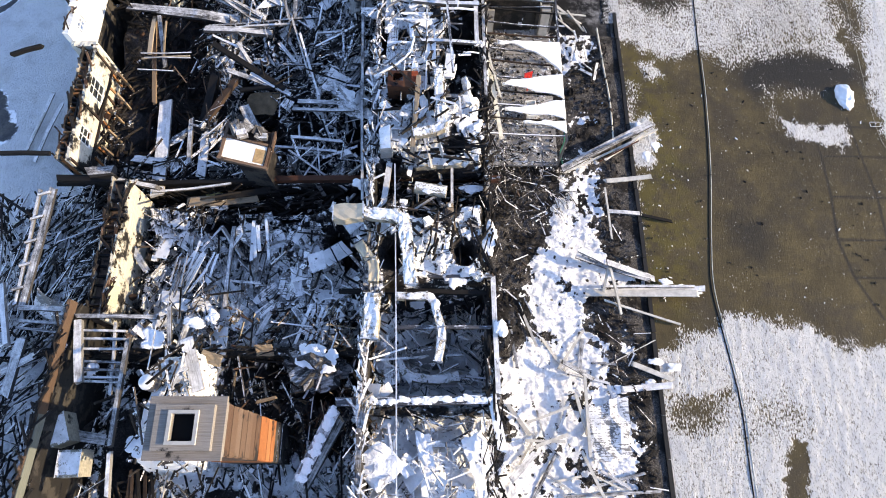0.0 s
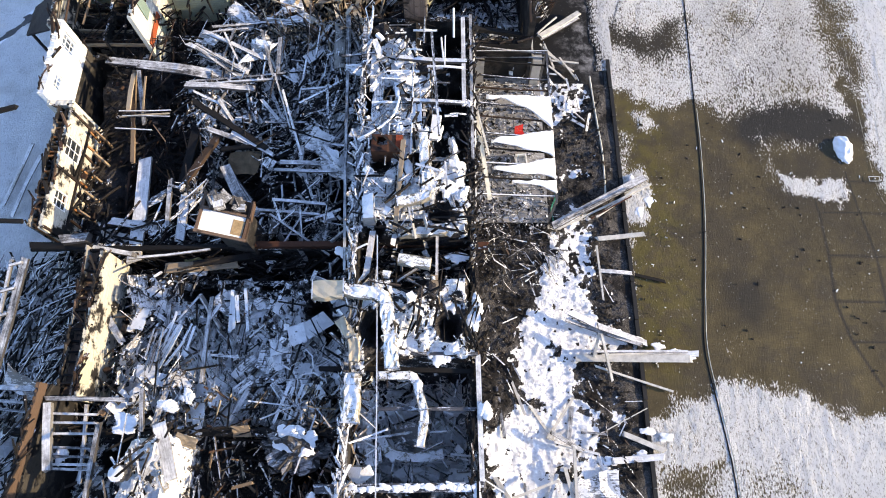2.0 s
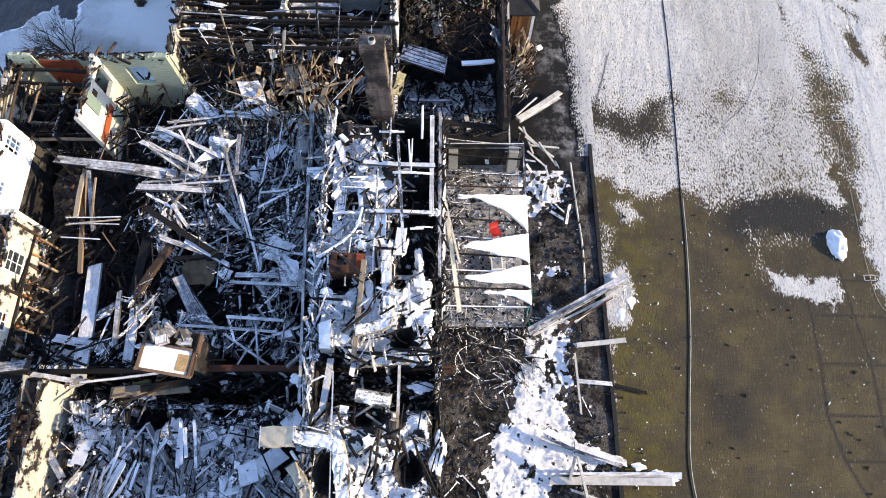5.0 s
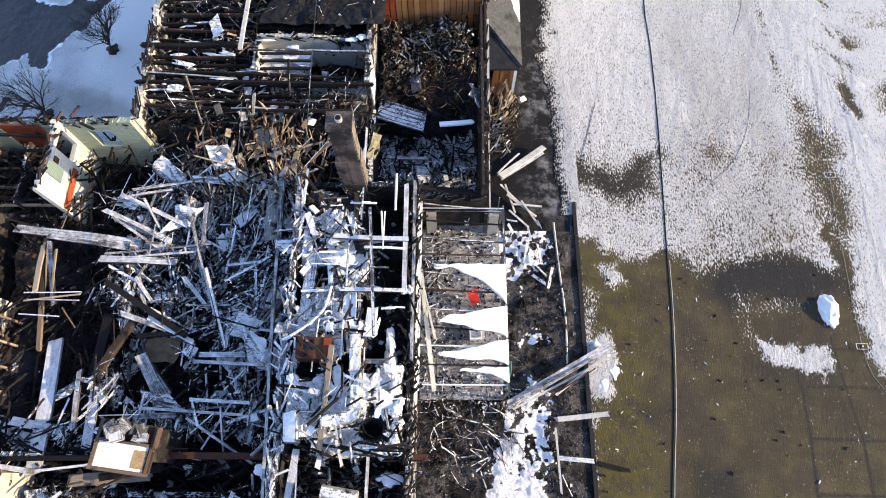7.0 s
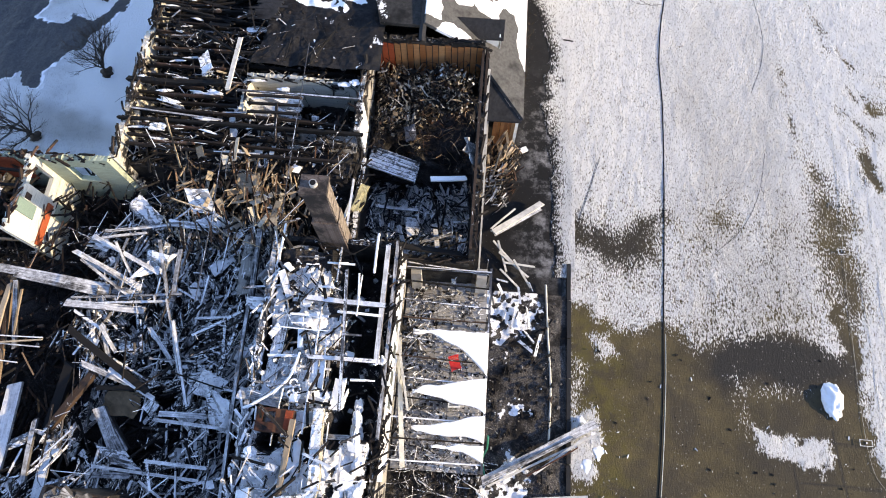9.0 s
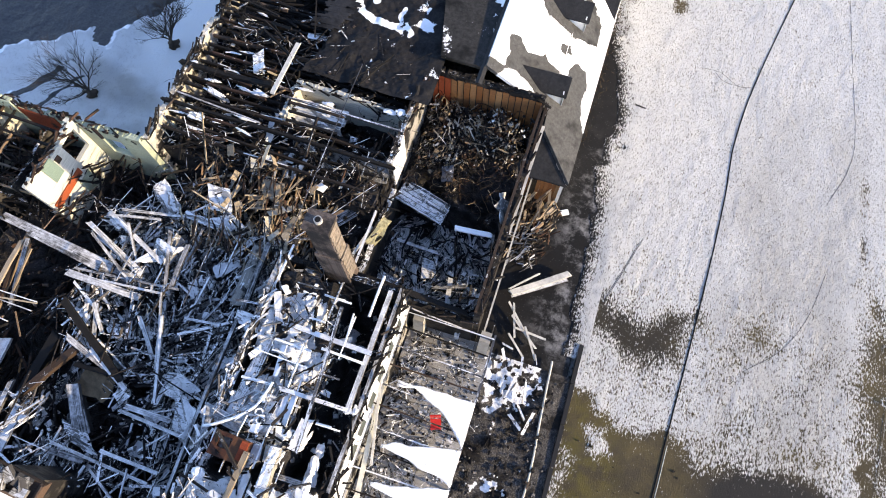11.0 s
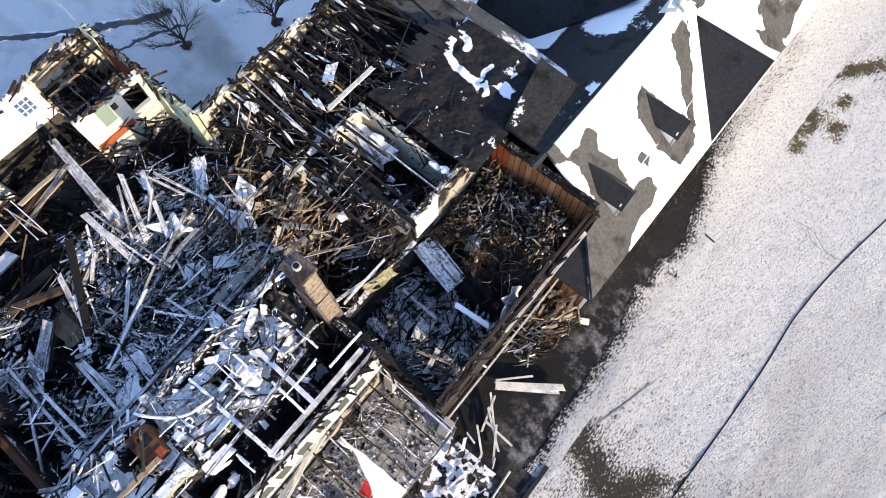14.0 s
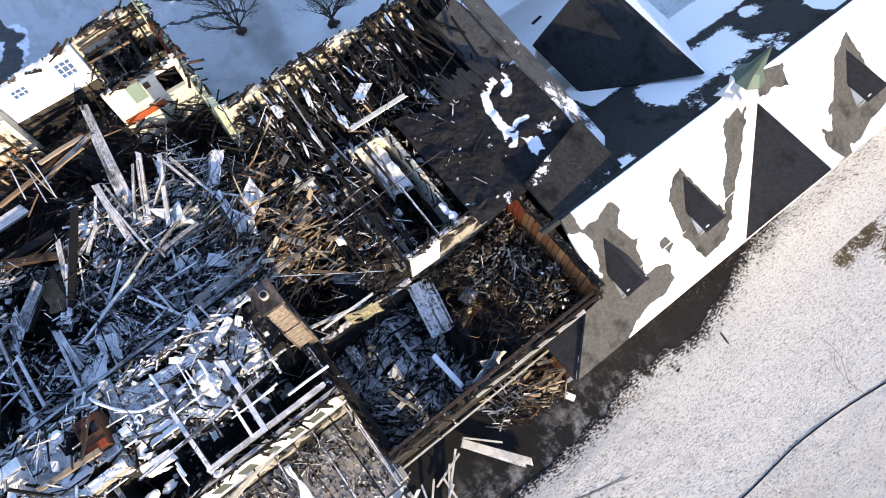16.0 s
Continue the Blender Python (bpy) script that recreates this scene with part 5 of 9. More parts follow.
DUCT, BOOT, HVAC, CORR = "duct", "boot", "hvac", "corrugated"
TANK = ("snowy_tank", "round metal tank half buried in snow", "tank", m_duct)
DRUM = ("snowy_drum", "large metal drum with snow on its back", "drum", m_duct)


def lay(kind, p, q, w, th, spin=0.0):
    name, label, cat, mat = kind
    if kind in (TANK, DRUM):
        ob = new(name, tube_mesh(name, [p, tuple(0.5 * (a + b) for a, b in zip(p, q)), q], w / 2, mat, 16))
        return tagged(ob, label, cat)
    return board(name, label, cat, p, q, w, th, mat, spin)


def sheet(kind, p, pu, pv, th):
    """A warped sheet from corner p to pu and pv."""
    name, label, cat, mat = kind
    p, u, v = Vector(p), Vector(pu) - Vector(p), Vector(pv) - Vector(p)
    n = u.cross(v).normalized()
    if n.z < 0:
        n = -n
    N, V, F = 5, [], []
    r = random.Random(int(abs(p.x * 91 + p.y * 37) * 10))
    sag = [[r.uniform(-0.05, 0.05) * u.length for _ in range(N)] for _ in range(N)]
    for side in (0, 1):
        for j in range(N):
            for i in range(N):
                a, b = i / (N - 1), j / (N - 1)
                e = 0.06 if (i in (0, N - 1) or j in (0, N - 1)) else 0.0
                V.append(tuple(p + u * (a + r.uniform(-e, e)) + v * (b + r.uniform(-e, e)) + n * (sag[j][i] + side * th)))
    for j in range(N - 1):
        for i in range(N - 1):
            k = j * N + i
            F.append((k, k + N, k + N + 1, k + 1))
            F.append((k + N * N, k + N * N + 1, k + N * N + N + 1, k + N * N + N))
    rim = [i for i in range(N)] + [j * N + N - 1 for j in range(1, N)] + [N * N - 1 - i for i in range(1, N)] + [j * N for j in range(N - 2, 0, -1)]
    for a, b in zip(rim, rim[1:] + rim[:1]):
        F.append((a, b, b + N * N, a + N * N))
    return tagged(new(name, mesh_of(name, V, F, mat)), label, cat)


def box_tube(name, pts, w, h, mat):
    """A square duct through points, mitred at the turns, open at the ends."""
    P = [Vector(p) for p in pts]
    V, F = [], []
    for i, p in enumerate(P):
        a = (p - P[i - 1]).normalized() if i else None
        b = (P[i + 1] - p).normalized() if i + 1 < len(P) else None
        d = ((a or b) + (b or a)).normalized()
        k = 1 / max(0.5, d.dot(b or a))
        y = Vector((0, 0, 1)).cross(d).normalized()
        for s, t in ((-1, 0), (1, 0), (1, 1), (-1, 1)):
            V.append(tuple(p + y * (s * w / 2 * k) + Vector((0, 0, t * h - h / 2))))
    for i in range(len(P) - 1):
        for j in range(4):
            F.append((4 * i + j, 4 * i + (j + 1) % 4, 4 * i + 4 + (j + 1) % 4, 4 * i + 4 + j))
    return mesh_of(name, V, F, mat)


def crushed_tube(name, pts, w, h, mat, dent):
    """A square duct with rounded corners whose sheet is dented along its run, open at the ends."""
    r = random.Random(int(1000 * (w + h + pts[-1].length)))
    P = []
    for a, b in zip(pts, pts[1:]):
        n = max(1, int((b - a).length / 0.22))
        P += [a + (b - a) * (k / n) for k in range(n)]
    P.append(pts[-1])
    prof = ((-1, -0.8), (-0.8, -1), (0.8, -1), (1, -0.8), (1, 0.8), (0.82, 1), (0.3, 1), (-0.3, 1), (-0.82, 1), (-1, 0.8))
    n, V, F = len(prof), [], []
    for i, p in enumerate(P):
        a = (p - P[i - 1]).normalized() if i else None
        b = (P[i + 1] - p).normalized() if i + 1 < len(P) else None
        d = ((a or b) + (b or a)).normalized()
        k = 1 / max(0.6, d.dot(b or a))
        y = Vector((0, 0, 1)).cross(d).normalized()
        for c, e in prof:
            V.append(tuple(p + y * (c * w / 2 * k * (1 + r.uniform(-dent, dent))) + Vector((0, 0, e * h / 2 * (1 + r.uniform(-1.6 * dent, dent))))))
    for i in range(len(P) - 1):
        for j in range(n):
            F.append((n * i + j, n * i + (j + 1) % n, n * i + n + (j + 1) % n, n * i + n + j))
    return mesh_of(name, V, F, mat)


def duct(kind, pts, w, h):
    labels = {"duct": ("air_duct", "square sheet-metal air duct crusted with snow", "duct"), "boot": ("duct_boot", "short bent sheet-metal duct end", "duct"), "hvac": ("air_handler", "boxy metal air handler in the rubble", "air handler"), "corrugated": ("metal_panel", "fallen ribbed metal panel with frost", "panel")}
    name, label, cat = labels[kind]
    t = thing(name, label, cat, *pts[0])
    o = Vector(pts[0])
    P = [Vector(p) - o for p in pts]
    R = [P[0]]
    for i in range(1, len(P) - 1):
        a, b = (P[i] - P[i - 1]).normalized(), (P[i + 1] - P[i]).normalized()
        r = min(w * 0.7, (P[i] - P[i - 1]).length * 0.4, (P[i + 1] - P[i]).length * 0.4)
        s, e = P[i] - a * r, P[i] + b * r
        R += [s, (s + e + 2 * P[i]) / 4, e]
    R.append(P[-1])
    ob = part("casing", crushed_tube("casing", R, w, h, m_boot if kind == "boot" else m_duct, 0.03 if kind in ("hvac", "corrugated") else 0.12), t)
    sd = ob.modifiers.new("thick", "SOLIDIFY")
    sd.thickness = 0.03
    if kind == "hvac":
        for end in (R[0], R[-1]):
            d = (R[-1] - R[0]).normalized()
            part("end_panel", mesh_of("end_panel", box_verts(-0.02, -w / 2, -h / 2, 0.02, w / 2, h / 2), BOX_F, m_duct), t, along(end, end + d))
    if kind == "corrugated":
        d = (R[-1] - R[0])
        y = Vector((0, 0, 1)).cross(d).normalized()
        for i in range(5):
            f = (i - 2) * w / 5
            part("rib", mesh_of("rib", box_verts(0, -0.04, 0, d.length, 0.04, 0.06), BOX_F, m_steel), t, along(R[0] + y * f + Vector((0, 0, h / 2)), R[-1] + y * f + Vector((0, 0, h / 2))))
    seam = [(R[i], R[i + 1]) for i in range(len(R) - 1) if (R[i + 1] - R[i]).length > 0.9]
    for a, b in seam:
        n = max(1, int((b - a).length / 1.2))
        for k in range(n + 1):
            q = a + (b - a) * (k / n)
            part("flange", box_tube("flange", [q, q + (b - a).normalized() * 0.05], w + 0.07, h + 0.07, m_steel), t)
    return t


def mound_mesh(seed):
    """Wind-softened snow: a cluster of rounded caps sunk into one another."""
    r = random.Random(seed)
    bm = bmesh.new()
    for k in range(11):
        a, d = r.uniform(0, 2 * math.pi), 0.62 * r.random() if k else 0.0
        s = r.uniform(0.28, 0.5) * (1 - 0.35 * d)
        m = pose(d * math.cos(a), d * math.sin(a), 0.16 * (1 - d) * r.random(), r.uniform(-10, 10), r.uniform(-10, 10), r.uniform(0, 360)) @ Matrix.Diagonal((s, s * r.uniform(0.5, 0.9), s * r.uniform(0.35, 0.6), 1))
        for v in bmesh.ops.create_icosphere(bm, subdivisions=3, radius=1)["verts"]:
            c = v.co * (1 + 0.4 * noise.noise(v.co * 1.7 + Vector((seed * 3.1, k * 2.7, 0))) + 0.3 * noise.noise(v.co * 4.3 + Vector((k, seed, 0))))
            v.co = m @ Vector((c.x, c.y, max(c.z, -0.3)))
    me = bpy.data.meshes.new("snow_lump")
    bm.to_mesh(me)
    bm.free()
    me.materials.append(m_snow)
    me.shade_smooth()
    return me


HEAPS = [mound_mesh(s) for s in range(1, 6)]


def snow_heap(x, y, z, sx, sy, sz):
    if -3.1 < x < 1.9 and y < 25:
        z = max(z, zbed(x, y) + 0.02)
    ob = new("snow_mound", rng.choice(HEAPS))
    ob.matrix_world = pose(x, y, z, 0, 0, rng.uniform(-15, 15)) @ Matrix.Diagonal((sx, sy, sz * 0.8, 1))
    return tagged(ob, "lumpy heap of white snow on the ruin", "snow heap", kind="stuff")


# boards in the great hall
lay(FROST, (-16.43, 23.32, 4.60), (-9.26, 22.54, 4.20), 0.38, 0.12)
lay(FROST, (-12.18, 22.13, 4.50), (-7.34, 22.66, 4.50), 0.1, 0.1)
lay(FROST, (-12.15, 21.82, 4.45), (-7.93, 22.27, 4.50), 0.1, 0.1)
lay(FROST, (-11.92, 22.13, 4.50), (-11.76, 21.80, 4.50), 0.07, 0.07)
lay(FROST, (-11.37, 22.19, 4.50), (-11.20, 21.86, 4.50), 0.07, 0.07)
lay(FROST, (-10.81, 22.25, 4.50), (-10.64, 21.92, 4.50), 0.07, 0.07)
lay(FROST, (-10.25, 22.31, 4.50), (-10.09, 21.98, 4.50), 0.07, 0.07)
lay(FROST, (-9.68, 22.37, 4.50), (-9.53, 22.04, 4.50), 0.07, 0.07)
lay(FROST, (-9.12, 22.43, 4.50), (-8.97, 22.10, 4.50), 0.07, 0.07)
lay(FROST, (-8.56, 22.48, 4.50), (-8.41, 22.15, 4.50), 0.07, 0.07)
lay(FROST, (-8.00, 22.54, 4.50), (-7.84, 22.21, 4.50), 0.07, 0.07)
lay(FROST, (-14.75, 22.63, 4.60), (-14.16, 19.80, 4.20), 0.2, 0.1)
lay(CHAR, (-15.02, 22.15, 4.40), (-14.71, 19.66, 4.20), 0.14, 0.08)
lay(BARE, (-14.31, 22.32, 4.70), (-14.29, 20.29, 4.30), 0.08, 0.08)
lay(FROST, (-14.93, 19.85, 4.90), (-12.63, 19.82, 4.90), 0.05, 0.05)
lay(FROST, (-15.20, 19.22, 4.80), (-13.40, 19.12, 4.80), 0.05, 0.05)
lay(BARE, (-13.56, 19.59, 4.50), (-12.85, 18.72, 4.40), 0.05, 0.05)
lay(FROST, (-14.32, 18.47, 3.20), (-13.51, 12.65, 4.00), 0.62, 0.14)
lay(CHAR, (-11.52, 19.29, 4.20), (-12.07, 16.14, 3.60), 0.42, 0.3)
lay(FROST, (-11.77, 16.38, 3.70), (-11.78, 13.34, 3.50), 0.42, 0.12)
lay(FROST, (-12.52, 16.95, 3.90), (-12.34, 14.46, 3.80), 0.2, 0.15)
lay(CHAR, (-11.56, 20.65, 4.90), (-7.94, 18.40, 4.30), 0.26, 0.22)
lay(FROST, (-10.82, 19.32, 4.60), (-8.24, 18.49, 4.20), 0.24, 0.08)
lay(FROST, (-9.96, 17.59, 3.90), (-9.10, 15.85, 3.20), 0.5, 0.2)
lay(FROST, (-7.44, 17.30, 4.20), (-4.32, 17.15, 4.30), 0.14, 0.12)
lay(FROST, (-9.59, 15.33, 4.10), (-5.17, 15.08, 3.90), 0.12, 0.1)
lay(FROST, (-9.86, 14.98, 3.90), (-8.07, 15.06, 3.90), 0.24, 0.06)
lay(FROST, (-7.40, 14.91, 4.30), (-4.60, 13.11, 3.60), 0.1, 0.1)
lay(FROST, (-6.08, 15.39, 4.20), (-5.92, 13.60, 3.60), 0.07, 0.07)
lay(FROST, (-10.38, 21.02, 4.60), (-10.04, 19.64, 4.10), 0.2, 0.06)
lay(FROST, (-7.27, 21.34, 4.90), (-6.19, 17.98, 4.30), 0.11, 0.1)
lay(FROST, (-7.74, 22.25, 5.00), (-6.78, 19.27, 4.40), 0.08, 0.08)
lay(FROST, (-15.14, 14.82, 3.70), (-12.96, 14.42, 3.70), 0.36, 0.1)
lay(FROST, (-12.44, 24.20, 4.80), (-9.36, 22.89, 4.30), 0.22, 0.12)
lay(FROST, (-11.74, 24.94, 4.90), (-8.51, 23.50, 4.50), 0.2, 0.12)
lay(FROST, (-11.93, 23.78, 4.60), (-9.44, 22.82, 4.20), 0.12, 0.08)
lay(FROST, (-8.66, 24.91, 5.00), (-7.98, 22.45, 4.30), 0.14, 0.1)
lay(FROST, (-10.50, 24.66, 5.20), (-9.73, 23.20, 4.30), 0.1, 0.08)
lay(FROST, (-10.05, 24.86, 5.10), (-10.62, 23.54, 4.50), 0.1, 0.06)
lay(FROST, (-7.27, 27.39, 4.60), (-9.10, 25.75, 4.20), 0.1, 0.06)
lay(FROST, (-6.30, 25.92, 4.50), (-9.04, 25.89, 4.40), 0.1, 0.06)
lay(FROST, (-7.61, 25.61, 4.50), (-7.68, 23.64, 4.30), 0.1, 0.06)
lay(FROST, (-6.51, 21.58, 4.60), (-4.74, 21.81, 4.60), 0.1, 0.1)
lay(FROST, (-8.06, 19.75, 4.50), (-6.06, 19.76, 4.50), 0.08, 0.08)
lay(CHAR, (-10.22, 18.40, 4.20), (-8.20, 18.52, 4.30), 0.2, 0.15)
sheet(BROWN, (-9.76, 18.37, 4.00), (-8.20, 18.31, 4.10), (-10.12, 17.41, 3.50), 0.03)
sheet(WHITE, (-9.10, 24.47, 4.90), (-8.17, 24.24, 4.90), (-9.24, 23.71, 4.40), 0.03)
sheet(WHITE, (-5.61, 19.43, 4.60), (-4.68, 19.08, 4.20), (-6.13, 18.56, 4.20), 0.03)
sheet(WHITE, (-5.56, 18.84, 4.30), (-4.45, 18.29, 4.30), (-5.17, 17.35, 4.00), 0.03)
sheet(WHITE, (-8.15, 27.59, 4.90), (-7.06, 27.59, 4.90), (-7.82, 26.62, 4.30), 0.03)
sheet(WHITE, (-8.78, 26.20, 4.50), (-6.61, 26.03, 4.40), (-8.63, 25.89, 4.40), 0.03)
sheet(WHITE, (-11.80, 24.99, 4.80), (-10.88, 24.75, 4.70), (-12.15, 24.63, 4.50), 0.03)
sheet(OCHRE, (-6.07, 28.92, 4.60), (-4.93, 28.74, 4.60), (-6.00, 28.12, 4.00), 0.03)
sheet(WHITE, (-13.43, 16.14, 3.60), (-12.54, 16.55, 3.80), (-13.85, 15.56, 3.30), 0.03)
sheet(WHITE, (-10.50, 27.33, 4.40), (-9.19, 26.36, 4.20), (-11.00, 26.76, 4.00), 0.03)
sheet(WHITE, (-15.96, 14.84, 3.20), (-15.15, 13.56, 3.20), (-14.34, 14.26, 3.20), 0.03)
sheet(WHITE, (-2.40, 25.34, 4.80), (-1.60, 25.35, 4.80), (-2.46, 24.85, 4.60), 0.03)
sheet(WHITE, (-10.07, 16.18, 3.40), (-9.24, 15.47, 3.30), (-8.66, 15.95, 3.40), 0.03)
sheet(WHITE, (-9.84, 23.13, 4.60), (-8.74, 23.57, 4.40), (-9.06, 24.13, 4.60), 0.03)
sheet(WHITE, (-8.81, 24.08, 4.80), (-8.57, 24.99, 4.60), (-8.40, 23.85, 4.30), 0.03)
sheet(WHITE, (-4.37, 17.17, 5.00), (-4.07, 17.94, 4.90), (-3.98, 16.86, 4.60), 0.03)
sheet(WHITE, (-7.58, 26.11, 4.50), (-6.72, 26.70, 4.30), (-6.96, 25.78, 4.20), 0.03)
lay(FROST, (-14.86, 23.01, 4.60), (-9.68, 22.28, 4.20), 0.34, 0.12)
lay(FROST, (-12.24, 21.85, 4.60), (-8.96, 21.81, 4.30), 0.3, 0.2)
lay(FROST, (-11.87, 23.76, 5.10), (-9.54, 22.31, 4.40), 0.12, 0.08)
lay(FROST, (-11.87, 23.99, 5.10), (-9.30, 22.69, 4.30), 0.1, 0.08)
lay(FROST, (-7.73, 24.60, 4.80), (-7.76, 22.28, 4.30), 0.2, 0.08)
lay(FROST, (-11.78, 24.76, 4.90), (-9.50, 25.38, 4.60), 0.12, 0.06)
lay(FROST, (-11.26, 25.20, 4.90), (-8.65, 25.87, 4.50), 0.14, 0.06)
lay(FROST, (-9.61, 19.14, 4.50), (-7.64, 18.13, 4.20), 0.2, 0.1)
lay(FROST, (-10.48, 20.97, 4.60), (-9.76, 19.97, 4.20), 0.16, 0.06)
lay(FROST, (-8.42, 21.09, 4.50), (-7.13, 19.59, 4.20), 0.18, 0.08)
lay(FROST, (-7.08, 17.54, 4.50), (-5.32, 17.58, 4.30), 0.22, 0.1)
lay(FROST, (-7.39, 15.67, 4.30), (-4.92, 15.58, 4.00), 0.14, 0.08)
lay(FROST, (-9.93, 17.51, 3.60), (-8.73, 15.90, 3.20), 0.4, 0.3)
lay(BARE, (-14.48, 17.80, 4.00), (-15.21, 22.95, 4.20), 0.18, 0.14)
lay(BARE, (-14.88, 20.32, 4.60), (-15.05, 22.62, 4.50), 0.2, 0.1)
lay(CHAR, (-11.78, 16.62, 4.00), (-10.23, 19.31, 4.30), 0.3, 0.25)
lay(BARE, (-15.08, 19.79, 4.90), (-12.82, 20.19, 4.60), 0.06, 0.06)
lay(FROST, (-15.21, 20.19, 4.80), (-12.66, 20.24, 4.80), 0.05, 0.05)
lay(BARE, (-3.24, 27.11, 4.20), (-2.05, 28.52, 4.20), 0.12, 0.05)
lay(BARE, (-8.76, 27.75, 4.60), (-6.99, 28.95, 4.20), 0.1, 0.06)
lay(BARE, (-6.77, 28.91, 4.60), (-4.74, 29.93, 4.30), 0.12, 0.06)
lay(BARE, (-5.00, 27.48, 4.10), (-5.21, 28.65, 4.60), 0.22, 0.05)
lay(BARE, (-6.08, 27.22, 4.40), (-2.67, 28.44, 3.90), 0.1, 0.06)
# the strip of rooms along the outer wall
lay(FROST, (-4.22, 25.62, 5.10), (-4.04, 22.45, 5.10), 0.22, 0.2)
lay(WALLTOP, (-4.68, 25.48, 4.80), (-4.58, 22.76, 4.80), 0.55, 0.08)
lay(FROST, (-4.04, 22.16, 5.30), (-3.86, 17.12, 5.30), 0.14, 0.2)
lay(FROST, (-3.89, 17.14, 5.20), (-3.62, 11.87, 5.20), 0.12, 0.2)
lay(BARE, (-1.12, 17.55, 6.50), (-1.40, 13.4, 6.10), 0.2, 0.16)
lay(STEEL, (0.09, 23.76, 6.20), (0.49, 18.12, 6.10), 0.12, 0.12)
lay(STEEL, (-1.49, 22.53, 5.90), (1.77, 22.47, 5.70), 0.2, 0.18)
lay(STEEL, (-1.09, 20.08, 5.90), (1.82, 20.14, 5.60), 0.16, 0.16)
lay(STEEL, (-4.33, 22.85, 5.60), (-2.34, 23.13, 5.60), 0.08, 0.08)
lay(WALLTOP, (-2.43, 22.17, 5.30), (-2.59, 18.20, 5.30), 0.5, 0.3)
lay(FROST, (-2.72, 23.59, 5.80), (-2.32, 22.63, 5.50), 0.3, 0.1)
lay(FROST, (-1.84, 20.49, 5.60), (-1.74, 18.50, 5.60), 0.1, 0.1)
lay(FROST, (-1.52, 20.34, 5.60), (-1.44, 18.51, 5.60), 0.1, 0.1)
lay(FROST, (-1.19, 20.19, 5.60), (-1.13, 18.51, 5.60), 0.1, 0.1)
lay(FROST, (-0.89, 20.50, 5.60), (-0.82, 18.51, 5.60), 0.1, 0.1)
lay(FROST, (-0.57, 20.35, 5.60), (-0.51, 18.51, 5.60), 0.1, 0.1)
lay(FROST, (-0.24, 20.20, 5.60), (-0.20, 18.52, 5.60), 0.1, 0.1)
lay(FROST, (-2.09, 20.16, 5.70), (-0.15, 20.09, 5.70), 0.09, 0.09)
lay(FROST, (-2.06, 19.73, 5.70), (-0.13, 19.67, 5.70), 0.09, 0.09)
lay(FROST, (-2.02, 19.31, 5.70), (-0.11, 19.25, 5.70), 0.09, 0.09)
lay(FROST, (-1.99, 18.89, 5.70), (-0.08, 18.83, 5.70), 0.09, 0.09)
lay(FROST, (-1.96, 18.48, 5.70), (-0.06, 18.42, 5.70), 0.09, 0.09)
duct(DUCT, [(-0.26, 18.1, 6.2), (-0.02, 14.85, 6.3), (-1.3, 14.6, 6.3)], 0.44, 0.4)
duct(DUCT, [(-1.27, 13.48, 5.50), (1.32, 13.71, 5.50)], 0.48, 0.4)
lay(SNOWY, (0.38, 19.32, 5.80), (0.22, 18.13, 5.60), 0.42, 0.25)
lay(FROST, (-0.01, 17.09, 5.60), (1.15, 17.12, 5.50), 0.2, 0.15)
lay(FROST, (-3.64, 18.49, 5.60), (-1.98, 18.28, 5.50), 0.5, 0.1)
sheet(WHITE, (-4.18, 22.52, 5.40), (-2.84, 22.53, 5.40), (-4.15, 22.02, 5.30), 0.03)
snow_heap(-1.25, 21.57, 5.40, 0.9, 0.7, 0.35)
snow_heap(-0.61, 21.08, 5.30, 0.7, 0.4, 0.3)
box = thing("rusty_box", "rust-brown metal box with a square opening on top", "metal box", -1.87, 17.5, 5.4, -2)
for nm, q in (("top_panel", (-0.7, -0.44, 0.94, -0.45, 0.44, 1.0)), ("top_panel", (0.02, -0.44, 0.94, 0.7, 0.44, 1.0)), ("top_panel", (-0.45, -0.44, 0.94, 0.02, -0.1, 1.0)), ("top_panel", (-0.45, 0.32, 0.94, 0.02, 0.44, 1.0)), ("side_panel", (-0.7, -0.44, 0, 0.7, -0.4, 0.94)), ("side_panel", (-0.7, 0.4, 0, 0.7, 0.44, 0.94)), ("side_panel", (-0.7, -0.4, 0, -0.66, 0.4, 0.94)), ("side_panel", (0.66, -0.4, 0, 0.7, 0.4, 0.94)), ("bottom", (-0.66, -0.4, 0.02, 0.66, 0.4, 0.05))):
    part(nm, mesh_of(nm, box_verts(*q), BOX_F, m_rust), box)
part("flange", mesh_of("flange", box_verts(0.4, -0.3, 1.0, 0.68, 0.4, 1.06), BOX_F, m_redwall), box, None, "orange scorched plate")
tagged(new("snowy_pipe", tube_mesh("snowy_pipe", curve_pts([(-1.4, 20.2, 6.0), (-1.45, 19.8, 6.1), (-1.65, 19.15, 6.1), (-2.2, 18.55, 6.1), (-2.9, 18.05, 6.1), (-3.25, 17.9, 6.0)], 8), 0.055, m_snow)), "bent white pipe crusted with snow", "pipe")
for k, (px, py) in enumerate(((-1.45, 19.0), (-1.3, 18.75), (-1.5, 18.55))):
    tagged(new("pipe_ring", tube_mesh("pipe_ring", [(px + 0.14 * math.cos(0.7 * i), py + 0.14 * math.sin(0.7 * i), 5.95 + 0.01 * i) for i in range(9)], 0.035, m_snow, 6)), "short coil of snow-crusted pipe", "pipe")
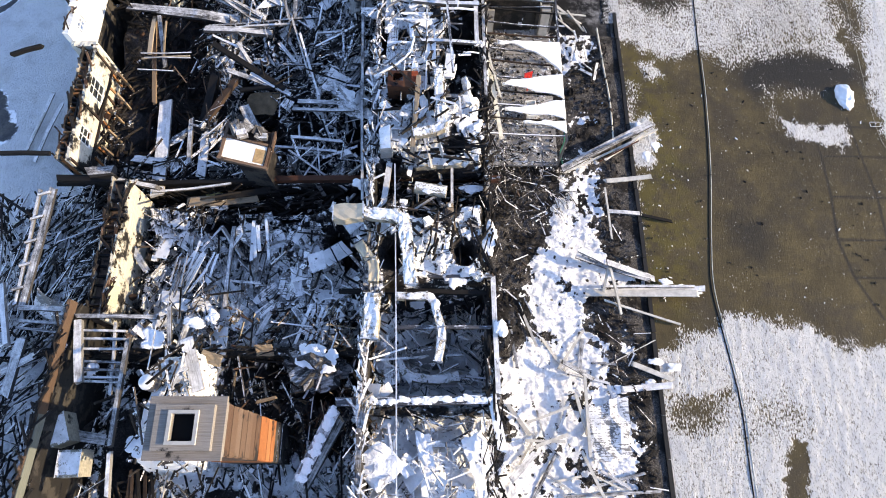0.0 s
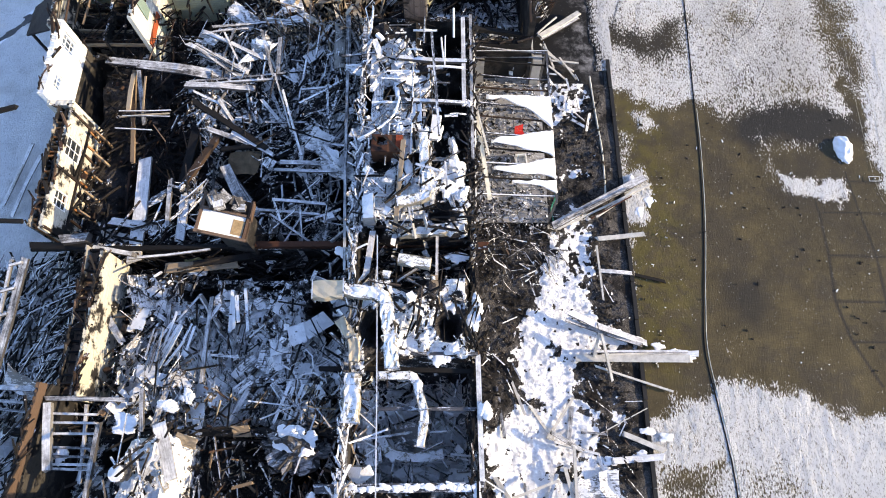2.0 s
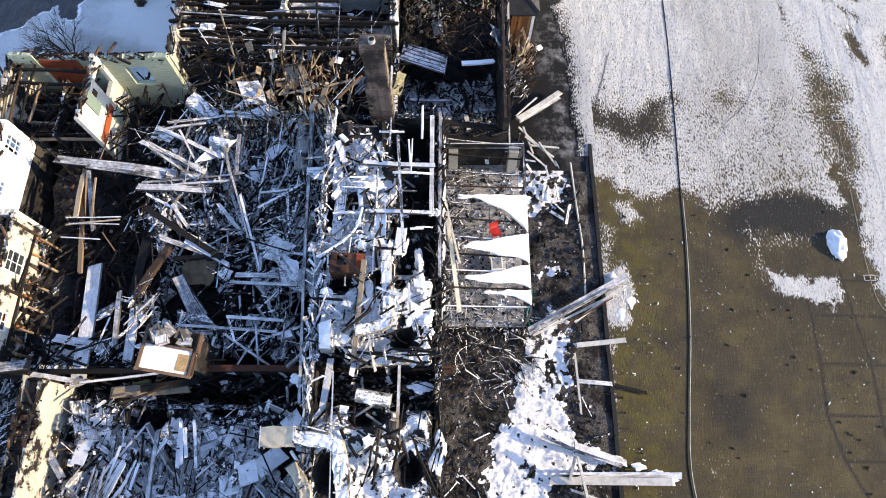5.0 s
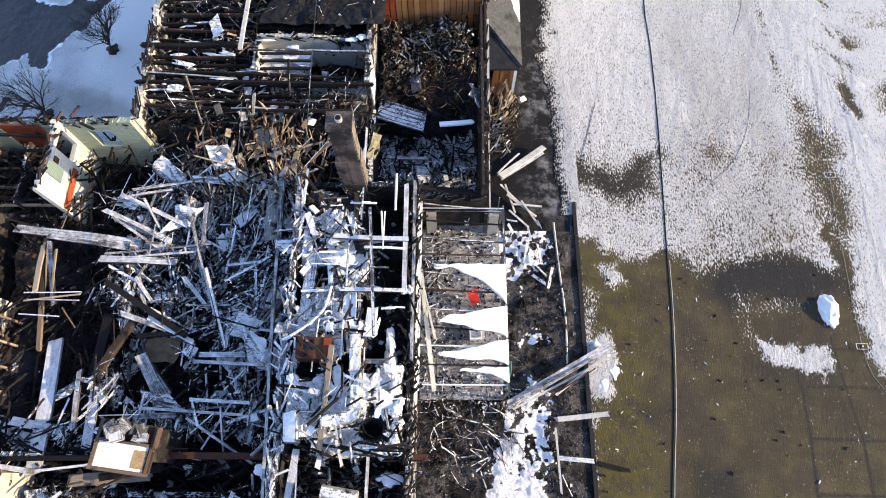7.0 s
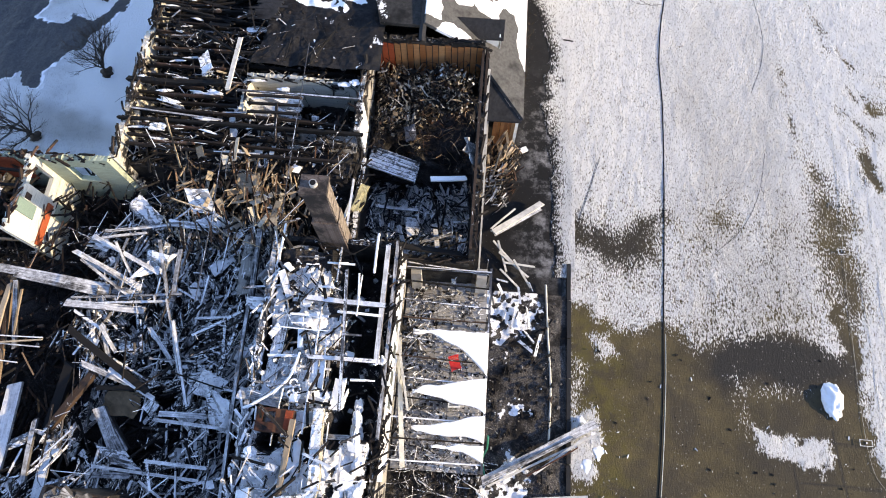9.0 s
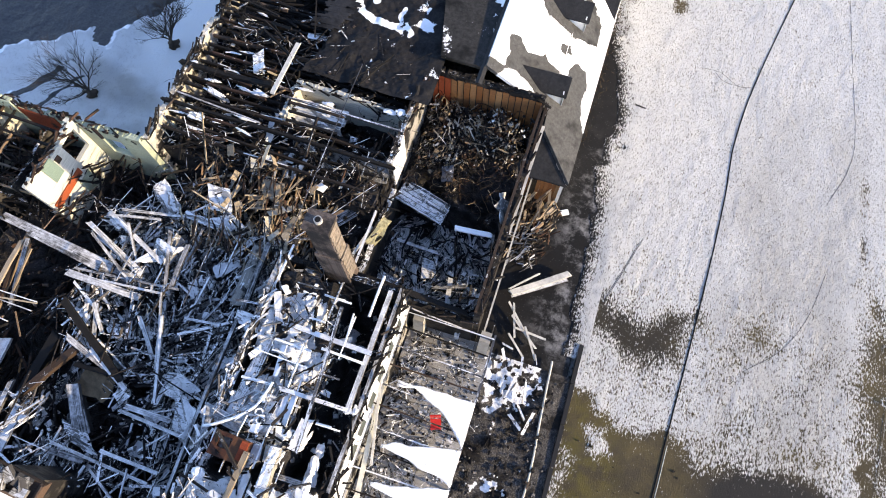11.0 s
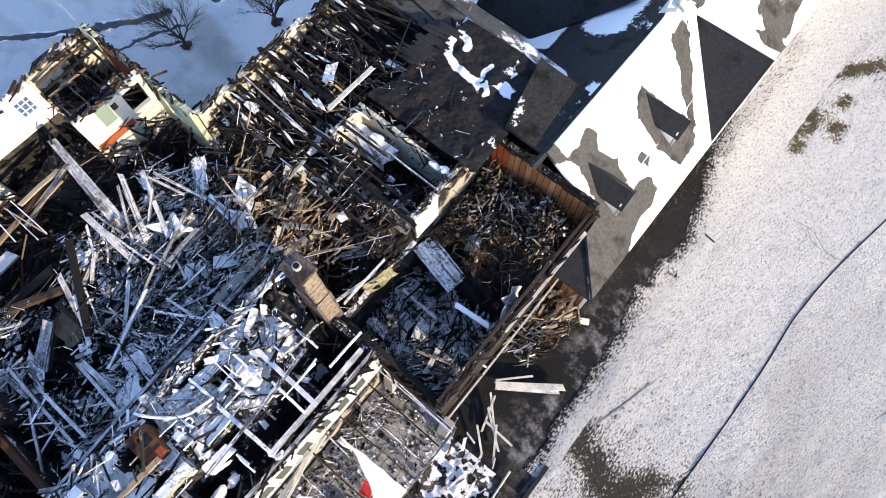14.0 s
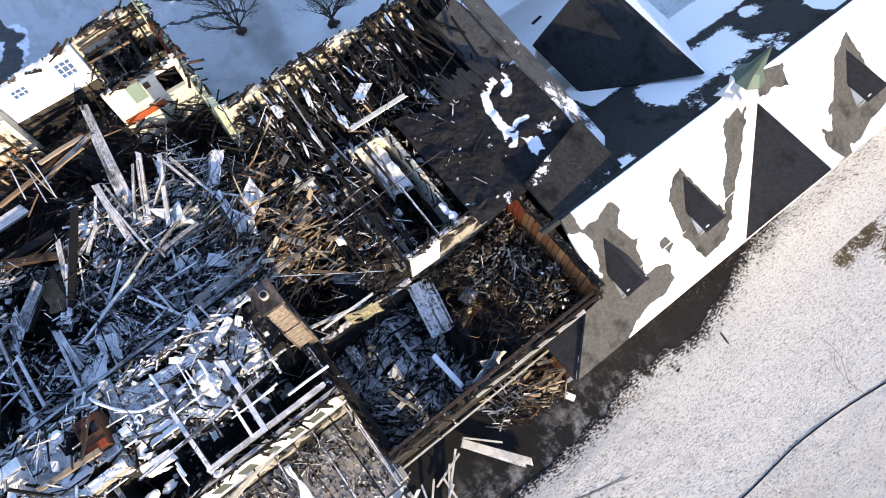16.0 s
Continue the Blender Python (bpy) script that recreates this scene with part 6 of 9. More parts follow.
cab_ = thing("crushed_cabinet", "white dented metal cabinet lying in snow", "cabinet", -2.62, 14.45, 5.4, 4)
part("body", mesh_of("body", [(-0.28, -0.58, 0), (0.28, -0.6, 0), (0.3, 0.6, 0), (-0.28, 0.56, 0), (-0.2, -0.55, 0.85), (0.26, -0.6, 0.95), (0.28, 0.58, 1.0), (-0.24, 0.5, 0.8)], BOX_F, m_sheet_one), cab_)
part("door", mesh_of("door", box_verts(0.29, -0.5, 0.1, 0.32, 0.5, 0.85), BOX_F, m_whitepaint), cab_)
for q in ((1.12, 17.9, 5.3, 0.28, 0.7, 1.1), (1.2, 17.0, 5.3, 0.3, 0.8, 1.2), (1.35, 16.1, 5.2, 0.32, 0.7, 1.0), (0.9, 15.2, 5.1, 0.5, 0.5, 0.8), (1.5, 15.2, 5.1, 0.5, 0.55, 0.7), (-2.75, 16.3, 5.8, 0.4, 0.5, 0.6), (-2.5, 16.0, 5.8, 0.3, 0.3, 0.5), (-0.9, 16.2, 5.5, 0.5, 0.9, 0.4), (-0.6, 15.3, 5.5, 0.5, 0.5, 0.4), (0.5, 18.5, 5.4, 0.2, 0.6, 0.9), (-1.1, 21.9, 5.5, 0.5, 0.3, 0.6), (-0.5, 20.8, 5.4, 0.4, 0.25, 0.4), (-3.5, 22.2, 5.3, 0.8, 0.3, 0.4), (1.9, 20.2, 5.4, 0.25, 0.3, 0.6)):
    snow_heap(*q)
for q in ((-1.65, 21.7, 5.3, -1.5, 20.4), (-0.45, 20.0, 5.4, -0.42, 18.3), (-0.75, 20.1, 5.4, -0.72, 18.4)):
    lay(SNOWY, (q[0], q[1], q[2] + 0.3), (q[3], q[4], q[2] + 0.3), 0.2, 0.16)
snow_heap(1.06, 18.42, 4.90, 0.3, 0.5, 0.4)
snow_heap(1.11, 17.21, 4.90, 0.45, 1, 0.35)
snow_heap(0.74, 15.58, 4.80, 0.9, 0.6, 0.3)
snow_heap(-3.14, 16.71, 4.90, 0.7, 0.7, 0.15)
snow_heap(1.66, 20.18, 5.60, 0.25, 0.3, 0.25)
snow_heap(-1.15, 15.33, 4.90, 0.6, 1, 0.1)
snow_heap(-3.20, 14.87, 4.90, 0.6, 0.5, 0.2)
lay(FROST, (-3.12, 15.06, 5.40), (-2.70, 13.97, 5.30), 0.4, 0.2)
sheet(WHITE, (-2.96, 15.15, 5.60), (-2.52, 14.94, 5.50), (-2.84, 13.98, 5.20), 0.03)
lay(FROST, (1.64, 25.12, 5.60), (1.66, 20.01, 5.60), 0.2, 0.2)
lay(FROST, (2.02, 25.46, 5.50), (2.04, 17.12, 5.50), 0.14, 0.2)
lay(HOSEY, (2.27, 21.84, 3.20), (2.95, 16.29, 3.20), 0.2, 0.1)
lay(PALE, (2.02, 22.68, 4.00), (2.98, 18.53, 3.40), 0.1, 0.1)
r = random.Random(57)
for k in range(34):
    x_, y_, z_ = r.uniform(-2.9, 1.2), r.uniform(13.8, 24.4), r.uniform(5.75, 6.3)
    ln, rad = r.uniform(0.5, 2.0), r.uniform(0.025, 0.06)
    dx, dy = (ln, r.gauss(0, 0.05)) if r.random() < 0.55 else (r.gauss(0, 0.06), ln)
    tagged(new("snowy_conduit", tube_mesh("snowy_conduit", [(x_, y_, z_), (min(x_ + dx / 2, 1.8), y_ + dy / 2, z_ + r.uniform(-0.03, 0.03)), (min(x_ + dx, 1.85), y_ + dy, z_ + r.uniform(-0.1, 0.05))], rad, m_snow if r.random() < 0.75 else m_steel, 7)), "straight pipe crusted with snow over the service rooms", "pipe", "service pipes")
r = random.Random(91)
for k in range(14):
    x_, y_ = r.uniform(-6.8, -3.8), r.uniform(4.2, 7.2)
    z_, a, ln = zbed(x_, y_) + r.uniform(0.12, 0.3), r.uniform(-0.6, 1.2), r.uniform(0.7, 2.0)
    pts = [(x_ + ln * f * math.cos(a + 0.9 * f * f * (-1) ** k), y_ + ln * f * math.sin(a + 0.9 * f * f * (-1) ** k), z_ + 0.3 * math.sin(2.4 * f)) for f in (0, 0.25, 0.5, 0.75, 1)]
    tagged(new("bent_pipe", tube_mesh("bent_pipe", pts, r.uniform(0.03, 0.055), m_snow, 7)), "bent thin pipe crusted with snow in the wreckage", "pipe", "bent pipes")
for k in range(9):
    x_, y_ = r.uniform(-6.8, -3.6), r.uniform(3.6, 7.0)
    snow_heap(x_, y_, zbed(x_, y_), r.uniform(0.25, 0.6), r.uniform(0.25, 0.5), 0.25)
# ducts and wrecks over the southern rooms
duct(DUCT, [(-3.3, 10.45, 6.95), (-1.61, 10.20, 7.00), (-1.25, 7.30, 7.00)], 0.52, 0.42)
duct(BOOT, [(-4.55, 10.4, 6.85), (-3.3, 10.45, 6.95)], 0.72, 0.6)
for q in ((-2.6, 10.35, 7.15, 0.6, 0.22, 0.25), (-1.75, 10.1, 7.15, 0.35, 0.3, 0.28), (-1.4, 9.2, 7.15, 0.24, 0.7, 0.25), (-1.3, 8.1, 7.15, 0.24, 0.6, 0.25), (-2.9, 6.8, 6.0, 0.3, 0.6, 0.3), (-0.3, 6.9, 5.75, 0.25, 0.35, 0.2), (-1.2, 7.2, 5.75, 0.6, 0.18, 0.2)):
    snow_heap(*q)
duct(DUCT, [(-1.98, 7.24, 5.60), (-0.45, 7.24, 5.60), (-0.02, 5.68, 5.60), (-0.20, 4.53, 5.60)], 0.34, 0.3)
duct(BOOT, [(-3.57, 9.49, 6.00), (-2.86, 8.47, 6.00), (-2.90, 7.73, 6.00)], 0.42, 0.35)
duct(DUCT, [(-2.90, 7.30, 5.80), (-2.94, 5.40, 5.80)], 0.65, 0.5)
lay(TANK, (-1.22, 12.09, 6.00), (0.15, 11.87, 6.00), 0.55, 0.5)
snow_heap(-0.6, 8.9, 5.20, 0.85, 0.95, 0.25)
snow_heap(2.05, 9.9, 5.40, 0.5, 1.1, 0.3)
snow_heap(0.85, 10.3, 5.30, 0.45, 0.35, 0.3)
snow_heap(-0.6, 11.95, 6.18, 0.8, 0.3, 0.25)
board("charred_plank", "charred plank standing out of the snow", "plank", (0.3, 11.4, 5.7), (0.42, 10.3, 5.5), 0.3, 0.06, m_tan_one)
r = random.Random(83)
for k in range(44):
    x_, y_ = r.uniform(-2.9, 1.7), r.uniform(3.2, 12.9)
    if in_void(x_, y_) < 0.1 and not (-1.0 < x_ and 5.9 < y_ < 8.0):
        s_ = 0.16 + 0.34 * r.random() ** 2
        snow_heap(x_, y_, zbed(x_, y_), s_ * r.uniform(0.8, 1.4), s_ * r.uniform(0.7, 1.3), 0.2)
snow_heap(2.33, 5.89, 5.60, 0.45, 0.6, 0.5)
snow_heap(1.31, 12.60, 5.00, 0.8, 0.4, 0.2)
snow_heap(-3.73, 12.79, 4.90, 0.8, 0.5, 0.2)
lay(STEEL, (-1.96, 5.96, 5.40), (2.01, 5.96, 5.40), 0.14, 0.16)
lay(STEEL, (-4.19, 2.98, 5.20), (2.27, 3.06, 5.30), 0.34, 0.3)
lay(STEEL, (-1.06, 8.17, 5.40), (2.07, 8.17, 5.40), 0.14, 0.2)
lay(CHAR, (-4.42, 7.58, 5.20), (2.06, 7.48, 5.20), 0.18, 0.25)
lay(FROST, (2.10, 8.11, 5.60), (2.20, 3.22, 5.40), 0.2, 0.25)
lay(FROST, (0.41, 13.65, 5.30), (0.40, 10.56, 5.30), 0.12, 0.12)
lay(STEEL, (-2.09, 12.94, 6.60), (-1.66, -0.54, 6.60), 0.05, 0.05)
lay(FROST, (-2.44, 13.65, 5.30), (-3.34, 5.07, 5.20), 0.26, 0.2)
sheet(SNOWSHEET, (-3.55, 0.5, 4.85), (-2.55, 1.5, 5.15), (-2.45, -0.35, 4.65), 0.05)
sheet(SNOWSHEET, (-1.1, 1.85, 4.5), (-0.5, 1.8, 4.55), (-0.85, 0.1, 4.1), 0.06)
sheet(SNOWSHEET, (0.75, 1.55, 4.5), (1.5, 1.9, 4.55), (1.25, 0.1, 4.15), 0.06)
lay(FROST, (-4.3, 2.75, 5.0), (-5.6, 0.05, 4.7), 0.5, 0.2)
r = random.Random(29)
for k in range(9):
    f = (k + r.uniform(0.2, 0.8)) / 9
    snow_heap(-4.3 - 1.3 * f + r.uniform(-0.1, 0.1), 2.75 - 2.7 * f, 5.1 - 0.3 * f, r.uniform(0.25, 0.42), r.uniform(0.25, 0.45), 0.14)
for k in range(12):
    snow_heap(-2.8 + 0.42 * k + r.uniform(-0.1, 0.1), 3.0 + 0.005 * k + r.uniform(-0.04, 0.04), 5.40 + 0.006 * k, r.uniform(0.3, 0.5), r.uniform(0.15, 0.24), 0.12)
duct(DUCT, [(-2.0, 5.0, 3.1), (-1.6, 4.35, 3.1), (-0.4, 4.15, 3.1), (0.7, 4.35, 3.0)], 0.42, 0.36)
for q in ((-1.5, 4.3, 3.25, 0.5, 0.3, 0.2), (-0.2, 4.2, 3.25, 0.7, 0.25, 0.2), (-1.0, 3.6, 2.4, 1.0, 0.4, 0.25), (-2.5, 0.6, 5.0, 0.3, 0.25, 0.1)):
    snow_heap(*q)
sheet(WHITE, (-1.63, 5.08, 2.60), (-0.85, 5.68, 3.40), (-0.61, 4.70, 2.60), 0.03)
sheet(WHITE, (-2.02, 5.12, 2.40), (-0.61, 4.61, 2.40), (-2.15, 4.38, 2.20), 0.03)
sheet(WHITE, (-2.16, 4.29, 2.00), (0.41, 3.91, 2.00), (-2.14, 3.53, 2.00), 0.03)
lay(SNOWY, (-0.90, 1.68, 4.20), (-0.65, -0.56, 4.00), 0.35, 0.4)
lay(SNOWY, (-0.21, 1.15, 4.00), (-0.43, -0.56, 3.60), 0.3, 0.3)
lay(FROST, (-0.78, 1.46, 4.30), (1.50, 1.35, 4.30), 0.25, 0.3)
lay(SNOWY, (1.17, 1.36, 4.20), (1.59, -0.56, 4.00), 0.4, 0.3)
lay(SNOWY, (1.94, 3.23, 5.30), (2.34, 1.10, 5.00), 0.35, 0.35)
lay(FROST, (-4.24, 2.44, 4.40), (-5.80, -0.35, 3.60), 0.6, 0.35)
snow_heap(-0.33, 2.18, 3.50, 0.6, 0.3, 0.2)
snow_heap(-3.39, 2.50, 3.70, 0.8, 0.5, 0.3)
crush = new("crushed_unit", lump_mesh("crushed_unit", 1.15, 0.85, 1.0, m_frosty_one, 9, 4, 0.75))
crush.matrix_world = pose(-5.4, 4.6, 4.0, 0, 0, 15)
crush.data.shade_flat()
tagged(crush, "crumpled sheet-metal roof unit under frost", "roof unit")
for q in ((-5.5, 4.8, 5.05, 0.9, 0.7, 0.18), (-4.8, 4.6, 4.95, 0.8, 0.7, 0.16)):
    snow_heap(*q)
snow_heap(-5.45, 5.09, 5.00, 0.8, 0.6, 0.25)
lay(FROST, (-6.69, 5.58, 5.00), (-4.22, 6.65, 4.60), 0.06, 0.06)
lay(FROST, (-5.82, 6.55, 5.00), (-4.39, 5.43, 4.60), 0.06, 0.06)
lay(FROST, (-5.35, 6.67, 5.00), (-4.55, 4.24, 4.60), 0.06, 0.06)
lay(FROST, (-4.36, 6.06, 5.00), (-5.20, 3.55, 4.60), 0.06, 0.06)
lay(FROST, (-7.23, 6.30, 5.00), (-4.42, 6.03, 4.60), 0.06, 0.06)
lay(FROST, (-4.87, 6.55, 5.00), (-3.40, 4.71, 4.60), 0.06, 0.06)
lay(FROST, (-9.44, 10.86, 4.60), (-9.55, 7.14, 4.20), 0.16, 0.14)
lay(FROST, (-9.02, 10.52, 4.60), (-9.48, 9.80, 4.50), 0.14, 0.1)
lay(FROST, (-9.36, 8.32, 4.30), (-8.05, 8.22, 4.30), 0.1, 0.08)
lay(FROST, (-8.91, 8.32, 4.30), (-8.87, 7.58, 4.00), 0.1, 0.08)
lay(FROST, (-11.61, 10.72, 3.90), (-11.54, 7.93, 3.70), 0.24, 0.1)
lay(FROST, (-8.11, 9.99, 4.00), (-8.53, 6.91, 3.60), 0.22, 0.1)
sheet(WHITE, (-9.20, 11.02, 4.20), (-8.27, 10.26, 4.00), (-9.54, 10.60, 4.20), 0.03)
sheet(WHITE, (-7.08, 8.86, 4.10), (-5.66, 8.23, 4.00), (-7.44, 7.90, 3.80), 0.03)
sheet(WHITE, (-11.14, 12.55, 3.70), (-10.32, 12.65, 3.80), (-11.05, 12.09, 3.40), 0.03)
sheet(WHITE, (-8.61, 11.95, 3.40), (-8.18, 12.05, 3.50), (-8.49, 11.59, 3.20), 0.03)
sheet(OLIVE, (-11.36, 12.89, 3.60), (-10.57, 13.04, 3.60), (-11.40, 12.58, 3.00), 0.03)
lay(FROST, (-14.36, 10.26, 4.00), (-13.45, 8.97, 3.80), 0.3, 0.06)
lay(FROST, (-12.16, 10.26, 4.00), (-11.38, 9.79, 3.80), 0.2, 0.06)
lay(FROST, (-11.26, 9.79, 3.80), (-10.27, 11.19, 3.80), 0.1, 0.06)
lay(FROST, (-8.86, 9.24, 3.80), (-7.70, 7.43, 3.60), 0.12, 0.1)
# corridor beams
lay(RUST, (-8.5, 13.42, 4.15), (2.7, 13.4, 4.2), 0.26, 0.3)
lay(CHAR, (-18.2, 13.2, 4.2), (-8.6, 13.35, 4.2), 0.2, 0.25)
lay(CHAR, (-10.72, 12.55, 4.00), (-8.27, 12.94, 4.00), 0.3, 0.1)
lay(FROST, (-13.65, 12.74, 4.20), (-9.99, 13.19, 4.20), 0.1, 0.1)
lay(FROST, (-9.87, 13.42, 4.60), (-7.79, 14.13, 4.40), 0.06, 0.06)
lay(BARE, (-12.04, 12.41, 3.80), (-8.81, 12.68, 3.80), 0.5, 0.06)
lay(FROST, (-16.18, 13.19, 5.30), (-15.07, 13.35, 5.20), 0.4, 0.3)
lay(FROST, (-15.30, 13.06, 4.90), (-13.21, 12.77, 4.60), 0.2, 0.2)
lay(CHAR, (-17.67, 13.02, 5.00), (-14.98, 12.96, 5.00), 0.3, 0.3)
# west side: leaning wall, frames and roof scraps
lay(FROST, (-17.35, 12.21, 5.60), (-17.44, 6.87, 5.60), 0.3, 0.14)
lay(FROST, (-17.92, 12.21, 5.60), (-17.73, 6.87, 5.60), 0.12, 0.14)
lay(FROST, (-18.78, 7.92, 5.26), (-17.92, 5.26, 5.26), 0.2, 0.2)
lay(FROST, (-17.37, 12.02, 5.70), (-17.93, 11.85, 5.70), 0.1, 0.1)
lay(FROST, (-17.41, 10.87, 5.70), (-17.94, 10.71, 5.70), 0.1, 0.1)
lay(FROST, (-17.44, 9.76, 5.70), (-17.94, 9.60, 5.70), 0.1, 0.1)
lay(FROST, (-17.48, 8.68, 5.70), (-17.95, 8.53, 5.70), 0.1, 0.1)
lay(FROST, (-17.52, 7.63, 5.70), (-17.95, 7.48, 5.70), 0.1, 0.1)
lay(CHAR, (-19.95, 13.84, 5.90), (-17.66, 13.84, 5.90), 0.15, 0.2)
lay(CHAR, (-20.14, 12.22, 5.00), (-18.34, 11.10, 5.00), 0.12, 0.12)
lay(FROST, (-17.53, 6.75, 5.60), (-15.76, 6.68, 5.60), 0.2, 0.2)
lay(FROST, (-17.73, 6.28, 5.30), (-16.06, 6.18, 5.30), 0.12, 0.12)
lay(FROST, (-17.73, 6.01, 5.20), (-16.04, 5.82, 5.20), 0.1, 0.1)
lay(CHAR, (-20.52, 18.98, 6.20), (-19.16, 19.50, 6.20), 0.16, 0.2)
sheet(WHITE, (-17.51, 7.82, 4.90), (-16.29, 7.03, 4.60), (-17.84, 7.11, 4.30), 0.03)
lay(FROST, (-17.93, 5.71, 4.40), (-18.34, 3.40, 4.00), 0.4, 0.2)
lay(FROST, (-18.67, 4.31, 4.20), (-17.28, 4.99, 4.40), 0.3, 0.06)
lay(FROST, (-12.37, 5.27, 6.40), (-12.38, 1.25, 6.30), 0.16, 0.2)
lay(FROST, (-14.59, 6.00, 6.20), (-14.07, 3.54, 6.20), 0.3, 0.2)
lay(FROST, (-10.96, 6.54, 6.40), (-10.73, 5.05, 6.40), 0.16, 0.14)
lay(FROST, (-14.75, 6.24, 6.20), (-11.45, 6.19, 6.20), 0.16, 0.16)
lay(FROST, (-14.46, 5.68, 6.10), (-12.64, 5.64, 6.10), 0.09, 0.12)
lay(FROST, (-14.39, 5.34, 6.10), (-12.58, 5.32, 6.10), 0.09, 0.12)
lay(FROST, (-14.31, 4.93, 6.10), (-12.52, 4.93, 6.10), 0.09, 0.12)
lay(FROST, (-14.20, 4.44, 6.10), (-12.42, 4.39, 6.10), 0.09, 0.12)
lay(FROST, (-14.14, 4.11, 6.10), (-12.36, 4.08, 6.10), 0.09, 0.12)
lay(FROST, (-14.08, 3.82, 6.10), (-12.31, 3.82, 6.10), 0.09, 0.12)
lay(FROST, (-14.04, 3.67, 6.10), (-12.28, 3.62, 6.10), 0.09, 0.12)
lay(FROST, (-13.22, 6.06, 6.00), (-12.90, 3.14, 6.00), 0.12, 0.1)
snow_heap(-13.83, 4.22, 6.00, 0.4, 0.5, 0.2)
snow_heap(-10.06, 6.00, 6.10, 0.7, 0.4, 0.3)
snow_heap(-9.60, 6.44, 5.30, 0.5, 0.4, 0.35)
snow_heap(-11.48, 5.30, 6.20, 0.8, 0.6, 0.12)
snow_heap(-9.92, 4.25, 5.80, 0.6, 0.9, 0.2)
snow_heap(-11.48, 1.25, 6.10, 0.8, 0.7, 0.12)
lay(FROST, (-10.37, 3.28, 6.60), (-10.03, 4.06, 6.40), 0.3, 0.06)
lay(FROST, (-10.10, 5.27, 6.40), (-9.45, 3.33, 6.20), 0.5, 0.06)
lay(OCHRED, (-7.47, 3.00, 5.00), (-6.70, 3.20, 5.00), 0.12, 0.12)
lay(FROST, (-12.40, 1.05, 6.20), (-12.20, -0.51, 6.20), 0.14, 0.2)
lay(FROST, (-14.81, 1.77, 4.60), (-13.41, 1.55, 4.60), 0.4, 0.06)
duct(HVAC, [(-15.47, 1.74, 5.00), (-14.70, 2.06, 5.00)], 1.2, 0.9)
duct(HVAC, [(-14.63, 0.64, 5.20), (-13.77, 0.68, 5.20)], 1, 0.9)
lay(DRUM, (-16.20, 0.39, 4.40), (-15.94, 1.24, 4.40), 0.8, 0.7)
sheet(OCHRE, (-9.76, 5.03, 5.40), (-8.93, 4.80, 5.40), (-9.97, 4.64, 5.00), 0.03)
sheet(OCHRE, (-7.84, 5.34, 5.00), (-7.13, 5.34, 5.00), (-7.79, 4.95, 4.60), 0.03)
# spilt timber on the yard
lay(PALE, (7.29, 8.96, 0.35), (12.91, 8.93, 0.35), 0.34, 0.1)
lay(FROST, (8.02, 9.27, 0.45), (12.76, 9.29, 0.40), 0.12, 0.1)
lay(FROST, (8.57, 9.03, 0.30), (13.26, 9.20, 0.30), 0.3, 0.12)
lay(PALE, (8.39, 10.01, 1.10), (8.93, 7.87, 0.30), 0.12, 0.12)
lay(PALE, (8.30, 10.02, 1.00), (8.10, 8.92, 0.30), 0.12, 0.1)
lay(PALE, (8.11, 8.57, 0.40), (11.87, 7.38, 0.15), 0.1, 0.08)
lay(FROST, (7.02, 11.18, 0.70), (8.38, 10.54, 0.50), 0.3, 0.16)
lay(FROST, (6.88, 10.85, 0.55), (10.52, 9.64, 0.30), 0.2, 0.1)
lay(FROST, (8.35, 10.53, 0.60), (10.84, 9.73, 0.20), 0.3, 0.12)
lay(FROST, (6.48, 15.93, 0.50), (11.74, 18.93, 0.30), 0.4, 0.14)
lay(PALE, (6.75, 15.76, 0.55), (12.06, 18.54, 0.30), 0.1, 0.1)
lay(RUSTY, (8.52, 16.33, 0.60), (10.90, 17.76, 0.40), 0.06, 0.06)
lay(PALE, (8.82, 16.42, 0.60), (11.25, 18.24, 0.40), 0.12, 0.08)
lay(FROST, (7.04, 16.23, 0.70), (10.77, 18.20, 0.50), 0.12, 0.08)
lay(PALE, (8.80, 15.30, 0.30), (11.32, 15.58, 0.30), 0.24, 0.08)
lay(PALE, (8.76, 14.91, 0.30), (8.90, 11.98, 0.15), 0.1, 0.06)
lay(FROST, (8.82, 13.55, 0.20), (10.52, 13.41, 0.20), 0.2, 0.1)
lay(CHAR, (10.68, 13.37, 0.12), (12.22, 13.00, 0.10), 0.16, 0.06)
lay(FROST, (5.74, 5.43, 0.70), (7.20, 4.60, 0.50), 0.2, 0.1)
lay(PALE, (6.79, 4.77, 0.60), (6.75, 1.05, 0.60), 0.14, 0.1)
lay(PALE, (7.59, 5.11, 0.20), (10.54, 6.59, 0.15), 0.05, 0.05)
lay(PALE, (9.31, 5.37, 0.25), (11.10, 4.64, 0.20), 0.24, 0.08)
lay(FROST, (8.59, 4.16, 0.20), (11.07, 4.37, 0.20), 0.3, 0.08)
lay(PALE, (6.31, 3.84, 0.60), (6.74, 2.06, 0.40), 0.16, 0.1)
lay(PALE, (3.83, 2.54, 0.70), (5.99, 3.31, 0.70), 0.12, 0.06)
lay(FROST, (3.08, 0.08, 0.70), (4.30, 1.30, 0.60), 0.3, 0.06)
lay(PALE, (4.32, 1.54, 0.60), (5.80, 2.05, 0.50), 0.16, 0.06)
lay(PALE, (6.40, 1.30, 0.50), (7.28, -0.68, 0.40), 0.14, 0.06)
